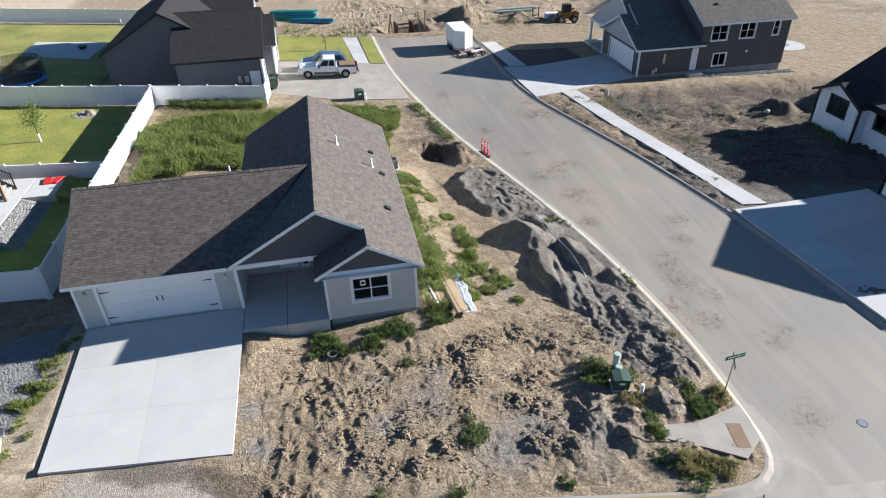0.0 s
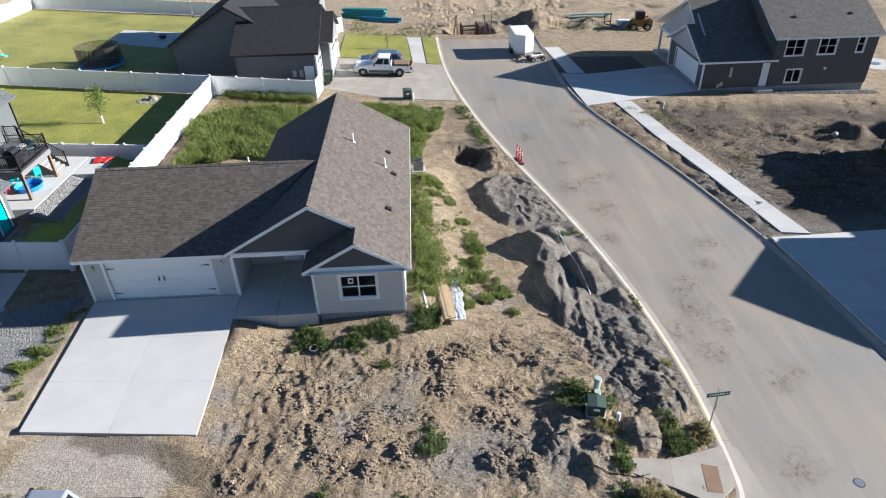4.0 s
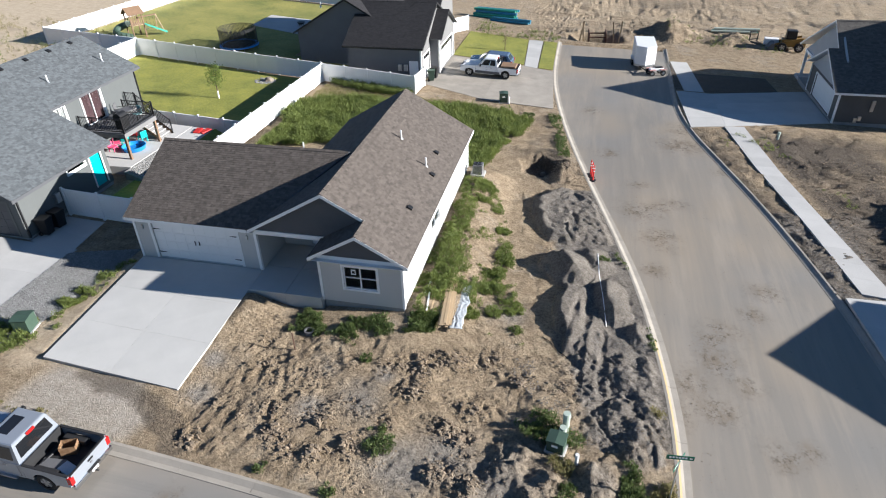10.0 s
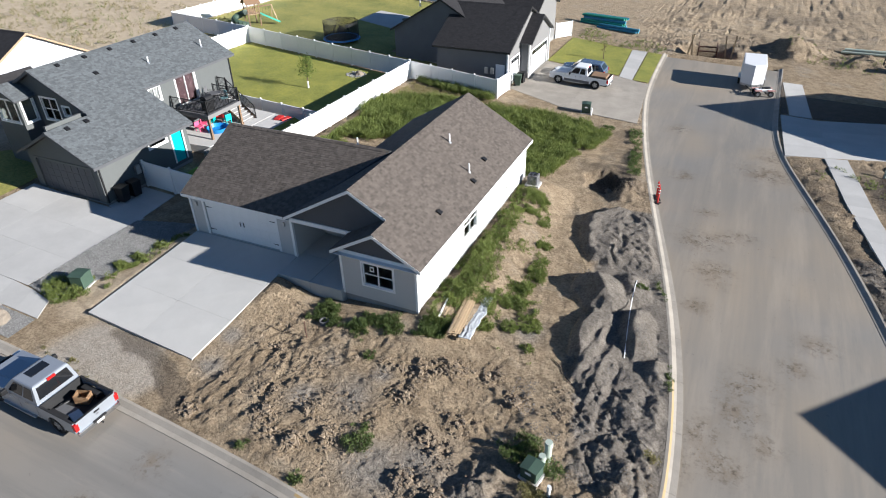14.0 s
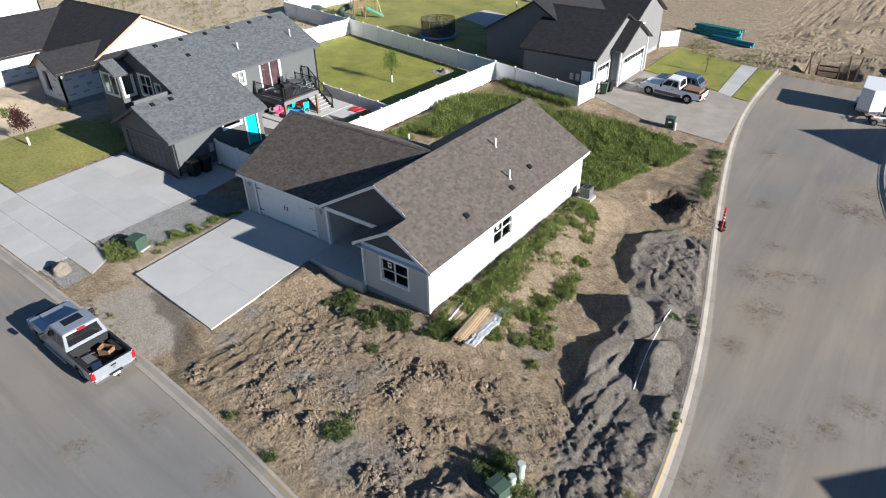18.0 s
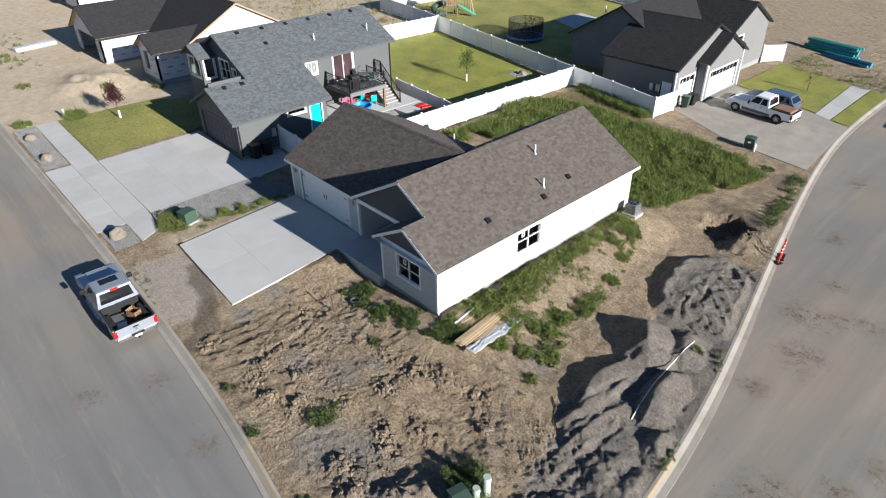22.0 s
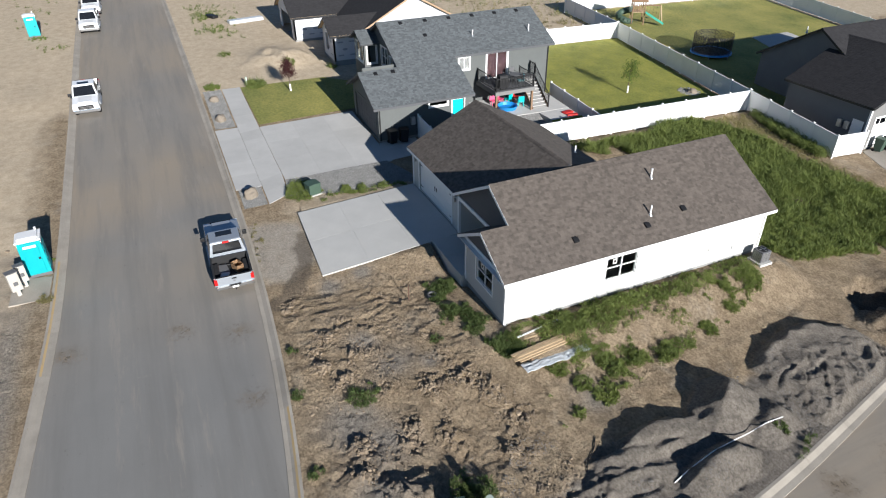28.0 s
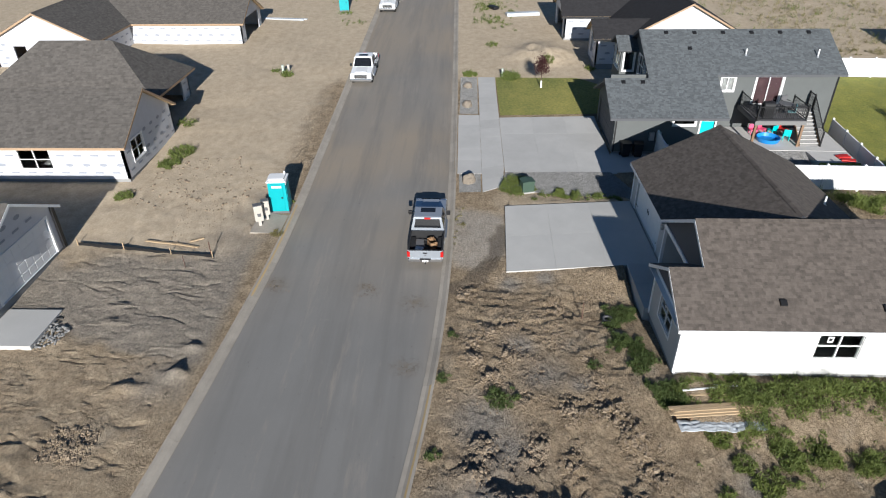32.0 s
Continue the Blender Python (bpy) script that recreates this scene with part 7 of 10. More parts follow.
prism(bm, [(-19.29 + 0.75 * (x + 21.19), 38.5, g(x, 38.5) + z) for x, z in bank], (0, 2.8, g(-19, 41.3) - g(-19, 38.5)))
tagged(part("soil_bank", bm, LAWN, None), "grassy bank at the end of the concrete pad", "lawn", kind="structure")
rock_bed([[(-21.1, 33.0), (-19.7, 33.0), (-19.7, 38.2), (-21.1, 38.2)]], 160, "grey river rock on the bank beside the patio", (0.03, 0.07), lambda x, y: 0.56 - 0.32 * (x + 21.19) + 0.02)
rock_bed([[(-21.8 + 1.05 * math.cos(k * 0.785), 54.9 + 1.05 * math.sin(k * 0.785)) for k in range(8)]], 60, "round bed of river rock in the lawn")
rock_bed([[(36.2, 56.6), (46.6, 56.6), (46.6, 57.6), (36.2, 57.6)]], 60, "white gravel along the foundation")


# weeds and grass
def leaf_mesh(name, quads, material):
    """One mesh from an array of leaves, four corners each."""
    n = len(quads)
    me = bpy.data.meshes.new(name)
    me.vertices.add(4 * n)
    me.vertices.foreach_set("co", quads.reshape(-1).astype(np.float32))
    me.loops.add(4 * n)
    me.loops.foreach_set("vertex_index", np.arange(4 * n))
    me.polygons.add(n)
    me.polygons.foreach_set("loop_start", np.arange(0, 4 * n, 4))
    me.update(calc_edges=True)
    return link(name, me, material)


def ground_heights(P):
    i = np.clip(np.searchsorted(GX, P[:, 0]) - 1, 0, len(GX) - 2)
    j = np.clip(np.searchsorted(GY, P[:, 1]) - 1, 0, len(GY) - 2)
    fx, fy = (P[:, 0] - GX[i]) / (GX[i + 1] - GX[i]), (P[:, 1] - GY[j]) / (GY[j + 1] - GY[j])
    return (GZ[i, j] * (1 - fx) + GZ[i + 1, j] * fx) * (1 - fy) + (GZ[i, j + 1] * (1 - fx) + GZ[i + 1, j + 1] * fx) * fy


def leaves(P, H, R, n, length, width, rise, rs):
    """Bushy plants: n leaves each, spread through a dome; rise: how far the leaves point upwards."""
    k = len(P) * n
    base = np.repeat(np.column_stack([P, ground_heights(P) - 0.02]), n, axis=0)
    h, r = np.repeat(H, n), np.repeat(R, n)
    a, q = rs.rand(k) * 2 * np.pi, np.sqrt(rs.rand(k))
    out = np.stack([np.cos(a), np.sin(a), np.zeros(k)], 1)
    c = base + out * (q * r)[:, None]
    c[:, 2] += h * (1 - 0.6 * q ** 2) * rs.uniform(0.12, 1.0, k) ** 0.7
    b = a + rs.normal(0, 0.9, k)
    t = np.clip(rs.normal(rise, 0.35, k), -0.5, 1.5)
    d = np.stack([np.cos(b) * np.cos(t), np.sin(b) * np.cos(t), np.sin(t)], 1)
    side = np.cross(d, rs.normal(0, 0.5, (k, 3)) + [0, 0, 1.0])
    side /= np.maximum(np.linalg.norm(side, axis=1), 1e-6)[:, None]
    L = (length * rs.uniform(0.6, 1.4, k))[:, None]
    w = (width * rs.uniform(0.6, 1.4, k))[:, None]
    return np.stack([c, c + d * L * 0.45 + side * w, c + d * L, c + d * L * 0.45 - side * w], 1)


def thick(P, scale, seed, cut, rs, soft=0.35):
    """Keeps places where growth is dense."""
    d = fbm(P[:, 0], P[:, 1], scale, 3, seed)
    keep = rs.rand(len(P)) < np.clip((d - cut) / soft, 0, 1)
    return P[keep], d[keep]


def meadow():
    """The tall weeds behind the house, a drier mown-looking lane and rank growth under the fence."""
    rs = np.random.RandomState(44)
    poly = [(-16.0, 36.5), (-14.5, 38.2), (-11.5, 42.5), (-8.5, 42.0), (-7.0, 40.2), (1.0, 40.4), (2.0, 41.8), (2.4, 45.6), (3.6, 49.0), (4.2, 52.0), (2.2, 53.4), (-2.0, 53.8), (-7.2, 52.8), (-12.5, 52.4), (-16.0, 50.0)]
    rank = [(-15.6, 55.8), (-15.2, 57.0), (-7.4, 55.6), (-7.2, 54.4), (-11.0, 54.6)]
    P = scatter(poly, 24000)
    P = P[~((P[:, 0] < -15.3) & (P[:, 1] > 37) & (P[:, 1] < 46)) & (np.hypot((P[:, 0] + 13.2) / 1.4, (P[:, 1] - 40.6) / 0.7) > 1)]
    P, d = thick(P, 4.0, 101, -1.1, rs, 0.5)
    tall = 0.46 + 0.20 * d + 0.26 * fbm(P[:, 0], P[:, 1], 0.9, 2, 104) + 0.09 * rs.randn(len(P))
    H = np.clip(tall, 0.16, 0.95)
    q = [leaves(P, H, 0.12 + 0.1 * H, 17, 0.23, 0.019, 0.95, rs), leaves(P[::2], H[::2] * 1.15, 0.12 + 0 * H[::2], 9, 0.26, 0.009, 1.25, rs)]
    R = scatter(rank, 1500)
    q.append(leaves(R, np.full(len(R), 0.75) * rs.uniform(0.6, 1.15, len(R)), np.full(len(R), 0.18), 34, 0.15, 0.014, 0.9, rs))
    tagged(leaf_mesh("tall_weeds", np.concatenate(q), LEAF), "tall green weeds behind the house", "weeds", kind="stuff")
    D = np.concatenate([scatter([(-16.0, 50.0), (-12.5, 52.4), (-7.2, 52.8), (-2.0, 53.8), (-2.0, 55.0), (-7.0, 54.4), (-11.0, 54.4), (-15.8, 55.6)], 2600), P[::9]])
    tagged(leaf_mesh("dry_grass", leaves(D, rs.uniform(0.12, 0.3, len(D)), np.full(len(D), 0.14), 14, 0.15, 0.009, 1.0, rs), LEAFDRY), "dry grass among the tall weeds", "weeds", kind="stuff")


meadow()


def weed_patch(name, places, label, mat_, seed, grain=1.1):
    """places: (polygon, count, height, leafiness, bareness)."""
    rnd, rs = random.Random(seed), np.random.RandomState(seed)
    out = []
    for poly, n, h, lush, cut in places:
        P = scatter(poly, int(n * 1.3), rnd)
        if len(P):
            P, d = thick(P, grain, seed + 7, cut, rs)
        if not len(P):
            continue
        H = np.clip(h * (0.55 + 0.45 * d) * rs.uniform(0.4, 1.35, len(P)), 0.05, 1.2)
        far = np.hypot(P[:, 0].mean(), P[:, 1].mean() - 24) > 34
        k = 1.7 if far else 1.0
        out.append(leaves(P, H, 0.06 + 0.2 * H, int(lush * (1.6 if far else 2.6)), (0.075 if far else 0.10) * k, (0.012 if far else 0.017) * k, 0.8, rs))
        out.append(leaves(P[::2], H[::2] * 1.2, 0.06 + 0.1 * H[::2], 7, 0.16 * k, 0.007 * k, 1.2, rs))
    tagged(leaf_mesh(name, np.concatenate(out), mat_), label, "weeds", kind="stuff")


def disc(x, y, r):
    return [(x + r * math.cos(k * math.pi / 4), y + r * math.sin(k * math.pi / 4)) for k in range(8)]


weed_patch("side_weeds", [([(1.75, 25.6), (2.9, 24.8), (4.1, 24.9), (3.9, 27.2), (2.8, 28.4), (2.6, 30.5), (2.6, 34.0), (2.1, 35.2), (1.75, 33.0), (1.55, 29.0)], 900, 0.66, 14, -0.65), ([(1.4, 22.9), (2.8, 23.0), (2.6, 26.2), (1.8, 28.0)], 330, 0.36, 12, -0.25), (disc(4.0, 24.1, 0.45), 40, 0.4, 12, -2),
                          (disc(2.6, 37.0, 0.5), 60, 0.45, 12, -1), ([(2.3, 34.6), (3.4, 34.0), (3.6, 36.8), (2.6, 37.8), (2.1, 36.4)], 330, 0.42, 12, -0.35), (disc(4.45, 32.6, 0.5), 60, 0.6, 12, -1), (disc(3.75, 34.6, 0.4), 35, 0.5, 11, -1), ([(4.6, 28.2), (5.6, 28.4), (5.4, 30.8), (4.8, 31.4), (4.5, 30)], 260, 0.62, 12, -0.5),
                          ([(4.1, 26.0), (5.4, 26.2), (5.2, 28.2), (4.3, 28.2)], 190, 0.42, 11, -0.2), (disc(6.1, 25.4, 0.5), 45, 0.45, 12, -1), (disc(5.1, 24.8, 0.42), 42, 0.5, 12, -1), (disc(6.4, 23.9, 0.3), 16, 0.25, 9, -1), ([(5.0, 22.8), (6.9, 22.8), (7.0, 26), (5.6, 26.4)], 120, 0.2, 9, 0.25)], "green weeds in rows along the side wall", LEAF, 5, 0.7)
weed_patch("low_weeds", [([(1.1, 23.6), (1.8, 24.5), (1.7, 33), (2.2, 38), (1.2, 38)], 800, 0.18, 6, -0.3), ([(2.6, 28.5), (4.4, 28.0), (4.6, 33.5), (3.4, 37), (2.4, 33)], 520, 0.2, 6, -0.05), ([(3.8, 24.4), (6.2, 24.4), (5.8, 28.5), (4.0, 28.5)], 400, 0.22, 6, 0.0)], "low green weeds between the rows", LEAF, 15, 0.6)
weed_patch("front_weeds", [([(-4.2, 21.0), (-2.6, 20.9), (-1.0, 21.2), (-1.2, 22.3), (-4.0, 22.6)], 560, 0.30, 12, -0.35), ([(-1.4, 21.0), (1.0, 21.4), (2.2, 22.4), (1.4, 22.9), (-1.2, 22.6)], 420, 0.2, 10, 0.0), ([(-2.0, 19.8), (0.6, 20.2), (0.8, 21.2), (-1.6, 20.9)], 130, 0.2, 10, 0.2), ([(1.2, 21.8), (2.6, 22.3), (2.6, 23.2), (1.4, 23)], 260, 0.34, 12, -0.5)], "green weeds in front of the house", LEAFDARK, 6)
weed_patch("lot_weeds", [(disc(2.0, 15.75, 0.7), 110, 0.3, 9, 0.0), (disc(0.2, 19.9, 0.3), 18, 0.25, 10, -2), (disc(8.0, 18.0, 0.9), 130, 0.45, 13, -0.8), (disc(9.3, 17.6, 0.55), 60, 0.35, 10, -1), ([(11.2, 14.9), (12.2, 15.0), (11.8, 17.0), (11.3, 17.0)], 200, 0.35, 10, -0.6), (disc(9.2, 14.4, 0.4), 60, 0.35, 9, -2), (disc(8.9, 13.2, 0.5), 60, 0.3, 9, -1),
                         (disc(9.3, 15.2, 0.35), 25, 0.25, 8, -2), (disc(4.9, 12.9, 0.3), 20, 0.2, 9, -2), (disc(-1.9, 13.6, 0.25), 16, 0.2, 9, -2), (disc(0.9, 13.2, 0.3), 18, 0.22, 9, -2), (disc(9.6, 12.3, 0.7), 50, 0.25, 8, -0.6),
                         ([(11.9, 28.6), (12.2, 28.6), (11.0, 33.6), (10.6, 33.6)], 60, 0.22, 9, -0.2), (disc(10.4, 30.9, 0.3), 16, 0.2, 9, -2), ([(12.6, 23.5), (13.0, 23.5), (12.5, 27), (12.2, 27)], 40, 0.2, 8, 0),
                         ([(6.9, 45.5), (7.9, 45.0), (6.4, 54.5), (5.2, 55)], 420, 0.4, 12, -0.4), (disc(3.7, 53.8, 0.5), 30, 0.25, 9, -1)], "scattered green weeds on the lot", LEAFDARK, 7)
weed_patch("gravel_weeds", [([(-17.6, 16.9), (-16.0, 16.4), (-14.9, 17.4), (-15.2, 19.2), (-16.4, 18.6), (-17.4, 18.0)], 330, 0.62, 14, -0.2), (disc(-15.5, 20.8, 0.8), 190, 0.5, 12, -0.8), ([(-15.4, 18.4), (-14.6, 18.4), (-14.2, 24), (-15.0, 24)], 160, 0.25, 9, 0.1), (disc(-15.2, 22.8, 0.5), 26, 0.25, 9, -1), (disc(-36.6, 18.3, 0.9), 150, 0.6, 14, -1), (disc(-37.3, 14.6, 0.7), 90, 0.4, 10, -1),
                            (disc(-40.5, 22.2, 0.6), 40, 0.4, 10, -1), (disc(-39.0, 26.0, 0.5), 30, 0.4, 10, -1)], "green weeds beside the gravel bed", LEAF, 8)
weed_patch("far_weeds", [(disc(-14.6, -8.0, 0.6), 50, 0.45, 12, -1), (disc(-19.2, -6.8, 0.8), 90, 0.5, 12, -1), (disc(-21.0, -6.6, 1.0), 110, 0.55, 12, -1), (disc(-26, -8, 0.8), 45, 0.35, 9, -1), (disc(-37, -2.5, 0.6), 60, 0.55, 12, -1), (disc(-37.8, -3.8, 0.4), 20, 0.3, 9, -1),
                         (disc(-54, 1.2, 1.6), 70, 0.35, 9, -0.3), (disc(-58, -0.2, 0.9), 30, 0.35, 9, -1), (disc(-55, 18, 1.4), 60, 0.4, 9, -0.4), (disc(-61, 17, 1.6), 70, 0.45, 9, -0.4), (disc(-46, 17.0, 0.7), 30, 0.35, 9, -1), (disc(-14.2, 3.0, 0.25), 22, 0.7, 9, -2),
                         ([(20.6, 53), (22, 53), (25, 50), (24, 48)], 90, 0.35, 9, -0.1), ([(24.4, 46), (25.6, 46), (26.5, 41), (25, 41)], 60, 0.3, 9, 0.1), ([(17.4, 53), (19.8, 53), (21.5, 42), (20.6, 42)], 60, 0.2, 7, 0.25),
                         ([(16, 82), (32, 80), (34, 86), (18, 88)], 300, 0.55, 9, 0.0), ([(-6, 80), (4, 78.5), (5, 82), (-6, 86)], 420, 0.6, 10, -0.3), ([(37.3, 38.5), (37.9, 38.5), (37.9, 43), (37.3, 43)], 60, 0.3, 9, -1), ([(-78, 42), (-47, 42), (-47, 60), (-78, 66)], 900, 0.9, 12, 0.05), ([(-100, -4), (-60, -4), (-60, 1.5), (-100, 1.5)], 200, 0.5, 10, 0.1), ([(-66, 15), (-52, 15), (-50, 20), (-66, 21)], 220, 0.5, 11, 0.0)], "weeds on the far plots", LEAF, 9)
weed_patch("dry_weeds", [([(9.6, 13.6), (11.6, 12.5), (11.0, 11.9), (9.0, 12.5)], 420, 0.32, 8, -0.8), ([(12.2, 15.3), (13.1, 15.5), (13.1, 16.4), (12.4, 16.2)], 110, 0.3, 8, -0.8), (disc(9.0, 16.2, 0.45), 50, 0.4, 8, -2), (disc(12.7, 19.8, 0.3), 16, 0.3, 7, -2), ([(-70, 45), (-50, 48), (-39, 60), (-50, 70), (-75, 66)], 1500, 0.7, 9, -0.3), (disc(-10.6, 3.0, 0.4), 26, 0.15, 6, -1),
                         ([(-45, 40), (-38.4, 40), (-38.4, 57), (-46, 57)], 520, 0.6, 10, -0.5), ([(-9.6, 13.5), (-14, 13.6), (-14.5, 14.4), (-12, 14.2)], 30, 0.12, 6, -1), ([(-110, 40), (-70, 40), (-60, 110), (-110, 110)], 1500, 0.7, 9, -0.1)], "dry straw-coloured weeds", LEAFDRY, 10)


# clods and stones on the lot
def chunk(verts, faces, x, y, z, r, rnd):
    """An angular lump, half sunk."""
    o = len(verts)
    a0 = rnd.random() * 6.28
    e = rnd.uniform(0.6, 1.0)
    for h, s in ((-0.4, 1.0), (rnd.uniform(0.15, 0.5), rnd.uniform(0.4, 0.85))):
        tx, ty = rnd.uniform(-0.25, 0.25) * r, rnd.uniform(-0.25, 0.25) * r
        for i in range(4):
            t = a0 + math.pi * i / 2 + rnd.uniform(-0.4, 0.4)
            q = r * s * rnd.uniform(0.75, 1.2)
            verts.append((x + q * math.cos(t) + (tx if h > 0 else 0), y + q * e * math.sin(t) + (ty if h > 0 else 0), z + r * h * rnd.uniform(0.7, 1.2)))
    for i in range(4):
        j = (i + 1) % 4
        faces.append((o + i, o + j, o + 4 + j, o + 4 + i))
    faces.append((o + 4, o + 5, o + 6, o + 7))


def clods():
    rnd = random.Random(12)
    v, f = [], []
    poly = [(-6.5, 13.8), (3, 13.2), (9, 12.4), (12.6, 14.0), (12.9, 19), (11.5, 22), (6, 22.3), (1.5, 21.3), (-5.8, 21.8), (-6.8, 16)]
    P = scatter(poly, 150000, rnd)
    d = fbm(P[:, 0], P[:, 1], 1.7, 4, 121)
    gap = wheel_ruts(P[:, 0], P[:, 1], TRACKS, 0.19)[1]
    loose = spots(P[:, 0], P[:, 1], TORN, 5)
    for (x, y), q, tr, tn in zip(P, d, gap, loose):
        line = 0.5 * tn ** 1.5
        if rnd.random() > (0.03 + 0.22 * max(q - 0.1, 0) ** 1.4 + 0.7 * line) * (1 - 0.8 * tr):
            continue
        r = 0.015 + 0.12 * rnd.random() ** 4 * (0.3 + 0.5 * max(q, 0) + 1.5 * line)
        chunk(v, f, x, y, gtop(x, y) + r * 0.15, r, rnd)
    for poly, n, hi in (([(6.5, 40.5), (8.8, 40.5), (8.6, 45), (6.5, 45)], 900, 0.09), ([(14, 82), (34, 80), (34, 92), (12, 92)], 900, 0.14), ([(-16, -4.5), (-9, -3), (-9, 0.5), (-14, 0)], 300, 0.07), ([(-20.5, -7), (-14, -8), (-12.5, -1), (-16, 1), (-20.5, -2)], 420, 0.16), ([(3.8, -2.6), (5.6, -2.6), (5.6, -0.6), (3.8, -0.6)], 420, 0.13), ([(25, 34), (36, 35), (37, 49), (22, 49)], 3000, 0.11), (PLANTED, 2600, 0.07), ([(3.6, 51.2), (5.8, 51.2), (5.2, 53.3), (3.4, 53.3)], 160, 0.09)):
        for x, y in scatter(poly, n, rnd):
            r = 0.03 + (hi - 0.03) * rnd.random() ** 2
            chunk(v, f, x, y, gtop(x, y) + r * 0.15, r, rnd)
    tagged(pydata("earth_clods", v, f, CLOD), "loose clods of brown earth", "soil", kind="stuff")
    v, f = [], []
    P = scatter([(6.5, 18), (12.7, 17), (12.4, 28), (10.4, 39), (7, 39)], 22000, rnd)
    d = fbm(P[:, 0], P[:, 1], 1.2, 3, 122)
    for (x, y), q in zip(P, d):
        if q < 0.15 or (24.5 < y < 31 and x < 10.6):
            continue
        r = 0.015 + 0.04 * rnd.random() ** 3
        chunk(v, f, x, y, gtop(x, y) + r * 0.15, r, rnd)
    GREYC = mat("grey_sand_lump", (0.19, 0.176, 0.16), 0.95, 0.25, 2, 25, 0.5, 0.03, island=0.5)
    tagged(pydata("sand_lumps", v, f, GREYC), "grey lumps on the sand heaps", "sand", kind="stuff")


clods()


def boulder(x, y, r, m=BOULDER, label="tan boulder on the gravel", sq=0.75, seed=1, z=None):
    bm = bmesh.new()
    bmesh.ops.create_icosphere(bm, subdivisions=3, radius=r)
    for q in bm.verts:
        n = noise.noise(q.co * (1.6 / r) + Vector((seed * 3.1, 0, 0)))
        q.co *= 1 + 0.28 * n
        q.co.z = max(q.co.z * sq, -r * 0.45)
    ob = part("boulder", bm, m, None)
    ob.location = (x, y, (gtop(x, y) if z is None else z) + r * 0.3)
    ob.rotation_euler = (0, 0, seed)
    return tagged(ob, label, "boulder", "boulders")


boulder(-17.1, 14.4, 0.48, seed=1, sq=0.95)
boulder(-29.9, 14.35, 0.42, seed=2, sq=0.95)
boulder(-34.2, 14.4, 0.4, seed=3, sq=0.95)
boulder(-21.5, 55.0, 0.42, label="tan boulder at the rock bed", seed=4)
boulder(5.9, 43.9, 0.22, label="pale stone in the dug hole", seed=6)
boulder(35.4, 45.4, 0.27, CONC_OLD, "pale stone lying on the bare plot", seed=7)


# trees
def tree(x, y, h, crown, leaf, label, seed, leaves=900, guard=False, lean=0.0):
    rnd = random.Random(seed)
    t = thing("tree", pose(x, y, gtop(x, y)), label, "tree")
    bm = bmesh.new()
    tube(bm, (0, 0, -0.1), (lean * 0.4, 0, h * 0.45), 0.05, 0.035, 8)
    tube(bm, (lean * 0.4, 0, h * 0.45), (lean, 0, h * 0.95), 0.035, 0.008, 8)
    for k in range(12):
        a, z = rnd.random() * 6.28, h * rnd.uniform(0.38, 0.8)
        L = crown * rnd.uniform(0.5, 0.9)
        tube(bm, (lean * z / h, 0, z), (lean * z / h + L * math.cos(a), L * math.sin(a), z + L * 0.8), 0.014, 0.004, 5)
    part("trunk", bm, BARK, t)
    if guard:
        tubepart("trunk_guard", (0, 0, 0), (lean * 0.1, 0, h * 0.24), 0.075, TRIM, t, "white plastic trunk guard")
    v, f = [], []
    blobs = [(rnd.gauss(0, crown * 0.42), rnd.gauss(0, crown * 0.42), h * rnd.uniform(0.42, 1.0)) for _ in range(26)]
    for _ in range(leaves):
        bx, by, bz = rnd.choice(blobs)
        s = crown * 0.22
        shrink = 1.15 - 0.55 * max(0, (bz / h - 0.5) * 2)
        p = Vector((lean + bx * shrink + rnd.gauss(0, s), by * shrink + rnd.gauss(0, s), bz + rnd.gauss(0, s)))
        d = Vector((rnd.gauss(0, 1), rnd.gauss(0, 1), rnd.gauss(0, 1))).normalized()
        e = d.orthogonal().normalized()
        L = rnd.uniform(0.05, 0.1)
        o = len(v)
        v += [tuple(p), tuple(p + d * L + e * L * 0.4), tuple(p + d * L * 2), tuple(p + d * L - e * L * 0.4)]
        f.append((o, o + 1, o + 2, o + 3))
    c = pydata("crown", v, f, leaf, t)
    return t


tree(-23.5, 49.2, 2.9, 0.85, TREELEAF, "young leafy tree with white guard on the lawn", 21, 1000, True)
tree(-34.2, 20.9, 2.7, 0.75, PLUMLEAF, "young purple-leaved plum tree with white guard", 22, 1500, True, -0.25)
tree(-27.9, 25.9, 1.5, 0.25, LEAF, "small staked shrub by the garage corner", 23, 250)
tree(-1.2, 73.5, 1.8, 0.3, LEAFDRY, "bare young sapling on the lawn", 24, 120)


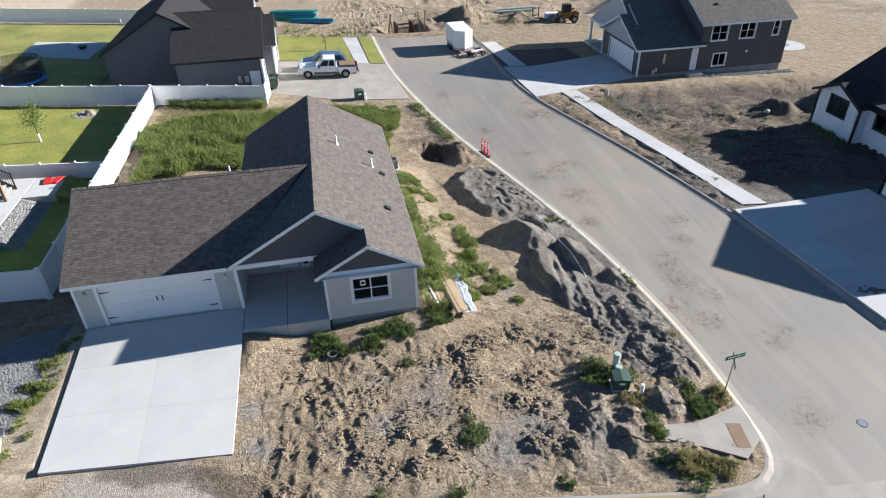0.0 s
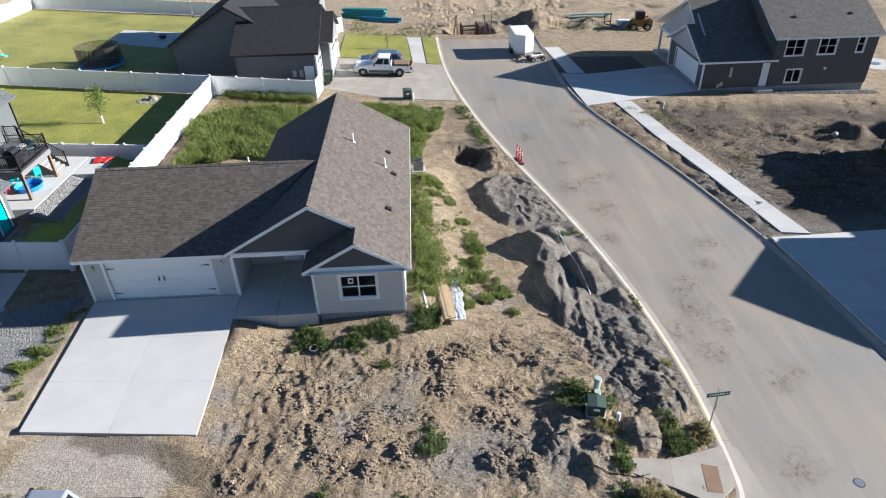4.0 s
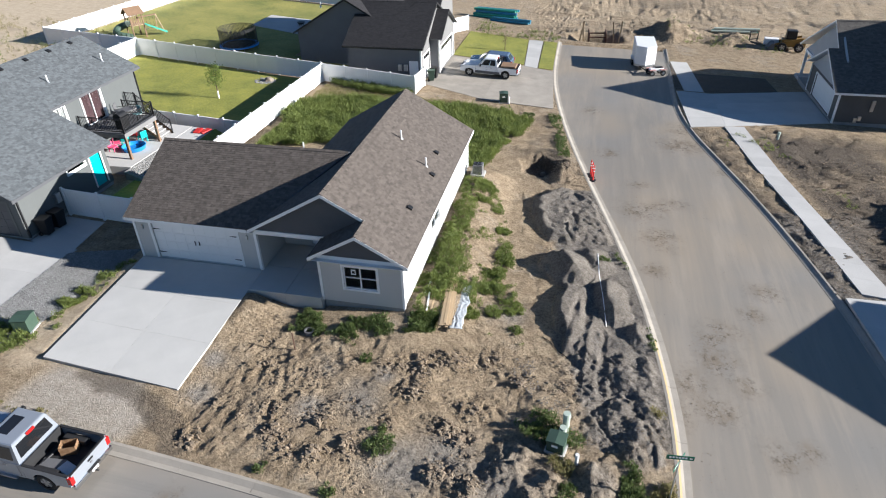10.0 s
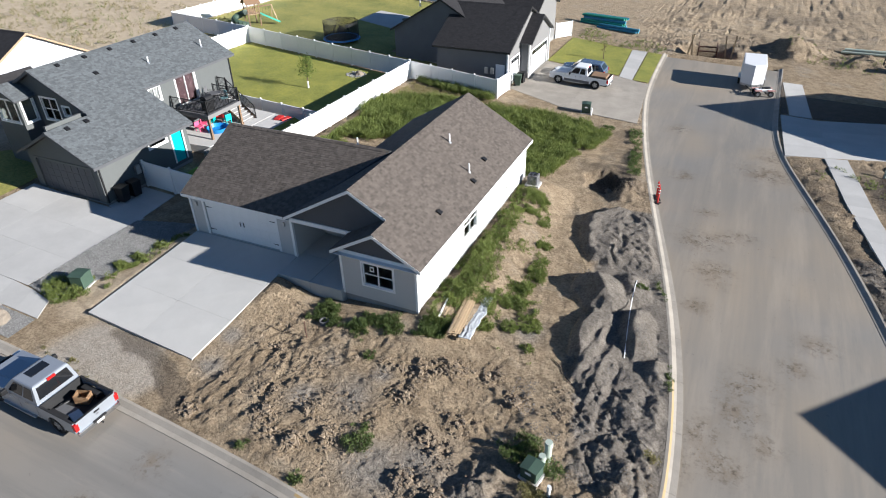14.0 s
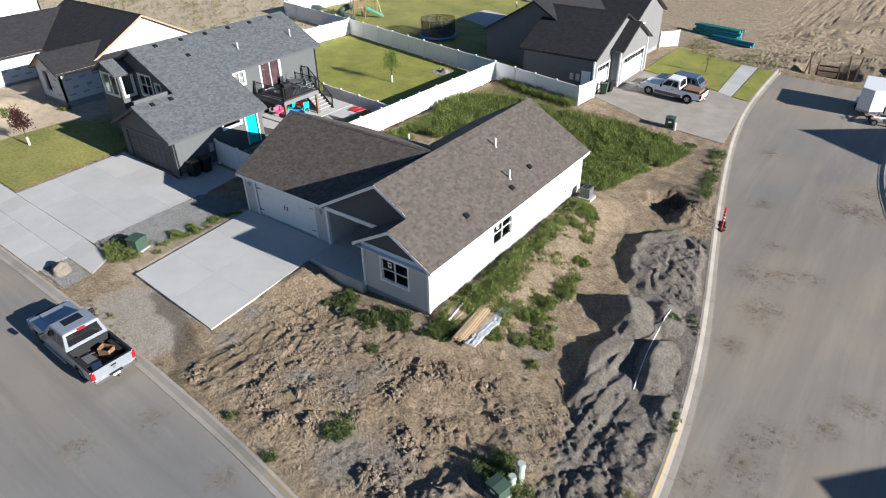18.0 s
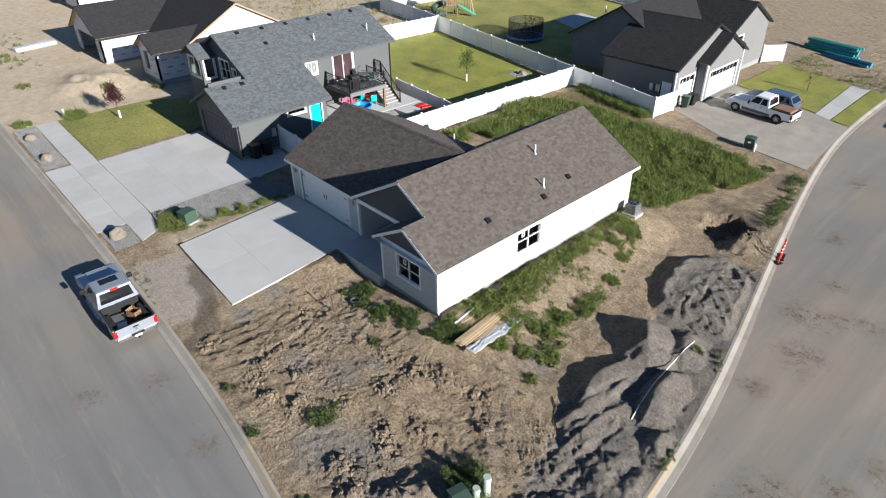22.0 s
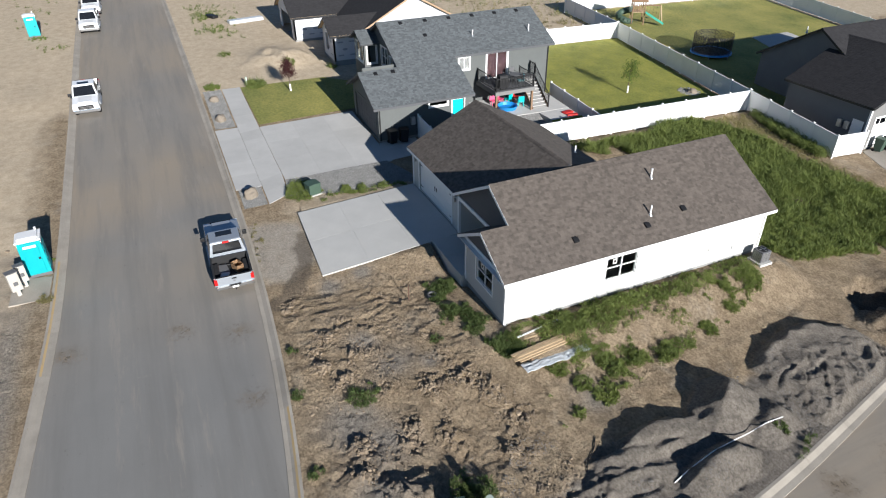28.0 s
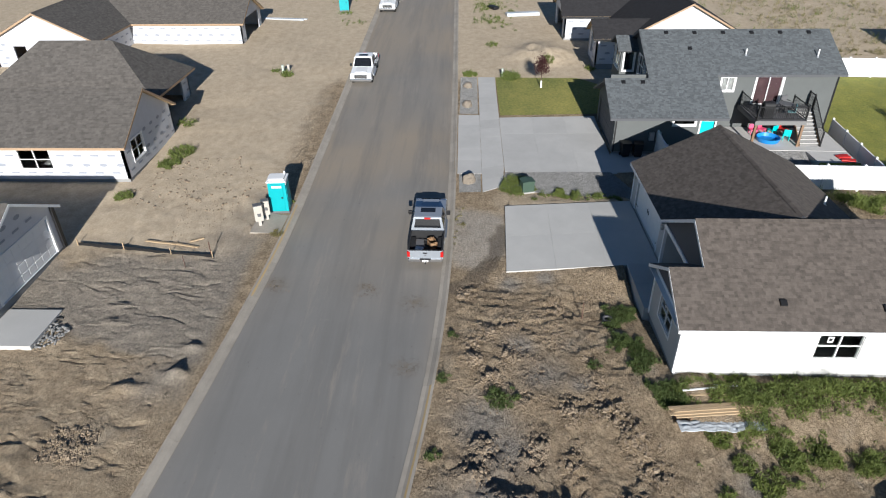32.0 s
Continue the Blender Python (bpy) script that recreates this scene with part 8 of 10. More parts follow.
# white vinyl fences
def fence(points, label, h=1.75, post=2.4, name="fence"):
    t = thing(name, Matrix(), label, "fence", "vinyl fences")
    for a, b in zip(points, points[1:]):
        A, B = Vector((*a, 0)), Vector((*b, 0))
        n = max(1, int(round((B - A).length / post)))
        d = (B - A).normalized()
        s = Vector((-d.y, d.x, 0))
        for i in range(n):
            p, q = A.lerp(B, i / n), A.lerp(B, (i + 1) / n)
            zp, zq = g(p.x, p.y) + 0.04, g(q.x, q.y) + 0.04
            bm = bmesh.new()
            box(bm, p.x - 0.065, p.y - 0.065, zp - 0.2, p.x + 0.065, p.y + 0.065, zp + h + 0.08)
            po = part("post", bm, WHITE, t)
            bm = bmesh.new()
            vs = [bm.verts.new((p.x + i2 * 0.08, p.y + j2 * 0.08, zp + h + 0.08)) for i2, j2 in ((-1, -1), (1, -1), (1, 1), (-1, 1))]
            tip = bm.verts.new((p.x, p.y, zp + h + 0.15))
            bm.faces.new(vs)
            for k in range(4):
                bm.faces.new((vs[k], vs[(k + 1) % 4], tip))
            part("post_cap", bm, WHITE, po)
            p2, q2 = p + d * 0.067, q - d * 0.067
            for z0, z1, w in ((0.06, 0.2, 0.045), (h - 0.14, h, 0.045)):
                bm = bmesh.new()
                prism(bm, [p2 + s * w / 1 + Vector((0, 0, zp + z0)), q2 + s * w / 1 + Vector((0, 0, zq + z0)), q2 + s * w / 1 + Vector((0, 0, zq + z1)), p2 + s * w / 1 + Vector((0, 0, zp + z1))], -s * 2 * w)
                part("rail", bm, WHITE, t)
            # one grooved sheet
            v, f = [], []
            m = 12
            us = [(k / m + e, 0.018 - dd) for k in range(m) for e, dd in ((0.0, 0.008), (0.006, 0.0), (1 / m - 0.006, 0.0), (1 / m, 0.008))]
            for u, w in us:
                for sg, z0 in ((1, 0.19), (1, h - 0.13), (-1, h - 0.13), (-1, 0.19)):
                    c = p2.lerp(q2, u) + s * (w * sg)
                    v.append((c.x, c.y, zp + (zq - zp) * u + z0))
            for k in range(len(us) - 1):
                f += [(4 * k + r, 4 * k + (r + 1) % 4, 4 * k + 4 + (r + 1) % 4, 4 * k + 4 + r) for r in range(4)]
            pydata("panel", v, f, WHITE, t)
    e = points[-1]
    z = g(*e) + 0.04
    boxpart("post", (e[0] - 0.065, e[1] - 0.065, z - 0.2, e[0] + 0.065, e[1] + 0.065, z + h + 0.1), WHITE, t)
    return t


fence([(-16.6, 27.9), (-16.58, 56.64)], "tall white vinyl privacy fence between the plots")
fence([(-16.58, 56.6), (-7.1, 55.5), (-6.9, 58.4)], "white vinyl fence beside the dark house")
fence([(-16.7, 56.7), (-38.0, 58.85), (-49.6, 59.4)], "white vinyl fence between the two yards")
fence([(-38.05, 58.7), (-38.0, 42.5)], "white vinyl fence at the yard's far side")
fence([(-25.3, 42.1), (-16.7, 41.9)], "low white vinyl fence across the yard", h=1.2)
fence([(-16.7, 27.85), (-21.4, 27.85)], "white vinyl fence between garage and house")
fence([(-49.6, 59.5), (-49.5, 92.0), (-22.9, 89.0)], "white vinyl fence round the large lawn")
fence([(-8.4, 79.2), (-7.0, 81.5)], "short white vinyl fence by the dark house", h=1.8)


# ---- vehicles ----
CARGLASS = mat("dark_vehicle_window", (0.012, 0.013, 0.015), 0.06, 0.1, 2, 20, 0.0, spec=0.8)
GREYRIM = mat("alloy_rim", (0.45, 0.46, 0.47), 0.3, 0.1, 4, 30, 0.0, metal=0.8)
LINER = mat("black_bed_liner", (0.018, 0.018, 0.019), 0.75, 0.25, 4, 40, 0.2)
SEATGREY = mat("grey_plastic", (0.12, 0.12, 0.125), 0.6, 0.15, 4, 40, 0.1)


def wheel(parent, x, y, r, w, side):
    bm = bmesh.new()
    n = 20
    prof = ((r * 0.62, 0.0), (r * 0.93, 0.0), (r, 0.03), (r, w - 0.03), (r * 0.93, w), (r * 0.62, w))
    rings = [[bm.verts.new((x + q * math.cos(2 * math.pi * i / n), y + side * (w - d), r + q * math.sin(2 * math.pi * i / n))) for i in range(n)] for q, d in prof]
    for a, b in zip(rings, rings[1:]):
        for i in range(n):
            bm.faces.new((a[i], a[(i + 1) % n], b[(i + 1) % n], b[i]))
    wh = part("wheel", bm, RUBBER, parent, "black tyre on an alloy rim")
    bm = bmesh.new()
    tube(bm, (x, y + side * 0.03, r), (x, y + side * (w - 0.035), r), r * 0.63, n=20)
    part("rim", bm, SEATGREY, wh)
    bm = bmesh.new()
    for k in range(5):
        a = 2 * math.pi * k / 5
        bar(bm, (x, y + side * (w - 0.03), r), (x + r * 0.58 * math.cos(a), y + side * (w - 0.03), r + r * 0.58 * math.sin(a)), 0.09, 0.03, up=(0, 1, 0))
    tube(bm, (x, y + side * (w - 0.06), r), (x, y + side * (w - 0.01), r), 0.07, n=10)
    part("spokes", bm, GREYRIM, wh)
    return wh


def arch(cx, r, n=9):
    return [(cx - r * math.cos(math.pi * k / n), 0.42 + r * math.sin(math.pi * k / n) * 0.98) for k in range(n + 1)]


def side_shell(bm, prof, hw, tuck=0.06, belt=0.85):
    """A closed side profile drawn across the width, a little narrower above the belt."""
    L = [bm.verts.new((x, hw - (tuck if z > belt else 0), z)) for x, z in prof]
    R = [bm.verts.new((x, -hw + (tuck if z > belt else 0), z)) for x, z in prof]
    n = len(prof)
    bm.faces.new(L)
    bm.faces.new(R[::-1])
    for i in range(n):
        bm.faces.new((L[i], R[i], R[(i + 1) % n], L[(i + 1) % n]))


def quadpart(name, pts, material, parent, label="", t=0.012):
    a, b, c = [Vector(p) for p in pts[:3]]
    n = (b - a).cross(c - a).normalized()
    bm = bmesh.new()
    prism(bm, pts, n * t)
    return part(name, bm, material, parent, label)


def pickup(m, paint, label, two_tone=None, cargo="", L=5.9, crew=True, sunroof=False, group=""):
    """Front towards +x. Body, cab, open bed and fittings."""
    v = thing("pickup_truck", m, label, "pickup truck", group)
    hw, f, r = 0.98, L / 2, -L / 2
    fw, rw = f - 0.95, r + 1.25
    bed0 = r + (2.05 if crew else 2.2)        # front of the bed
    bed1 = r + 0.12
    belt = 1.12
    # front and cab lower body
    low = [(bed0, 0.45), (bed0, belt)] + [(f - 2.05, belt + 0.02), (f - 1.85, belt + 0.05), (f - 0.3, belt - 0.06), (f - 0.08, belt - 0.2), (f - 0.04, 0.5), (fw + 0.5, 0.45)] + [(x, z) for x, z in reversed(arch(fw, 0.47))] + [(fw - 0.55, 0.38)]
    bm = bmesh.new()
    side_shell(bm, low, hw, 0.03)
    es = [e for e in bm.edges if abs(e.verts[0].co.y - e.verts[1].co.y) < 0.07 and e.verts[0].co.z > 0.8 and e.verts[1].co.z > 0.8]
    bmesh.ops.bevel(bm, geom=es, offset=0.07, segments=3, profile=0.6, affect="EDGES")
    part("body", bm, paint, v)
    # hood bulge
    bm = bmesh.new()
    box(bm, f - 1.75, -0.5, belt - 0.1, f - 0.4, 0.5, belt + 0.045, 0.04)
    part("hood", bm, paint, v)
    # cab
    c0, c1 = bed0 + 0.05, f - 1.75
    zt = 1.88
    base = [(c0, -hw + 0.04, belt), (c1, -hw + 0.04, belt), (c1, hw - 0.04, belt), (c0, hw - 0.04, belt)]
    topq = [(c0 + 0.18, -hw + 0.2, zt), (c1 - 0.72, -hw + 0.2, zt), (c1 - 0.72, hw - 0.2, zt), (c0 + 0.18, hw - 0.2, zt)]
    bm = bmesh.new()
    A, B = [bm.verts.new(p) for p in base], [bm.verts.new(p) for p in topq]
    bm.faces.new(A[::-1])
    bm.faces.new(B)
    for i in range(4):
        bm.faces.new((A[i], A[(i + 1) % 4], B[(i + 1) % 4], B[i]))
    bmesh.ops.bevel(bm, geom=[e for e in bm.edges if e.verts[0].co.z > zt - 0.1 and e.verts[1].co.z > zt - 0.1], offset=0.09, segments=3, profile=0.6, affect="EDGES")
    cab = part("cab", bm, paint, v)

    def face(a, b, c, d, u0, u1, w0, w1):
        a, b, c, d = map(Vector, (a, b, c, d))
        f_ = lambda u, w: (a.lerp(b, u)).lerp(d.lerp(c, u), w)
        return [f_(u0, w0), f_(u1, w0), f_(u1, w1), f_(u0, w1)]

    quadpart("windscreen", face(base[1], base[2], topq[2], topq[1], 0.06, 0.94, 0.08, 0.86), CARGLASS, cab)
    quadpart("rear_window", face(base[3], base[0], topq[0], topq[3], 0.08, 0.92, 0.18, 0.84), CARGLASS, cab)
    for a, b, c, d, s in ((base[0], base[1], topq[1], topq[0], 1), (base[2], base[3], topq[3], topq[2], -1)):
        cuts = ((0.1, 0.40), (0.45, 0.86)) if s > 0 else ((0.14, 0.55), (0.60, 0.9))
        for u0, u1 in cuts:
            quadpart("side_window", face(a, b, c, d, u0, u1, 0.14, 0.82), CARGLASS, cab)
    quadpart("brake_light", [(c0 + 0.13, -0.18, zt - 0.12), (c0 + 0.16, -0.18, zt - 0.02), (c0 + 0.16, 0.18, zt - 0.02), (c0 + 0.13, 0.18, zt - 0.12)], REDLAMP, cab, "red high brake light", 0.03)
    if sunroof:
        boxpart("sunroof", (c1 - 1.35, -0.42, zt - 0.005, c1 - 0.88, 0.42, zt + 0.012), CARGLASS, cab, "dark glass sunroof", 0.004)
    # bed: two sides, head board, floor, tailgate
    for s in (-1, 1):
        prof = [(bed0 - 0.03, 0.48), (bed0 - 0.03, belt), (bed1, belt - 0.02), (bed1, 0.55), (rw - 0.52, 0.5)] + arch(rw, 0.47) + [(rw + 0.53, 0.45)]
        bm = bmesh.new()
        prism(bm, [(x, s * hw, z) for x, z in prof], (0, -s * 0.07, 0))
        part("bed_side", bm, paint, v)
        boxpart("bed_rail", (bed1, min(s * hw, s * (hw - 0.1)), belt - 0.015, bed0 - 0.04, max(s * hw, s * (hw - 0.1)), belt + 0.02), LINER, v, "black bed rail cap", 0.008)
        boxpart("wheel_tub", (rw - 0.5, min(s * 0.9, s * 0.62), 0.62, rw + 0.5, max(s * 0.9, s * 0.62), 0.9), LINER, v, "", 0.06)
    boxpart("bed_floor", (bed1, -0.91, 0.58, bed0 - 0.03, 0.91, 0.63), LINER, v, "black bed liner floor")
    boxpart("bed_front", (bed0 - 0.08, -0.91, 0.6, bed0 - 0.03, 0.91, belt + 0.02), LINER, v)
    bm = bmesh.new()
    box(bm, bed1 - 0.1, -0.9, 0.58, bed1 - 0.02, 0.9, belt + 0.01, 0.02)
    gate = part("tailgate", bm, paint, v)
    boxpart("tailgate_cap", (bed1 - 0.09, -0.88, belt + 0.011, bed1 - 0.01, 0.88, belt + 0.03), LINER, gate)
    boxpart("gate_handle", (bed1 - 0.125, -0.12, 0.95, bed1 - 0.098, 0.12, 1.02), BLACK, gate)
    boxpart("emblem", (bed1 - 0.115, -0.05, 0.8, bed1 - 0.1, 0.05, 0.88), SEATGREY, gate, "dark plain emblem")
    # bumpers, lamps, plate
    bm = bmesh.new()
    box(bm, r - 0.05, -0.95, 0.42, r + 0.1, 0.95, 0.62, 0.03)
    rb = part("rear_bumper", bm, CHROME, v, "chrome rear bumper")
    boxpart("bumper_step", (r - 0.06, -0.3, 0.56, r + 0.08, 0.3, 0.63), BLACK, rb)
    boxpart("number_plate", (r - 0.062, -0.16, 0.44, r - 0.052, 0.16, 0.55), TRIM, v, "white plate with dark bars")
    for k in range(3):
        boxpart("plate_bar", (r - 0.066, -0.1 + 0.075 * k, 0.475, r - 0.063, -0.05 + 0.075 * k, 0.52), BLACK, v)
    tubepart("tow_hitch", (r - 0.16, 0, 0.4), (r + 0.05, 0, 0.4), 0.035, BLACK, v)
    bm = bmesh.new()
    box(bm, f - 0.12, -0.97, 0.4, f + 0.02, 0.97, 0.66, 0.04)
    part("front_bumper", bm, CHROME, v, "chrome front bumper")
    bm = bmesh.new()
    box(bm, f - 0.09, -0.56, 0.68, f - 0.02, 0.56, 0.98, 0.02)
    gr = part("grille", bm, BLACK, v, "black grille with chrome bars")
    for z in (0.76, 0.86):
        boxpart("grille_bar", (f - 0.03, -0.54, z, f - 0.008, 0.54, z + 0.03), CHROME, gr)
    for s in (-1, 1):
        y0, y1 = sorted((s * 0.58, s * 0.95))
        boxpart("headlight", (f - 0.22, y0, 0.72, f - 0.015, y1, 0.96), CLEARLAMP, v, "clear headlight", 0.03)
        y0, y1 = sorted((s * 0.83, s * 0.995))
        boxpart("tail_light", (bed1 - 0.115, y0, 0.72, bed1 + 0.06, y1, 1.06), REDLAMP, v, "red tail light", 0.015)
        y0, y1 = sorted((s * 1.0, s * 1.24))
        boxpart("wing_mirror", (c1 - 0.42, y0, 1.12, c1 - 0.28, y1, 1.36), BLACK, v, "black wing mirror", 0.03)
        boxpart("running_board", (c0 + 0.3, min(s * 0.9, s * 1.06), 0.36, fw - 0.6, max(s * 0.9, s * 1.06), 0.42), STEEL, v, "metal running board")
        for x in (c0 + 0.55, c0 + 1.65):
            boxpart("door_handle", (x, min(s * hw, s * (hw + 0.025)), 0.98, x + 0.16, max(s * hw, s * (hw + 0.025)), 1.02), SEATGREY, v)
        for x in (c0 + 0.08, c0 + 1.12, c0 + 2.2):
            boxpart("door_seam", (x, min(s * (hw - 0.002), s * (hw + 0.002)), 0.5, x + 0.012, max(s * (hw - 0.002), s * (hw + 0.002)), belt - 0.04), BLACK, v)
        if two_tone:
            y0, y1 = sorted((s * (hw - 0.01), s * (hw + 0.01)))
            boxpart("lower_cladding", (rw + 0.6, y0, 0.42, fw - 0.6, y1, 0.66), two_tone, v, "grey lower panel")
        wheel(v, fw, s * 0.70, 0.40, 0.26, s)
        wheel(v, rw, s * 0.70, 0.40, 0.26, s)
    boxpart("chassis", (r + 0.2, -0.6, 0.3, f - 0.4, 0.6, 0.56), BLACK, v)
    return v


# the silver pickup at the kerb, nose up the street, with a loaded bed
TX, TY = -10.55, 12.02
tz = g(TX, TY) - GUTTER + 0.013
slope = math.degrees(math.atan((g(TX - 2, TY) - g(TX + 2, TY)) / 4))
TRUCK = pose(TX, TY, tz + 0.0, 0, -slope, 179.0)
pickup(TRUCK, SILVER, "silver pickup truck with a loaded bed, parked at the kerb", sunroof=True)


def cargo(name, bm, material, label, category, at, rz=0):
    ob = part(name, bm, material, None)
    ob.matrix_basis = TRUCK @ pose(*at, 0, 0, rz)
    return tagged(ob, label, category)


bm = bmesh.new()
box(bm, -0.28, -0.2, 0, 0.28, 0.2, 0.42)
for q in bm.faces[:]:
    if q.calc_center_median().z > 0.41:
        bm.faces.remove(q)
bmesh.ops.solidify(bm, geom=bm.faces[:], thickness=0.008)
cargo("cardboard_box", bm, CARD, "open brown cardboard box in the truck bed", "box", (-1.75, -0.32, 0.632), 25)
bm = bmesh.new()
box(bm, -0.45, -0.3, 0, 0.45, 0.3, 0.1, 0.02)
cargo("folded_board", bm, SEATGREY, "grey folded board in the truck bed", "board", (-1.6, 0.45, 0.632), 8)
bm = bmesh.new()
box(bm, -0.3, -0.22, 0, 0.3, 0.22, 0.14, 0.05)
cargo("white_sack", bm, PLASTIC, "white plastic sack in the truck bed", "sack", (-2.25, 0.42, 0.632), -15)
bm = bmesh.new()
tube(bm, (-0.5, 0, 0.06), (0.5, 0, 0.06), 0.055, n=10)
cargo("tool_roll", bm, BLACK, "black tool roll in the truck bed", "tool", (-1.25, 0.0, 0.632), 80)
bm = bmesh.new()
box(bm, -0.16, -0.1, 0, 0.16, 0.1, 0.17, 0.02)
cargo("tool_box", bm, RUST, "small dull red toolbox in the truck bed", "toolbox", (-1.3, 0.72, 0.632), 5)


def on_street(x, y, yaw):
    z = g(x, y) - GUTTER + 0.013
    sl = math.degrees(math.atan((g(x + 2, y) - g(x - 2, y)) / 4))
    return pose(x, y, z, 0, -sl if abs(yaw) < 90 else sl, yaw)


pickup(on_street(-37.7, 4.75, 0), CARWHITE, "white pickup truck parked facing down the street", group="street pickups", sunroof=True)
pickup(on_street(-61.5, 4.75, 0), CARWHITE, "white pickup truck parked behind another", group="street pickups")
pickup(on_street(-69.0, 4.9, 0), CARWHITE, "white pickup truck further up the street", group="street pickups")
pickup(on_street(-75.0, 12.0, 180), CARWHITE, "white pickup truck at the opposite kerb", group="street pickups")
BP = pose(-1.35, 63.7, g(-1.35, 63.7) + 0.035, 0, -math.degrees(math.atan((g(-3.3, 63.7) - g(0.7, 63.7)) / 4)), 178)
pickup(BP, CARWHITE, "white crew-cab pickup with brown load on the driveway", two_tone=SEATGREY)
bm = bmesh.new()
box(bm, -0.8, -0.75, 0, 0.75, 0.75, 0.62, 0.08)
for q in bm.verts:
    q.co += Vector((0, 0, 0.06 * noise.noise(q.co * 3)))
ob = part("timber_load", bm, WOODOLD, None)
ob.matrix_basis = BP @ pose(-1.85, 0, 0.632)
tagged(ob, "reddish-brown load in the pickup bed", "load")


def suv(m, paint, label):
    v = thing("car", m, label, "car")
    L, hw = 4.7, 0.92
    f, r = L / 2, -L / 2
    fw, rw = f - 0.9, r + 0.95
    prof = [(r + 0.02, 0.5), (r, 1.0), (f - 1.2, 1.02), (f - 0.25, 0.88), (f, 0.62), (f - 0.05, 0.36), (fw + 0.45, 0.33)] + [(x, z - 0.08) for x, z in reversed(arch(fw, 0.42))] + [(fw - 0.5, 0.3), (rw + 0.5, 0.3)] + [(x, z - 0.08) for x, z in reversed(arch(rw, 0.42))] + [(rw - 0.5, 0.36)]
    bm = bmesh.new()
    side_shell(bm, prof, hw, 0.03)
    part("body", bm, paint, v)
    base = [(r + 0.04, -hw + 0.03, 1.0), (f - 1.15, -hw + 0.03, 1.0), (f - 1.15, hw - 0.03, 1.0), (r + 0.04, hw - 0.03, 1.0)]
    topq = [(r + 0.55, -hw + 0.2, 1.62), (f - 2.1, -hw + 0.2, 1.62), (f - 2.1, hw - 0.2, 1.62), (r + 0.55, hw - 0.2, 1.62)]
    bm = bmesh.new()
    A, B = [bm.verts.new(p) for p in base], [bm.verts.new(p) for p in topq]
    bm.faces.new(A[::-1])
    bm.faces.new(B)
    for i in range(4):
        bm.faces.new((A[i], A[(i + 1) % 4], B[(i + 1) % 4], B[i]))
    bmesh.ops.bevel(bm, geom=[e for e in bm.edges if e.verts[0].co.z > 1.5 and e.verts[1].co.z > 1.5], offset=0.1, segments=3, profile=0.6, affect="EDGES")
    cab = part("cab", bm, paint, v)

    def face(a, b, c, d, u0, u1, w0, w1):
        a, b, c, d = map(Vector, (a, b, c, d))
        f_ = lambda u, w: (a.lerp(b, u)).lerp(d.lerp(c, u), w)
        return [f_(u0, w0), f_(u1, w0), f_(u1, w1), f_(u0, w1)]

    quadpart("windscreen", face(base[1], base[2], topq[2], topq[1], 0.07, 0.93, 0.08, 0.86), CARGLASS, cab)
    quadpart("rear_window", face(base[3], base[0], topq[0], topq[3], 0.1, 0.9, 0.2, 0.82), CARGLASS, cab)
    for a, b, c, d in ((base[0], base[1], topq[1], topq[0]), (base[2], base[3], topq[3], topq[2])):
        for u0, u1 in ((0.08, 0.34), (0.37, 0.62), (0.65, 0.9)):
            quadpart("side_window", face(a, b, c, d, u0, u1, 0.14, 0.8), CARGLASS, cab)
    for s in (-1, 1):
        wheel(v, fw, s * 0.66, 0.34, 0.24, s)
        wheel(v, rw, s * 0.66, 0.34, 0.24, s)
        y0, y1 = sorted((s * 0.55, s * 0.9))
        boxpart("headlight", (f - 0.35, y0, 0.66, f - 0.06, y1, 0.82), CLEARLAMP, v, "clear headlight", 0.03)
        y0, y1 = sorted((s * 0.72, s * 0.93))
        boxpart("tail_light", (r - 0.02, y0, 0.75, r + 0.15, y1, 1.05), REDLAMP, v, "red tail light", 0.02)
        y0, y1 = sorted((s * 0.93, s * 1.1))
        boxpart("wing_mirror", (f - 1.6, y0, 1.02, f - 1.48, y1, 1.16), paint, v, "", 0.02)
    return v


suv(pose(-1.7, 66.2, g(-1.7, 66.2) + 0.035, 0, -2.5, 178), CARBLUE, "steel-blue estate car on the driveway")


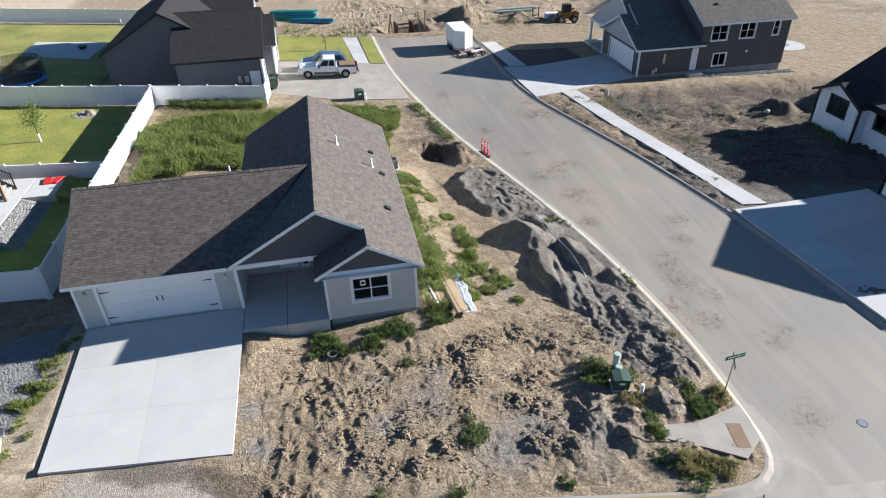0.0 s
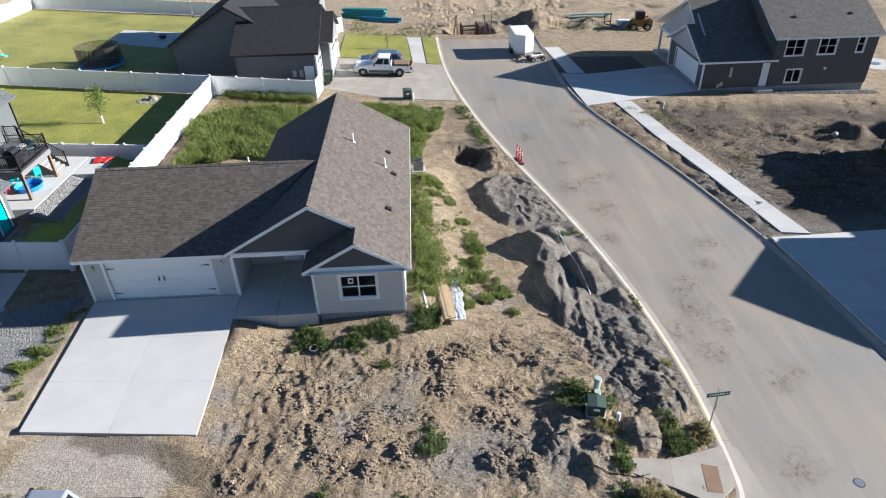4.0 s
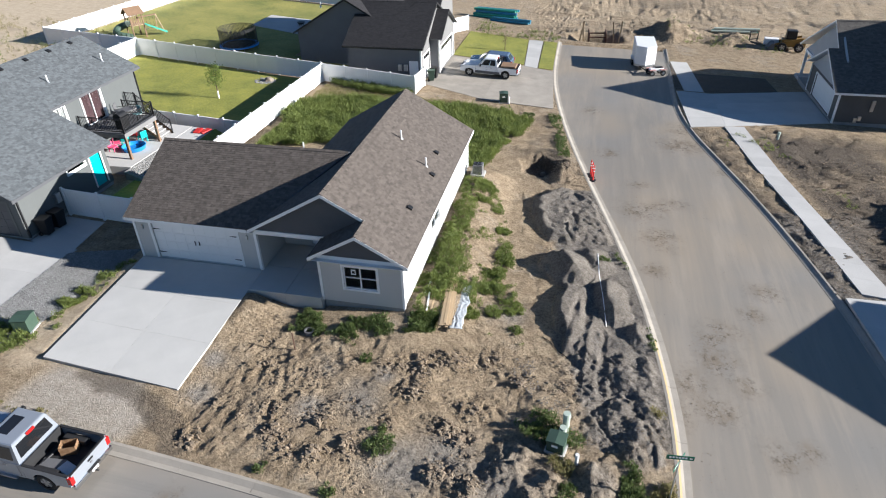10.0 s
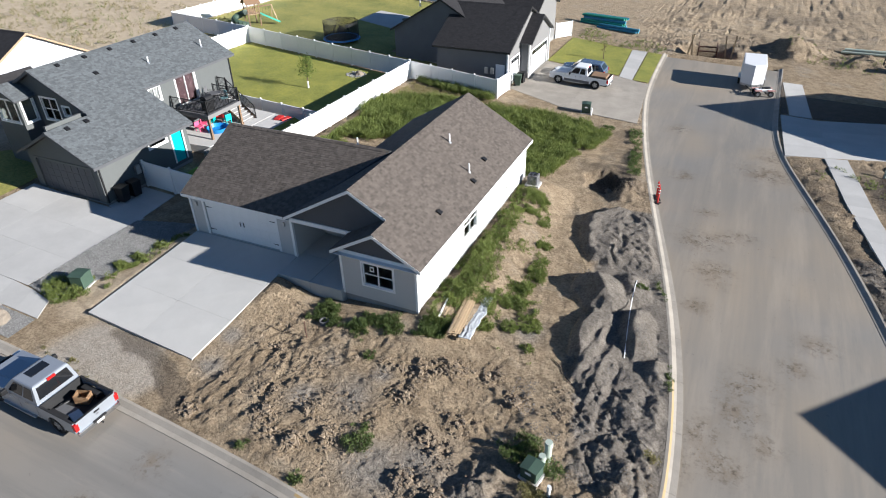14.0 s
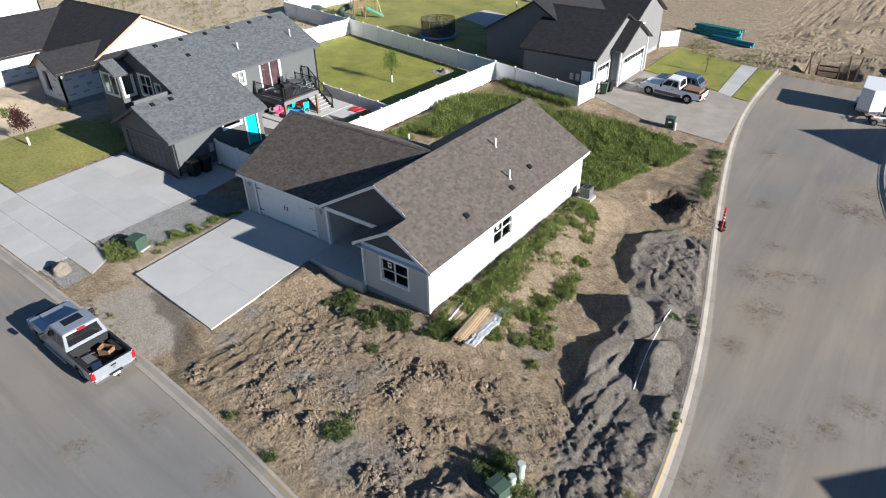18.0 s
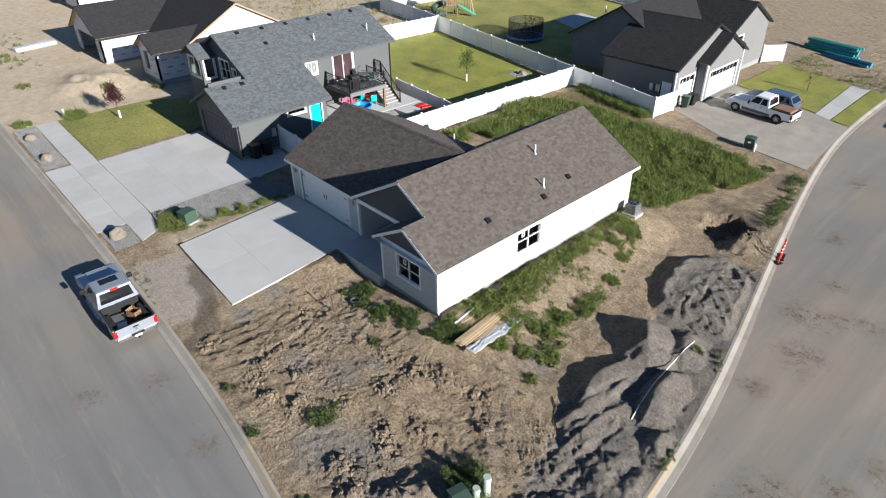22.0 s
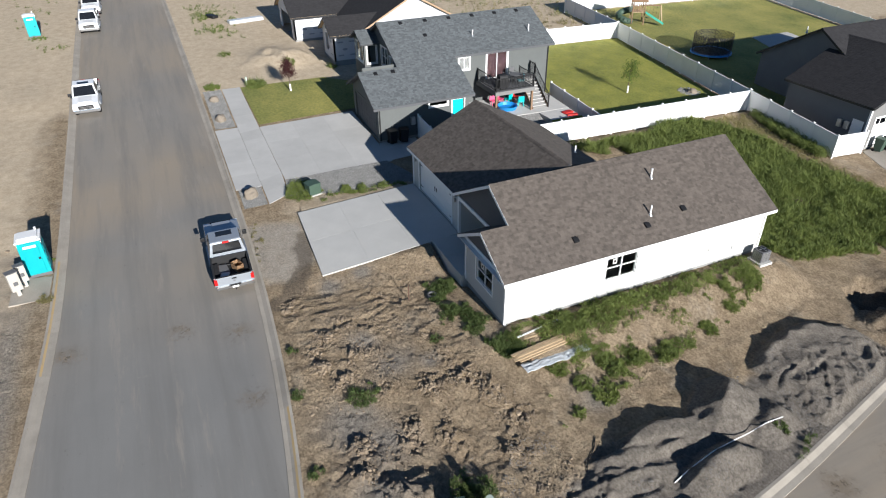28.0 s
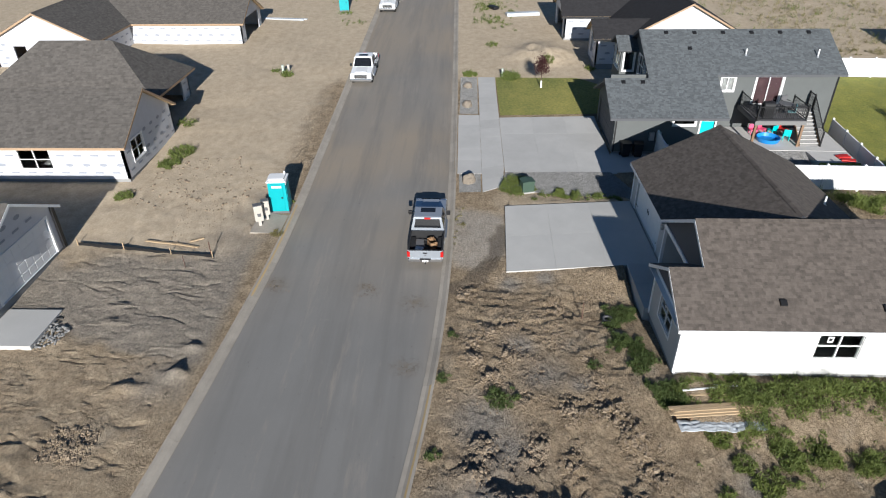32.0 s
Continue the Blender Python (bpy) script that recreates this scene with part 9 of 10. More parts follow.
def trailer():
    t = thing("cargo_trailer", pose(14.1, 72.3, g(14.1, 72.3) - GUTTER + 0.013, 0, 0, -88), "white enclosed cargo trailer parked at the road end", "trailer")
    bm = bmesh.new()
    pts = [(-2.2, -1.05), (1.8, -1.05), (2.45, 0), (1.8, 1.05), (-2.2, 1.05)]
    prism(bm, [(x, y, 0.5) for x, y in pts], (0, 0, 2.05))
    bmesh.ops.bevel(bm, geom=[e for e in bm.edges if e.verts[0].co.z > 2.5 and e.verts[1].co.z > 2.5], offset=0.06, segments=2, profile=0.6, affect="EDGES")
    part("box_body", bm, WHITE, t)
    bm = bmesh.new()
    prism(bm, [(x * 1.004, y * 1.01, 0.46) for x, y in pts], (0, 0, 0.22))
    part("stone_guard", bm, STEEL, t, "diamond-plate skirt")
    for s in (-1, 1):
        for x in (-0.75, 0.05):
            wheel(t, x, s * 1.02, 0.34, 0.2, s)
        y0, y1 = sorted((s * 1.02, s * 1.26))
        boxpart("mudguard", (-1.2, y0, 0.7, 0.5, y1, 0.76), STEEL, t)
        boxpart("tail_light", (-2.23, min(s * 0.8, s * 0.95), 0.8, -2.19, max(s * 0.8, s * 0.95), 1.0), REDLAMP, t)
    boxpart("rear_door", (-2.235, -0.92, 0.62, -2.205, 0.92, 2.4), WHITE, t)
    bm = bmesh.new()
    bar(bm, (1.9, 0.6, 0.5), (3.5, 0, 0.5), 0.07, 0.09)
    bar(bm, (1.9, -0.6, 0.5), (3.5, 0, 0.5), 0.07, 0.09)
    part("tongue", bm, BLACK, t)
    tubepart("jack", (3.2, 0, 0.02), (3.2, 0, 0.9), 0.035, STEEL, t)
    boxpart("jockey_plate", (3.05, -0.1, 0.0, 3.35, 0.1, 0.03), STEEL, t)
    return t


trailer()


DUSTYRED = mat("dusty_pale_red_plastic", (0.42, 0.22, 0.2), 0.6, 0.2, 4, 40, 0.05)


def quad_bike(m):
    t = thing("quad_bike", m, "white and red quad bike beside the trailer", "quad bike")
    for x in (-0.6, 0.6):
        for s in (-1, 1):
            wheel(t, x, s * 0.32, 0.28, 0.22, s)
    bm = bmesh.new()
    box(bm, -0.75, -0.28, 0.45, 0.75, 0.28, 0.72, 0.1)
    part("body", bm, TRIM, t)
    boxpart("seat", (-0.6, -0.17, 0.7, 0.15, 0.17, 0.86), BLACK, t, "", 0.05)
    for x in (-0.6, 0.6):
        for s in (-1, 1):
            y0, y1 = sorted((s * 0.25, s * 0.58))
            boxpart("mudguard", (x - 0.35, y0, 0.6, x + 0.35, y1, 0.66), DUSTYRED, t, "dusty pale red mudguard", 0.02)
    bm = bmesh.new()
    bar(bm, (0.3, -0.38, 0.98), (0.3, 0.38, 0.98), 0.03)
    bar(bm, (0.42, 0, 0.65), (0.3, 0, 0.98), 0.05)
    part("handlebar", bm, BLACK, t)
    return t


quad_bike(pose(15.3, 69.0, g(15.3, 69.0) - GUTTER + 0.013, 0, 0, 200))


# ---- things about the place ----
def at(x, y, rz=0, dz=0.0):
    return pose(x, y, gtop(x, y) + dz, 0, 0, rz)


def toilet_cabin(m, label):
    t = thing("portable_toilet", m, label, "portable toilet", "portable toilets")
    boxpart("skid", (-0.58, -0.58, -0.05, 0.58, 0.58, 0.12), SEATGREY, t, "grey plastic base", 0.02)
    bm = bmesh.new()
    lo = [bm.verts.new((x, y, 0.12)) for x, y in ((-0.56, -0.56), (0.56, -0.56), (0.56, 0.56), (-0.56, 0.56))]
    hi = [bm.verts.new((x, y, 2.08)) for x, y in ((-0.53, -0.53), (0.53, -0.53), (0.53, 0.53), (-0.53, 0.53))]
    bm.faces.new(hi)
    for i in range(4):
        bm.faces.new((lo[i], lo[(i + 1) % 4], hi[(i + 1) % 4], hi[i]))
    part("cabin", bm, TEAL, t, "teal moulded cabin walls")
    boxpart("door", (0.545, -0.36, 0.2, 0.585, 0.36, 1.98), TEAL, t, "", 0.01)
    boxpart("door_latch", (0.586, 0.22, 1.0, 0.61, 0.32, 1.12), BLACK, t)
    for s in (-1, 1):
        for z in (0.35, 0.85, 1.35):
            boxpart("wall_rib", (-0.4, min(s * 0.545, s * 0.575), z, 0.4, max(s * 0.545, s * 0.575), z + 0.34), TEAL, t, "", 0.012)
        boxpart("vent_slot", (-0.42, min(s * 0.53, s * 0.56), 1.84, 0.42, max(s * 0.53, s * 0.56), 1.93), TRIM, t, "white vent strip")
    boxpart("name_plate", (0.586, -0.3, 1.72, 0.592, 0.3, 1.86), TRIM, t, "white plain name bar")
    bm = bmesh.new()
    box(bm, -0.6, -0.6, 2.06, 0.6, 0.6, 2.16, 0.04)
    box(bm, -0.45, -0.48, 2.12, 0.45, 0.48, 2.27, 0.08)
    part("roof", bm, TRIM, t, "white domed roof")
    tubepart("vent_stack", (-0.4, 0.4, 2.1), (-0.4, 0.4, 2.4), 0.05, TRIM, t)
    return t


toilet_cabin(at(-13.45, 2.6, 4), "teal portable toilet with white roof by the kerb")
toilet_cabin(at(-59.5, -0.6, 8), "teal portable toilet on the tan plot")


def cabinet(m, label, w=0.45, d=0.3, h=1.15):
    t = thing("utility_cabinet", m, label, "utility cabinet", "utility cabinets")
    boxpart("post", (-0.07, -0.09, -0.1, 0.09, 0.09, 0.45), BEIGE, t)
    boxpart("box", (-d / 2, -w / 2, 0.4, d / 2, w / 2, h), BEIGE, t, "beige steel box", 0.02)
    boxpart("door", (d / 2, -w / 2 + 0.03, 0.45, d / 2 + 0.015, w / 2 - 0.03, h - 0.05), BEIGE, t, "", 0.006)
    boxpart("meter", (d / 2 + 0.014, -0.1, 0.75, d / 2 + 0.07, 0.1, 0.95), SEATGREY, t, "grey meter dial", 0.02)
    boxpart("lid", (-d / 2 - 0.02, -w / 2 - 0.02, h, d / 2 + 0.04, w / 2 + 0.02, h + 0.04), SEATGREY, t, "grey metal top", 0.01)
    return t


cabinet(at(-12.2, 2.0, 20), "beige utility cabinet on a post", h=1.35)
cabinet(at(-11.5, 1.75, 25), "beige utility cabinet with grey top", 0.5, 0.34, 1.45)
slab_run("cabinet_pad", [[(-13.0, 1.4), (-10.7, 1.3), (-10.6, 3.1), (-12.6, 3.2)]], CONC_WARM, "small concrete pad under the cabinets", "paving", 0.02)


def transformer(m, label, w=0.8, d=0.7, h=0.75, mt=GREENBOX):
    t = thing("transformer_box", m, label, "transformer box", "transformer boxes")
    boxpart("plinth", (-w / 2 - 0.06, -d / 2 - 0.06, -0.15, w / 2 + 0.06, d / 2 + 0.06, 0.06), CONC_OLD, t)
    boxpart("housing", (-w / 2, -d / 2, 0.06, w / 2, d / 2, h), mt, t, "", 0.02)
    bm = bmesh.new()
    prism(bm, [(-w / 2 - 0.03, -d / 2 - 0.04, h), (w / 2 + 0.03, -d / 2 - 0.04, h), (w / 2 + 0.03, -d / 2 - 0.04, h + 0.03), (0, -d / 2 - 0.04, h + 0.08), (-w / 2 - 0.03, -d / 2 - 0.04, h + 0.03)], (0, d + 0.08, 0))
    part("lid", bm, mt, t)
    boxpart("door", (-w / 2 + 0.04, -d / 2 - 0.015, 0.1, w / 2 - 0.04, -d / 2, h - 0.05), mt, t, "", 0.005)
    boxpart("label_plate", (-0.12, -d / 2 - 0.02, h * 0.62, 0.12, -d / 2 - 0.015, h * 0.62 + 0.12), TRIM, t, "white plain notice")
    return t


transformer(at(8.75, 17.0, -12), "green utility box among weeds on the corner lot", 0.66, 0.58, 0.6)
transformer(at(-16.0, 18.2, -75), "green utility box beside the gravel bed")
transformer(at(1.1, 56.3, 10, 0.02), "dark green utility box at the driveway", 0.75, 0.7, 0.85)


def marker_post(x, y, h, mt, label, r=0.085, lean=0.0):
    t = thing("marker_post", at(x, y), label, "marker post", "marker posts")
    tubepart("post", (0, 0, -0.15), (lean, 0, h), r, mt, t, n=14)
    bm = bmesh.new()
    tube(bm, (lean, 0, h - 0.12), (lean * 1.05, 0, h + 0.05), r * 1.22, r * 1.05, 14)
    part("cap", bm, mt, t)
    return t


marker_post(9.05, 18.1, 0.95, PALEGREEN, "pale green utility marker post", 0.14)
marker_post(8.95, 17.65, 0.6, PALEGREEN, "shorter pale green utility marker post", 0.13)
marker_post(9.55, 16.55, 0.5, TRIM, "short white utility stub post", 0.07)
marker_post(-37.0, 17.6, 0.7, PALEGREEN, "pale grey pedestal by the lawn")
marker_post(1.65, 56.0, 0.6, TRIM, "short white pedestal by the green box", 0.07)
marker_post(-37.6, -3.0, 0.7, PALEGREEN, "pale green pedestal on the tan plot", 0.12)
marker_post(-38.1, -2.6, 0.6, BEIGE, "beige pedestal on the tan plot", 0.12)
marker_post(24.0, 53.0, 0.6, PALEGREEN, "pale pedestal across the road", 0.1)


def street_sign():
    t = thing("street_sign", at(12.88, 15.75), "green street name sign on a steel post", "street sign")
    tubepart("post", (0, 0, -0.3), (0, 0, 2.25), 0.03, STEEL, t)
    for z, yaw in ((2.26, 5), (2.02, 62)):
        bm = bmesh.new()
        box(bm, -0.46, -0.006, z, 0.46, 0.006, z + 0.2, 0.0)
        bmesh.ops.rotate(bm, verts=bm.verts[:], matrix=Matrix.Rotation(radians(yaw), 3, "Z"))
        p = part("blade", bm, SIGNGREEN, t, "green sign blade with white bars")
        for s in (-1, 1):
            bm = bmesh.new()
            for k in range(6):
                box(bm, -0.36 + 0.105 * k, s * 0.0065, z + 0.06, -0.29 + 0.105 * k, s * 0.008, z + 0.14)
            box(bm, 0.31, s * 0.0065, z + 0.07, 0.41, s * 0.008, z + 0.12)
            bmesh.ops.rotate(bm, verts=bm.verts[:], matrix=Matrix.Rotation(radians(yaw), 3, "Z"))
            part("lettering_bars", bm, TRIM, p)
    return t


street_sign()


def delineator(x, y, lean):
    t = thing("traffic_post", pose(x, y, g(x, y) - 0.1, lean * 4, 0, lean * 50), "red plastic traffic post on a black base", "traffic post", "traffic posts")
    boxpart("base", (-0.2, -0.2, 0, 0.2, 0.2, 0.06), BLACK, t, "black rubber base", 0.02)
    tubepart("tube", (0, 0, 0.05), (0, 0, 1.1), 0.055, RED, t, n=12)
    for z in (0.72, 0.92):
        tubepart("reflective_band", (0, 0, z), (0, 0, z + 0.07), 0.057, TRIM, t, n=12)
    tubepart("grip", (0, 0, 1.1), (0, 0, 1.2), 0.03, RED, t, n=10)
    return t


delineator(9.45, 42.6, 0.5)
delineator(9.55, 42.05, -0.4)
delineator(9.35, 43.05, 0.2)


def air_conditioner():
    t = thing("air_conditioner", at(1.9, 38.35, 0, 0.05) @ Matrix.Scale(0.86, 4), "grey outdoor air-conditioning unit on a pad", "air conditioner")
    boxpart("pad", (-0.55, -0.5, -0.12, 0.55, 0.5, 0.06), CONC, t, "concrete pad", 0.01)
    bm = bmesh.new()
    box(bm, -0.38, -0.38, 0.08, 0.38, 0.38, 0.82, 0.05)
    part("casing", bm, SEATGREY, t)
    for s in range(4):
        for k in range(8):
            bm = bmesh.new()
            box(bm, -0.31, -0.392, 0.14 + 0.08 * k, 0.31, -0.375, 0.18 + 0.08 * k)
            bmesh.ops.rotate(bm, verts=bm.verts[:], matrix=Matrix.Rotation(s * math.pi / 2, 3, "Z"))
            part("louvre", bm, STEEL, t)
    bm = bmesh.new()
    tube(bm, (0, 0, 0.815), (0, 0, 0.85), 0.31, n=24)
    part("fan_ring", bm, BLACK, t, "dark round fan opening")
    for k in range(4):
        bm = bmesh.new()
        bar(bm, (0, 0, 0.86), (0.3 * math.cos(k * 1.571), 0.3 * math.sin(k * 1.571), 0.86), 0.02)
        part("guard_wire", bm, STEEL, t)
    return t


air_conditioner()


def lumber_pile():
    t = thing("lumber_pile", at(2.95, 24.3, 6, 0.0), "stack of pale lumber boards beside plastic wrap", "lumber")
    rnd = random.Random(3)
    for k in range(2):
        boxpart("bearer", (-0.35, -1.2 + 2.2 * k, -0.05, 0.35, -1.1 + 2.2 * k, 0.06), WOODOLD, t)
    for j in range(3):
        for i in range(4 - j):
            x = -0.32 + 0.165 * i + rnd.uniform(-0.01, 0.01) + 0.04 * j
            d = rnd.uniform(-0.12, 0.12)
            boxpart("board", (x, -1.85 + d, 0.06 + 0.042 * j, x + 0.14, 1.8 + d, 0.098 + 0.042 * j), WOOD, t)
    return t


lumber_pile()
bm = bmesh.new()
bmesh.ops.create_grid(bm, x_segments=14, y_segments=80, size=1)
for q in bm.verts:
    x, y = q.co.x * (0.30 + 0.07 * noise.noise(Vector((q.co.y * 2.5, 1, 0)))), q.co.y * 1.75
    crease = 1 - abs(noise.noise(Vector((x * 5 + 3, y * 1.6, 2)))) * 2
    h = 0.05 + 0.03 * max(crease, 0) ** 2 * math.cos(q.co.x * 1.3) + 0.02 * noise.noise(Vector((x * 9, y * 6, 2))) + 0.03 * noise.noise(Vector((x * 22, y * 18, 5)))
    q.co = Vector((x + 0.14 * noise.noise(Vector((y * 1.6, 0, 3))), y, max(h, 0.012)))
bmesh.ops.solidify(bm, geom=bm.faces[:], thickness=0.006)
wrap = part("plastic_sheet", bm, PLASTIC, None, smooth=True)
wrap.matrix_basis = at(3.55, 24.4, 3, 0.01)
tagged(wrap, "crumpled white plastic-wrapped bundle beside the lumber", "plastic wrap")
for x, y, L, rz, m, nm in ((2.0, 23.9, 1.5, 98, TRIM, "white trim offcut lying in weeds"), (2.2, 24.6, 2.4, 93, WOOD, "pale board lying by the wall"), (1.7, 25.4, 1.6, 88, TRIM, "white trim offcut lying by the wall")):
    bm = bmesh.new()
    box(bm, -L / 2, -0.04, 0, L / 2, 0.04, 0.03)
    ob = part("offcut", bm, m, None)
    ob.matrix_basis = at(x, y, rz, 0.02)
    tagged(ob, nm, "board", "offcuts")

# white pipe over the sand heaps
bm = bmesh.new()
P = [(10.05 + 0.55 * (k / 12) ** 1.6, 31.3 - 6.1 * k / 12) for k in range(13)]
Z = [gtop(*p) for p in P]
Z = [max(Z[k] + 0.03, Z[0] + (Z[12] - Z[0]) * k / 12 + 0.1 * math.sin(math.pi * k / 12)) for k in range(13)]
for _ in range(3):
    Z = [Z[0]] + [max(Z[k], (Z[k - 1] + Z[k + 1]) / 2) for k in range(1, 12)] + [Z[12]]
P = [Vector((*P[k], Z[k])) for k in range(13)]
for a, b in zip(P, P[1:]):
    tube(bm, a, b, 0.024, n=8, cap=False)
bmesh.ops.remove_doubles(bm, verts=bm.verts[:], dist=0.02)
tagged(part("white_pipe", bm, TRIM, None), "long white plastic pipe across the sand heaps", "pipe")


def rod(name, x0, y0, z0, x1, y1, z1, r, m, label, category):
    bm = bmesh.new()
    tube(bm, (x0, y0, gtop(x0, y0) + z0), (x1, y1, gtop(x1, y1) + z1), r, n=6)
    return tagged(part(name, bm, m, None), label, category)


rod("stake", -3.3, 19.9, -0.1, -3.3, 19.9, 1.0, 0.025, RUST, "thin dark survey stake on the lot", "stake")
rod("stake", -8.3, -0.2, -0.1, -8.3, -0.2, 1.0, 0.025, RUST, "thin dark stake at the silt fence", "stake")
rod("stake", -7.2, -1.3, -0.1, -7.2, -1.3, 0.8, 0.02, RUST, "thin dark stake at the silt fence", "stake")

# drain ring, tyre
bm = bmesh.new()
bmesh.ops.create_circle(bm, segments=20, radius=0.28)
bm.free()
t = thing("drain_ring", at(-3.1, 21.1, 0, 0.02), "open grey drain ring set in the earth", "drain")
bm = bmesh.new()
n = 20
rg = [[bm.verts.new((q * math.cos(2 * math.pi * i / n), q * math.sin(2 * math.pi * i / n), z)) for i in range(n)] for q, z in ((0.24, -0.1), (0.24, 0.14), (0.17, 0.14), (0.17, -0.1))]
for a, b in zip(rg, rg[1:]):
    for i in range(n):
        bm.faces.new((a[i], a[(i + 1) % n], b[(i + 1) % n], b[i]))
part("ring", bm, SEATGREY, t)
tubepart("well", (0, 0, -0.1), (0, 0, 0.02), 0.168, BLACK, t, "dark opening")


# ---- deck of the sage house ----
PATIO = 0.62      # the patio lies on made-up ground


def deck():
    x0, x1, y0, ys, y1, zd = -25.2, -21.75, 34.66, 38.15, 39.72, 2.98
    xs = -24.3
    t = thing("deck", Matrix(), "raised wooden deck with black railing and stairs", "deck")
    n = 24
    for k in range(n):
        a = x0 + (x1 - x0) * k / n
        boxpart("deck_board", (a + 0.004, y0, zd - 0.035, a + (x1 - x0) / n - 0.004, y1 if a < xs - 0.05 else ys, zd), SEATGREY, t)
    for d in ((x1 - 0.05, y0, x1, ys), (x0, y0 - 0.05, x1, y0), (xs, ys, x1, ys + 0.05), (x0, y1, xs, y1 + 0.05)):
        boxpart("rim_joist", (d[0], d[1], zd - 0.32, d[2], d[3], zd - 0.036), BSTUCCO, t)
    for y in (y0 + 0.1, ys - 0.1):
        boxpart("deck_post", (x1 - 0.22, y - 0.08, g(x1, y), x1 - 0.06, y + 0.08, zd - 0.04), WOODOLD, t, "reddish wooden post")

    def rail(a, b, za, zb):
        a, b = Vector(a), Vector(b)
        for z in (0.12, 1.0):
            barpart("rail", a + Vector((0, 0, za + z)), b + Vector((0, 0, zb + z)), 0.05, 0.05, BLACKTRIM, t)
        m = max(2, int((b - a).length / 0.13))
        for i in range(m + 1):
            p = a.lerp(b, i / m)
            z = za + (zb - za) * i / m
            w = 0.022 if 0 < i < m else 0.07
            barpart("baluster" if 0 < i < m else "rail_post", p + Vector((0, 0, z + (0.1 if 0 < i < m else -0.1))), p + Vector((0, 0, z + (1.0 if 0 < i < m else 1.08))), w, w, BLACKTRIM, t)

    rail((x1 - 0.04, y0 + 0.05, 0), (x1 - 0.04, ys - 0.05, 0), zd, zd)
    rail((x0 + 0.1, y0 + 0.04, 0), (x1 - 0.1, y0 + 0.04, 0), zd, zd)
    rail((xs + 0.1, ys - 0.03, 0), (x1 - 0.1, ys - 0.03, 0), zd, zd)
    rail((x0 + 0.1, y1 - 0.04, 0), (xs - 0.02, y1 - 0.04, 0), zd, zd)
    # stairs beside the deck, down to the patio's end
    steps, run = 10, 0.245
    zb = g(x1, y1) + PATIO
    for k in range(steps):
        z = zd - (zd - zb) * (k + 1) / steps
        x = xs + 0.01 + run * k
        boxpart("stair_tread", (x, ys + 0.12, z - 0.05, x + run + 0.03, y1 - 0.06, z), CONC_OLD, t, "", 0.006)
        boxpart("riser", (x - 0.01, ys + 0.12, z, x + 0.008, y1 - 0.06, z + (zd - zb) / steps - 0.05), BSTUCCO, t)
    for y in (ys + 0.07, y1 - 0.05):
        bm = bmesh.new()
        prism(bm, [(xs, y, zd - 0.42), (xs + run * steps, y, zb - 0.1), (xs + run * steps, y, zb + 0.14), (xs, y, zd - 0.05)], (0, 0.04, 0))
        part("stringer", bm, WOODOLD, t)
    rail((xs + 0.05, y1 - 0.03, 0), (xs + run * steps, y1 - 0.03, 0), zd - 0.1, zb + 0.05)
    return zd


ZD = deck()


TEALSEAT = mat("pale_teal_mesh_fabric", (0.16, 0.30, 0.31), 0.7, 0.1, 3, 30, 0.05)


def patio_chair(m, mt, label):
    t = thing("patio_chair", m, label, "chair", "deck chairs")
    boxpart("seat", (-0.25, -0.25, 0.4, 0.25, 0.25, 0.44), mt, t, "", 0.01)
    bm = bmesh.new()
    box(bm, -0.25, -0.25, 0.44, -0.21, 0.25, 0.95, 0.01)
    part("backrest", bm, mt, t)
    for x in (-0.22, 0.22):
        for y in (-0.22, 0.22):
            barpart("leg", (x, y, 0), (x, y, 0.4), 0.035, 0.035, BLACKTRIM, t)
    for y in (-0.26, 0.26):
        barpart("armrest", (-0.22, y, 0.62), (0.22, y, 0.62), 0.04, 0.03, BLACKTRIM, t)
    return t


def grill():
    t = thing("barbecue", pose(-22.5, 35.6, ZD, 0, 0, 180), "covered black barbecue grill on the deck", "barbecue")
    boxpart("cart", (-0.3, -0.35, 0.08, 0.3, 0.35, 0.78), BLACK, t, "", 0.03)
    bm = bmesh.new()
    tube(bm, (0, -0.37, 0.86), (0, 0.37, 0.86), 0.3, n=16)
    part("hood", bm, BLACK, t)
    for s in (-1, 1):
        y0, y1 = sorted((s * 0.36, s * 0.68))
        boxpart("side_shelf", (-0.22, y0, 0.78, 0.22, y1, 0.82), BLACK, t)
    for x in (-0.24, 0.24):
        for y in (-0.3, 0.3):
            tubepart("caster", (x, y - 0.02, 0.05), (x, y + 0.02, 0.05), 0.05, BLACK, t)
    return t


grill()
patio_chair(pose(-23.3, 36.4, ZD, 0, 0, 70), SEATGREY, "dark patio chair at the deck table")
patio_chair(pose(-22.5, 37.3, ZD, 0, 0, 250), TEALSEAT, "green patio chair at the deck table")
patio_chair(pose(-24.2, 37.6, ZD, 0, 0, 20), SEATGREY, "dark patio chair by the wall")
t = thing("patio_table", pose(-23.3, 37.2, ZD), "round glass patio table on the deck", "table")
tubepart("table_top", (0, 0, 0.7), (0, 0, 0.73), 0.5, SEATGREY, t, n=24)
for k in range(4):
    a = k * 1.571 + 0.4
    barpart("leg", (0.35 * math.cos(a), 0.35 * math.sin(a), 0), (0.25 * math.cos(a), 0.25 * math.sin(a), 0.7), 0.03, 0.03, BLACKTRIM, t)

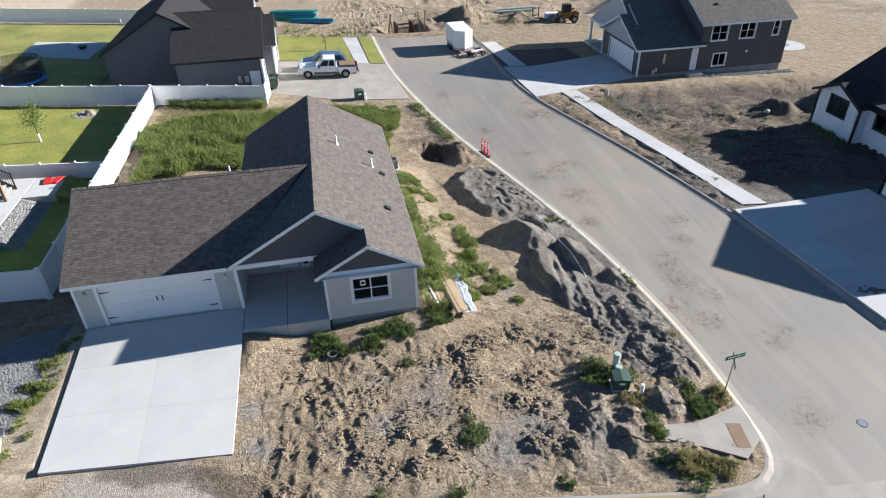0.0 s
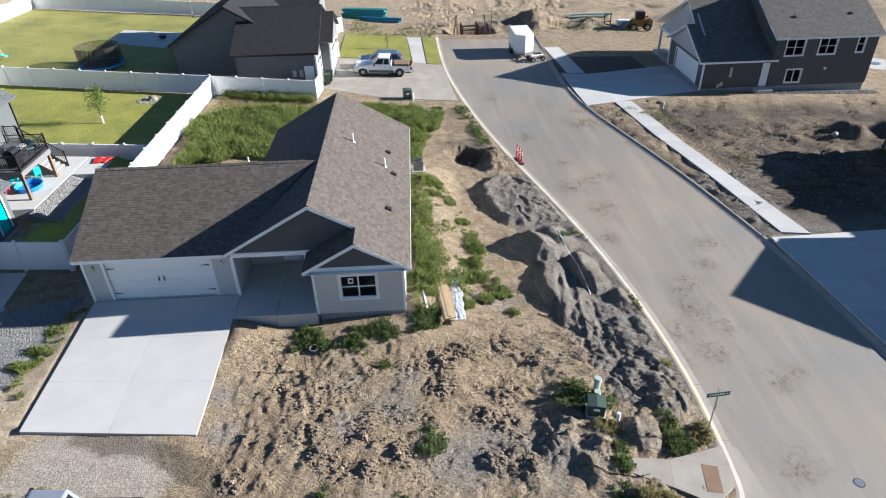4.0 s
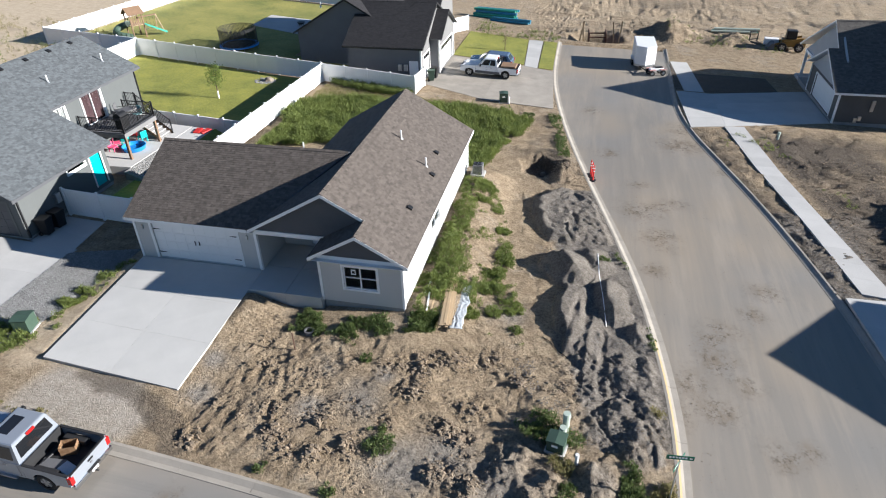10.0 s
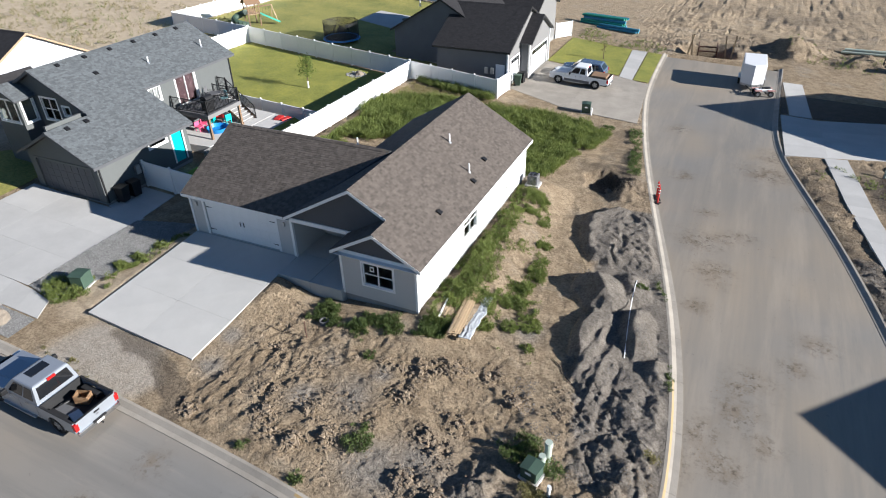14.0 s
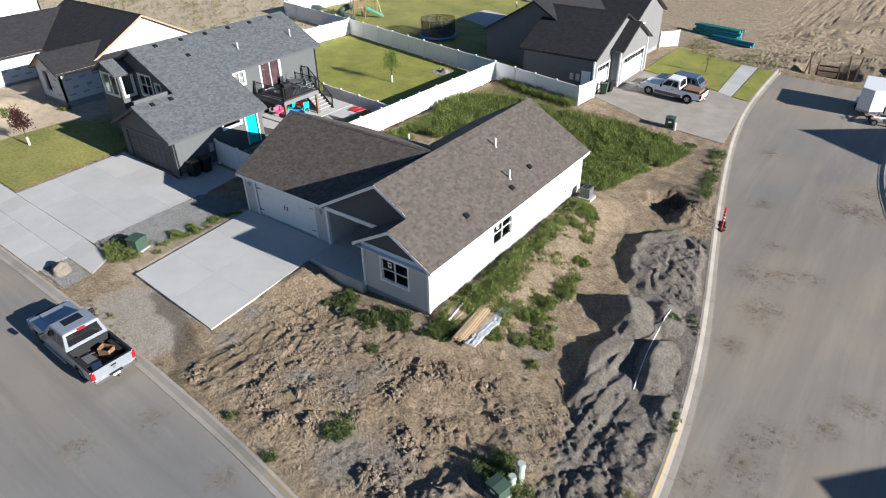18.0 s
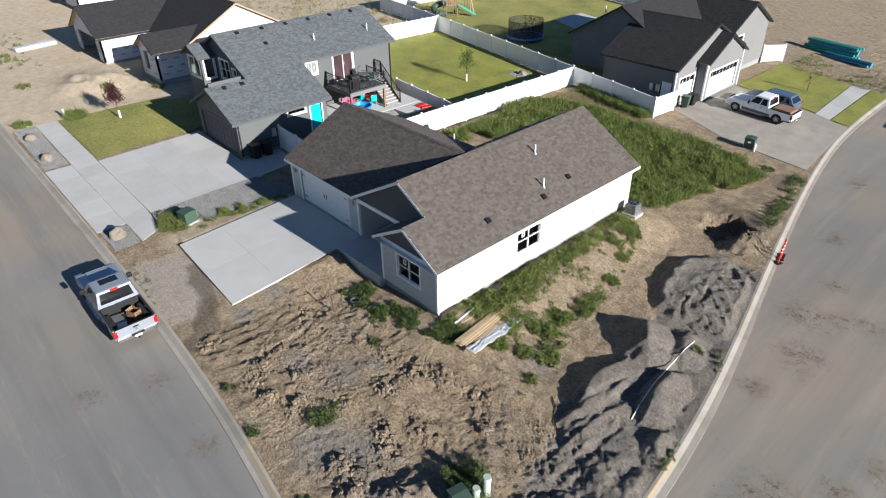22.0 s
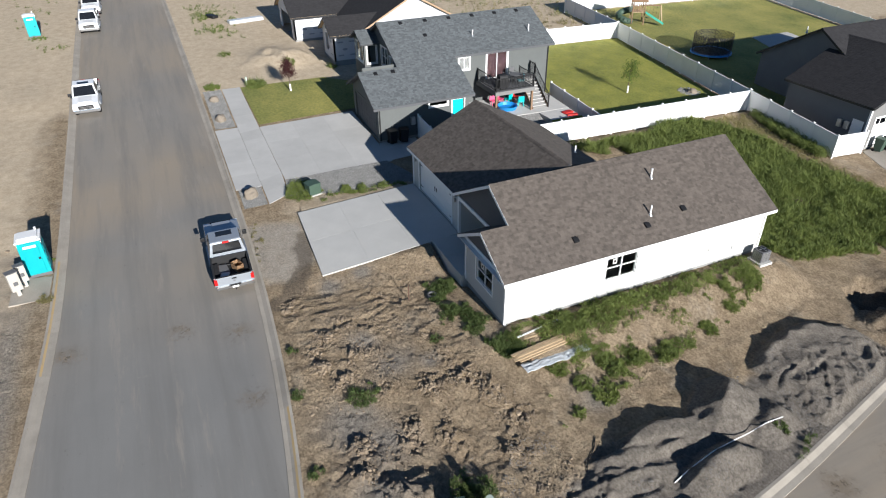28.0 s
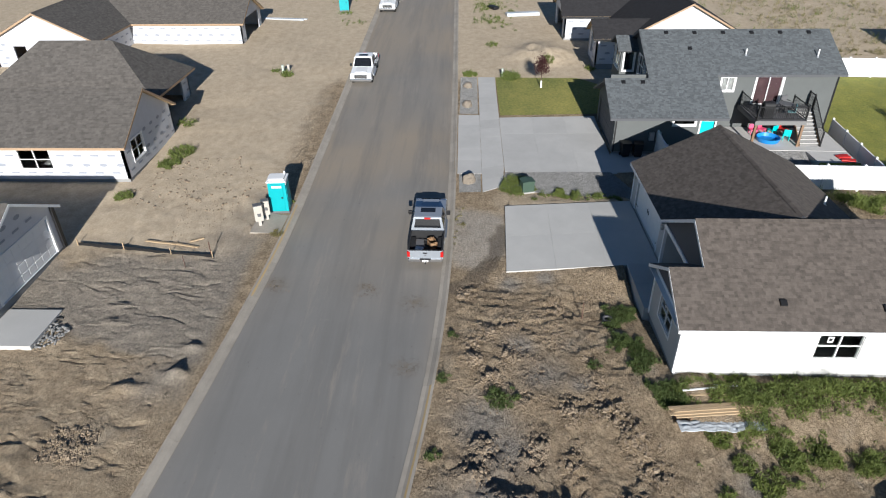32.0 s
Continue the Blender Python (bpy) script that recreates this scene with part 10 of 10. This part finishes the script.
# under the deck
t = thing("paddling_pool", pose(-22.75, 36.3, g(-22.75, 36.3) + 0.61), "round blue plastic paddling pool on the patio", "paddling pool")
bm = bmesh.new()
n = 28
rg = [[bm.verts.new((q * math.cos(2 * math.pi * i / n), q * math.sin(2 * math.pi * i / n), z)) for i in range(n)] for q, z in ((0.74, 0), (0.84, 0.3), (0.79, 0.31), (0.72, 0.05))]
for a, b in zip(rg, rg[1:]):
    for i in range(n):
        bm.faces.new((a[i], a[(i + 1) % n], b[(i + 1) % n], b[i]))
bm.faces.new(rg[0][::-1])
bm.faces.new(rg[-1])
part("shell", bm, BLUE, t)


def toy(name, x, y, dims, mt, label, rz=0):
    t = thing(name, pose(x, y, g(x, y) + 0.605, 0, 0, rz), label, "toy", "toys under the deck")
    w, d, h = dims
    boxpart("seat", (-w / 2, -d / 2, h * 0.4, w / 2, d / 2, h * 0.5), mt, t, "", 0.02)
    boxpart("back", (-w / 2, -d / 2, h * 0.5, -w / 2 + 0.05, d / 2, h), mt, t, "", 0.02)
    for sx in (-1, 1):
        for sy in (-1, 1):
            barpart("leg", (sx * w * 0.4, sy * d * 0.4, 0), (sx * w * 0.4, sy * d * 0.4, h * 0.42), 0.05, 0.05, mt, t)


toy("toy_chair", -23.9, 35.6, (0.5, 0.5, 0.7), PINK, "pink plastic child chair under the deck")
toy("toy_chair", -24.2, 36.4, (0.45, 0.6, 0.6), PINK, "pink plastic toy seat by the deck post", 40)
toy("toy_chair", -24.0, 37.1, (0.5, 0.5, 0.7), AQUA, "turquoise plastic child chair under the deck", 200)
toy("toy_chair", -23.0, 37.7, (0.6, 0.5, 0.85), AQUA, "turquoise toy slide seat under the deck", 160)
toy("toy_cart", -23.9, 37.8, (0.7, 0.5, 0.9), RED, "red toy cart under the deck", 30)
for x, y, rz in ((-20.3, 40.6, 10), (-19.75, 40.7, -20)):
    t = thing("sandbox_lid", pose(x, y, g(x, y) + 0.585, 0, 0, rz), "red plastic sledge lying on the path", "toy", "sledges")
    boxpart("tray", (-0.25, -0.45, 0, 0.25, 0.45, 0.12), RED, t, "", 0.04)


def wheelie_bin(m, mt, label):
    t = thing("wheelie_bin", m, label, "rubbish bin", "rubbish bins")
    bm = bmesh.new()
    lo = [bm.verts.new((x, y, 0.08)) for x, y in ((-0.24, -0.25), (0.24, -0.25), (0.24, 0.25), (-0.24, 0.25))]
    hi = [bm.verts.new((x, y, 1.0)) for x, y in ((-0.33, -0.31), (0.33, -0.31), (0.33, 0.31), (-0.33, 0.31))]
    bm.faces.new(lo[::-1])
    bm.faces.new(hi)
    for i in range(4):
        bm.faces.new((lo[i], lo[(i + 1) % 4], hi[(i + 1) % 4], hi[i]))
    part("tub", bm, mt, t)
    boxpart("lid", (-0.37, -0.34, 1.0, 0.36, 0.34, 1.09), mt, t, "", 0.03)
    barpart("handle", (-0.4, -0.28, 0.96), (-0.4, 0.28, 0.96), 0.04, 0.04, mt, t)
    for s in (-1, 1):
        tubepart("wheel", (-0.26, s * 0.24, 0.12), (-0.26, s * 0.3, 0.12), 0.12, RUBBER, t)
    return t


wheelie_bin(pose(-21.05, 25.6, g(-21.05, 25.6) + 0.035, 0, 0, 5), BLACK, "black wheeled rubbish bin beside the garage")
wheelie_bin(pose(-21.0, 26.5, g(-21.0, 26.5) + 0.035, 0, 0, -8), BLACK, "black wheeled rubbish bin beside the garage")
wheelie_bin(pose(-6.6, 60.0, g(-6.6, 60.0) + 0.035, 0, 0, 10), GREENBOX, "dark green wheeled bin at the garage door")
wheelie_bin(pose(-6.5, 60.9, g(-6.5, 60.9) + 0.035, 0, 0, -5), BLACK, "black wheeled bin at the garage door")


# ---- back yards ----
def trampoline():
    R = 2.1
    t = thing("trampoline", pose(-29.8, 65.0, g(-29.8, 65.0) + 0.05), "round trampoline with blue rim and black safety net", "trampoline")
    bm = bmesh.new()
    bmesh.ops.create_circle(bm, cap_ends=True, segments=36, radius=R - 0.32)
    prism_top = bm.faces[:]
    for q in bm.verts:
        q.co.z = 0.38
    bmesh.ops.solidify(bm, geom=prism_top, thickness=0.015)
    part("jumping_mat", bm, BLACK, t, "black jumping mat")
    v, f = [], []
    n = 36
    for k in range(n):
        a = 2 * math.pi * k / n
        for r, z in ((R - 0.32, 0.385), (R, 0.385), (R + 0.03, 0.24), (R, 0.24), (R - 0.02, 0.36), (R - 0.32, 0.36)):
            v.append((r * math.cos(a), r * math.sin(a), z))
    for k in range(n):
        for m in range(6):
            a, b = k * 6 + m, k * 6 + (m + 1) % 6
            c, d = ((k + 1) % n) * 6 + (m + 1) % 6, ((k + 1) % n) * 6 + m
            f.append((a, b, c, d))
    pydata("rim_pad", v, f, BLUE, t, "blue padded rim")
    for k in range(6):
        a = math.pi * k / 3 + 0.2
        x, y = (R - 0.05) * math.cos(a), (R - 0.05) * math.sin(a)
        tubepart("leg", (x, y, -0.1), (x, y, 0.3), 0.03, STEEL, t)
        tubepart("net_pole", (x * 1.02, y * 1.02, 0.2), (x * 1.05, y * 1.05, 2.25), 0.022, BLACK, t)
    v, f = [], []
    q = R - 0.08
    for j in range(22):
        z = 0.4 + j * 0.082
        for k in range(36):
            a, b = 2 * math.pi * k / 36, 2 * math.pi * (k + 1) / 36
            o = len(v)
            v += [(q * math.cos(a), q * math.sin(a), z), (q * math.cos(b), q * math.sin(b), z), (q * math.cos(b), q * math.sin(b), z + 0.04), (q * math.cos(a), q * math.sin(a), z + 0.04)]
            f.append((o, o + 1, o + 2, o + 3))
    for k in range(90):
        a = 2 * math.pi * k / 90
        o = len(v)
        v += [(q * math.cos(a), q * math.sin(a), 0.4), (q * math.cos(a + 0.016), q * math.sin(a + 0.016), 0.4), (q * math.cos(a + 0.016), q * math.sin(a + 0.016), 2.2), (q * math.cos(a), q * math.sin(a), 2.2)]
        f.append((o, o + 1, o + 2, o + 3))
    net = pydata("net", v, f, BLACK, t, "black safety net")
    net["kind"] = "stuff"


trampoline()


def playset():
    t = thing("play_tower", pose(-42.6, 65.2, g(-42.6, 65.2) + 0.05, 0, 0, 60), "wooden play tower with green slides and swing frame", "play tower")
    for x in (-0.7, 0.7):
        for y in (-0.7, 0.7):
            boxpart("post", (x - 0.06, y - 0.06, -0.1, x + 0.06, y + 0.06, 2.7), WOODOLD, t)
    for k in range(8):
        boxpart("floor_board", (-0.75, -0.75 + 0.19 * k, 1.35, 0.75, -0.58 + 0.19 * k, 1.4), WOOD, t)
    for k in range(7):
        x = -0.65 + 0.21 * k
        for y in (-0.74, 0.72):
            boxpart("slat", (x, y, 1.4, x + 0.1, y + 0.03, 2.1), WOODOLD, t)
    for s in (-1, 1):
        quadpart("roof_side", [(-0.95, s * 0.95, 2.55), (0.95, s * 0.95, 2.55), (0.95, 0, 3.3), (-0.95, 0, 3.3)], WOODOLD, t, "brown wooden roof", 0.04)
    bm = bmesh.new()
    for k in range(14):
        a0, a1 = 0.45 * k, 0.45 * (k + 1)
        p = Vector((-1.5 + 0.75 * math.cos(a0), 0.75 * math.sin(a0), 1.6 - 0.11 * k))
        q = Vector((-1.5 + 0.75 * math.cos(a1), 0.75 * math.sin(a1), 1.6 - 0.11 * (k + 1)))
        tube(bm, p, q, 0.36, n=10, cap=k in (0, 13))
    bmesh.ops.remove_doubles(bm, verts=bm.verts[:], dist=0.12)
    part("tube_slide", bm, GREENBOX, t, "dark green spiral tube slide")
    bm = bmesh.new()
    for s in (-1, 1):
        bar(bm, (0.8, -0.9 + s * 0.25, 1.4), (3.0, -0.9 + s * 0.25, 0.15), 0.05, 0.2)
    bar(bm, (0.8, -0.9, 1.36), (3.0, -0.9, 0.12), 0.5, 0.03)
    part("slide", bm, PIPEGREEN, t, "green wave slide")
    barpart("swing_beam", (0.7, 0.3, 2.0), (2.7, 0.3, 2.0), 0.1, 0.14, WOODOLD, t)
    for y in (-0.7, 1.3):
        barpart("swing_leg", (2.7, 0.3, 2.0), (2.95, y, 0), 0.09, 0.09, WOOD, t)
    for x in (1.3, 2.1):
        boxpart("swing_seat", (x - 0.22, 0.22, 0.55, x + 0.22, 0.4, 0.6), GREENBOX, t)
        for d in (-0.2, 0.2):
            barpart("swing_rope", (x + d, 0.3, 0.58), (x + d, 0.3, 2.0), 0.02, 0.02, BLACK, t)


playset()
t = thing("fire_pit", pose(-27.5, 76.6, g(-27.5, 76.6) + 0.045), "round black fire pit on the patio", "fire pit")
tubepart("bowl", (0, 0, 0.2), (0, 0, 0.45), 0.35, BLACK, t, r2=0.5, n=18)
for k in range(3):
    barpart("leg", (0.3 * math.cos(k * 2.1), 0.3 * math.sin(k * 2.1), 0), (0.3 * math.cos(k * 2.1), 0.3 * math.sin(k * 2.1), 0.25), 0.04, 0.04, BLACK, t)


# ---- building works ----
def pipe_stack(x, y, rz, n, L, mats, label):
    t = thing("pipe_stack", at(x, y, rz), label, "pipes", "pipe stacks")
    k, row = 0, 0
    left = n
    width = max(2, int(math.sqrt(n * 1.6)))
    while left > 0:
        c = min(width - row, left) if width - row > 0 else left
        for i in range(c):
            tubepart("pipe", (-L / 2 + 0.15 * (k % 3), 0.32 * i + 0.16 * row, 0.17 + 0.28 * row), (L / 2 + 0.15 * (k % 3), 0.32 * i + 0.16 * row, 0.17 + 0.28 * row), 0.155, mats[k % len(mats)], t, n=12)
            k += 1
        left -= c
        row += 1
        if row > 5:
            break
    return t


pipe_stack(-5.0, 89.0, -14, 9, 6.0, [PIPEGREEN, PIPEGREEN, PIPEBLUE], "stack of green and blue plastic pipes")
pipe_stack(-2.6, 87.2, -16, 3, 5.5, [PIPEBLUE], "loose blue plastic pipes on the ground")
pipe_stack(26.0, 89.3, 0, 3, 5.5, [PALEGREEN, PIPEGREEN], "pale green plastic pipes on the spoil")


def trench_box():
    t = thing("trench_box", pose(9.0, 82.2, g(9.0, 82.2) - 1.4, 0, 0, 4), "rusty steel trench shield with timber posts", "trench shield")
    for s in (-1, 1):
        bm = bmesh.new()
        box(bm, s * 1.0 - 0.06, -1.2, 0, s * 1.0 + 0.06, 1.2, 2.3, 0.02)
        part("side_plate", bm, RUST, t)
    for y in (-1.0, 1.0):
        for z in (0.6, 1.8):
            tubepart("spreader", (-1.0, y, z), (1.0, y, z), 0.08, RUST, t)
    for x, y, l in ((-2.2, -0.6, 0.5), (-1.6, -1.0, -0.3), (2.0, -0.8, -0.3), (2.6, -0.4, 0.2)):
        barpart("timber_post", (x, y, 0.8), (x + l, y, 3.6), 0.14, 0.14, WOOD, t, "pale timber post")


trench_box()


def loader():
    t = thing("wheel_loader", at(31.2, 83.0, 175), "yellow compact loader with raised bucket arms", "loader")
    for x in (-0.9, 0.9):
        for s in (-1, 1):
            wheel(t, x, s * 0.6, 0.5, 0.4, s)
    bm = bmesh.new()
    box(bm, -1.6, -0.6, 0.5, 1.0, 0.6, 1.35, 0.08)
    part("body", bm, CATYELLOW, t)
    bm = bmesh.new()
    box(bm, -0.5, -0.5, 1.35, 0.6, 0.5, 2.3, 0.06)
    part("cab", bm, BLACK, t, "dark glazed cab")
    for s in (-1, 1):
        barpart("lift_arm", (-1.2, s * 0.66, 1.5), (1.9, s * 0.66, 0.7), 0.14, 0.2, CATYELLOW, t)
    bm = bmesh.new()
    prism(bm, [(1.7, -0.9, 0.15), (2.6, -0.9, 0.12), (2.0, -0.9, 0.9), (1.75, -0.9, 0.9)], (0, 1.8, 0))
    part("bucket", bm, SEATGREY, t, "worn grey bucket")


loader()
t = thing("fork_frame", at(27.5, 84.8, 20), "black fork attachment standing on the earth", "fork attachment")
for x in (-0.5, 0.5):
    barpart("upright", (x, 0, 0), (x, 0, 1.3), 0.1, 0.1, BLACK, t)
for z in (0.3, 1.2):
    barpart("cross_bar", (-0.6, 0, z), (0.6, 0, z), 0.1, 0.1, BLACK, t)
for x in (-0.35, 0.35):
    barpart("fork", (x, 0, 0.08), (x, -1.2, 0.08), 0.12, 0.05, BLACK, t)
t = thing("tool_skid", at(29.4, 84.2, -10), "white steel tank on the earth beside the loader", "tank")
boxpart("tank", (-0.8, -0.45, 0.1, 0.8, 0.45, 0.85), TRIM, t, "", 0.08)
for x in (-0.6, 0.6):
    boxpart("foot", (x - 0.1, -0.45, -0.05, x + 0.1, 0.45, 0.12), BLACK, t)

# silt fence, culvert and rubble over the street
t = thing("silt_fence", Matrix(), "low black silt fence along the bare plot", "silt fence")
pts = [(-9.3, -8.4), (-8.9, -5.5), (-8.5, -2.6), (-8.2, -0.1)]
for a, b in zip(pts, pts[1:]):
    quadpart("fabric", [(a[0], a[1], gtop(*a) - 0.05), (b[0], b[1], gtop(*b) - 0.05), (b[0], b[1], gtop(*b) + 0.2), (a[0], a[1], gtop(*a) + 0.2)], BLACK, t)
for a in pts:
    barpart("stake", (a[0], a[1], gtop(*a) - 0.1), (a[0], a[1], gtop(*a) + 0.45), 0.05, 0.05, WOOD, t)
for x, y, rz, L in ((-9.6, -3.5, 80, 2.2), (-9.3, -2.0, 75, 1.6), (-9.9, -1.6, 120, 0.8)):
    bm = bmesh.new()
    box(bm, -L / 2, -0.07, 0, L / 2, 0.07, 0.05)
    ob = part("plank", bm, WOOD, None)
    ob.matrix_basis = at(x, y, rz, 0.02)
    tagged(ob, "pale plank lying by the silt fence", "plank", "planks")
t = thing("foundation_slab", Matrix(), "fresh concrete slab edge by the garage", "slab")
boxpart("slab", (-3.4, -8.9, -0.5, -0.6, -6.2, -0.05), CONC, t, "", 0.02)
rock_bed([[(-2.6, -6.2), (-0.6, -6.4), (-0.9, -5.2), (-2.0, -5.1)]], 60, "heap of grey rubble by the slab")
rod("drain_pipe", -2.9, -5.9, 0.05, -2.3, -8.8, 0.05, 0.06, BLACK, "black drain pipe lying beside the slab", "pipe")
t = thing("wrapped_sheets", at(-55.5, -7.0, -8), "long bundle of white sheets lying on the plot", "building sheets")
boxpart("sheet", (-0.4, -2.6, 0, 0.0, 2.6, 0.1), TRIM, t)
boxpart("sheet", (-0.05, -2.3, 0.0, 0.35, 2.4, 0.14), PLASTIC, t)
t = thing("wrapped_sheets", at(-57.5, 21.0, 10), "white wrapped bundle lying on the earth", "building sheets")
boxpart("sheet", (-0.5, -2.0, 0, 0.5, 2.0, 0.4), PLASTIC, t, "", 0.1)
t = thing("gutter_cover", at(-60.5, 17.6, 30), "black plastic sack lying on the earth", "sack")
boxpart("sack", (-0.8, -0.4, 0, 0.8, 0.4, 0.35), BLACK, t, "", 0.12)
# street ironwork
for x, y, r in ((17.8, 13.5, 0.17),):
    t = thing("manhole_cover", pose(x, y, g(x, y) - GUTTER + 0.014), "round iron manhole cover in the asphalt", "manhole cover", "manhole covers")
    tubepart("ring", (0, 0, -0.02), (0, 0, 0.006), r * 1.25, RUST, t, n=24)
    tubepart("lid", (0, 0, 0.002), (0, 0, 0.014), r, STEEL, t, n=24)
t = thing("concrete_pad", pose(52.5, 66.5, g(52.5, 66.5)), "round pale concrete pad on the far plot", "pad")
tubepart("pad", (0, 0, -0.3), (0, 0, 0.08), 2.2, CONC_OLD, t, n=28)
tubepart("lid", (0, 0, 0.08), (0, 0, 0.14), 0.5, STEEL, t, n=20)


# black cables left lying on the earth
for pts in (((7.6, 14.5), (8.6, 14.0), (9.7, 13.9), (10.9, 14.3), (11.5, 14.2)), ((7.6, 23.7), (8.1, 23.3), (8.5, 22.7), (8.9, 22.4))):
    P = [Vector((x, y, gtop(x, y) + 0.03)) for x, y in resample(pts, 0.25)]
    bm = bmesh.new()
    for a, b in zip(P, P[1:]):
        tube(bm, a, b, 0.02, n=6)
    bmesh.ops.remove_doubles(bm, verts=bm.verts[:], dist=0.02)
    tagged(part("cable", bm, BLACK, None), "black cable lying loose on the bare earth", "cable", "loose cables")


# crumbs of earth dropped and driven over on the asphalt
def road_crumbs():
    rnd = random.Random(31)
    v, f = [], []
    spots = ((-6.1, 9.1, 0.35, 14), (-5.4, 8.8, 0.5, 16), (-5.8, 3.9, 0.35, 40), (-5.5, 4.6, 0.3, 12), (12.9, 36.6, 0.9, 60), (13.9, 34.4, 1.0, 90), (15.0, 25.2, 0.8, 60), (15.8, 26.0, 0.7, 60), (14.5, 21.4, 0.8, 70), (17.7, 27.5, 0.7, 24), (13.6, 30.5, 0.8, 40),
             (14.6, 17.6, 0.8, 40), (12.4, 40.5, 0.8, 40), (16.0, 39.0, 1.4, 40), (18.6, 45.5, 1.0, 40), (15.4, 57.0, 1.0, 30), (17.2, 32.0, 1.6, 40))
    for x, y, r, n in spots:
        for _ in range(n):
            a, q = rnd.random() * 6.28, r * math.sqrt(rnd.random())
            px, py = x + q * math.cos(a) * 0.7, y + q * math.sin(a) * 1.3
            s = 0.012 + 0.03 * rnd.random() ** 3
            chunk(v, f, px, py, g(px, py) - GUTTER + 0.014, s, rnd)
    tagged(pydata("earth_crumbs", v, f, CLOD), "crumbs of brown earth scattered on the asphalt", "soil", kind="stuff")


road_crumbs()
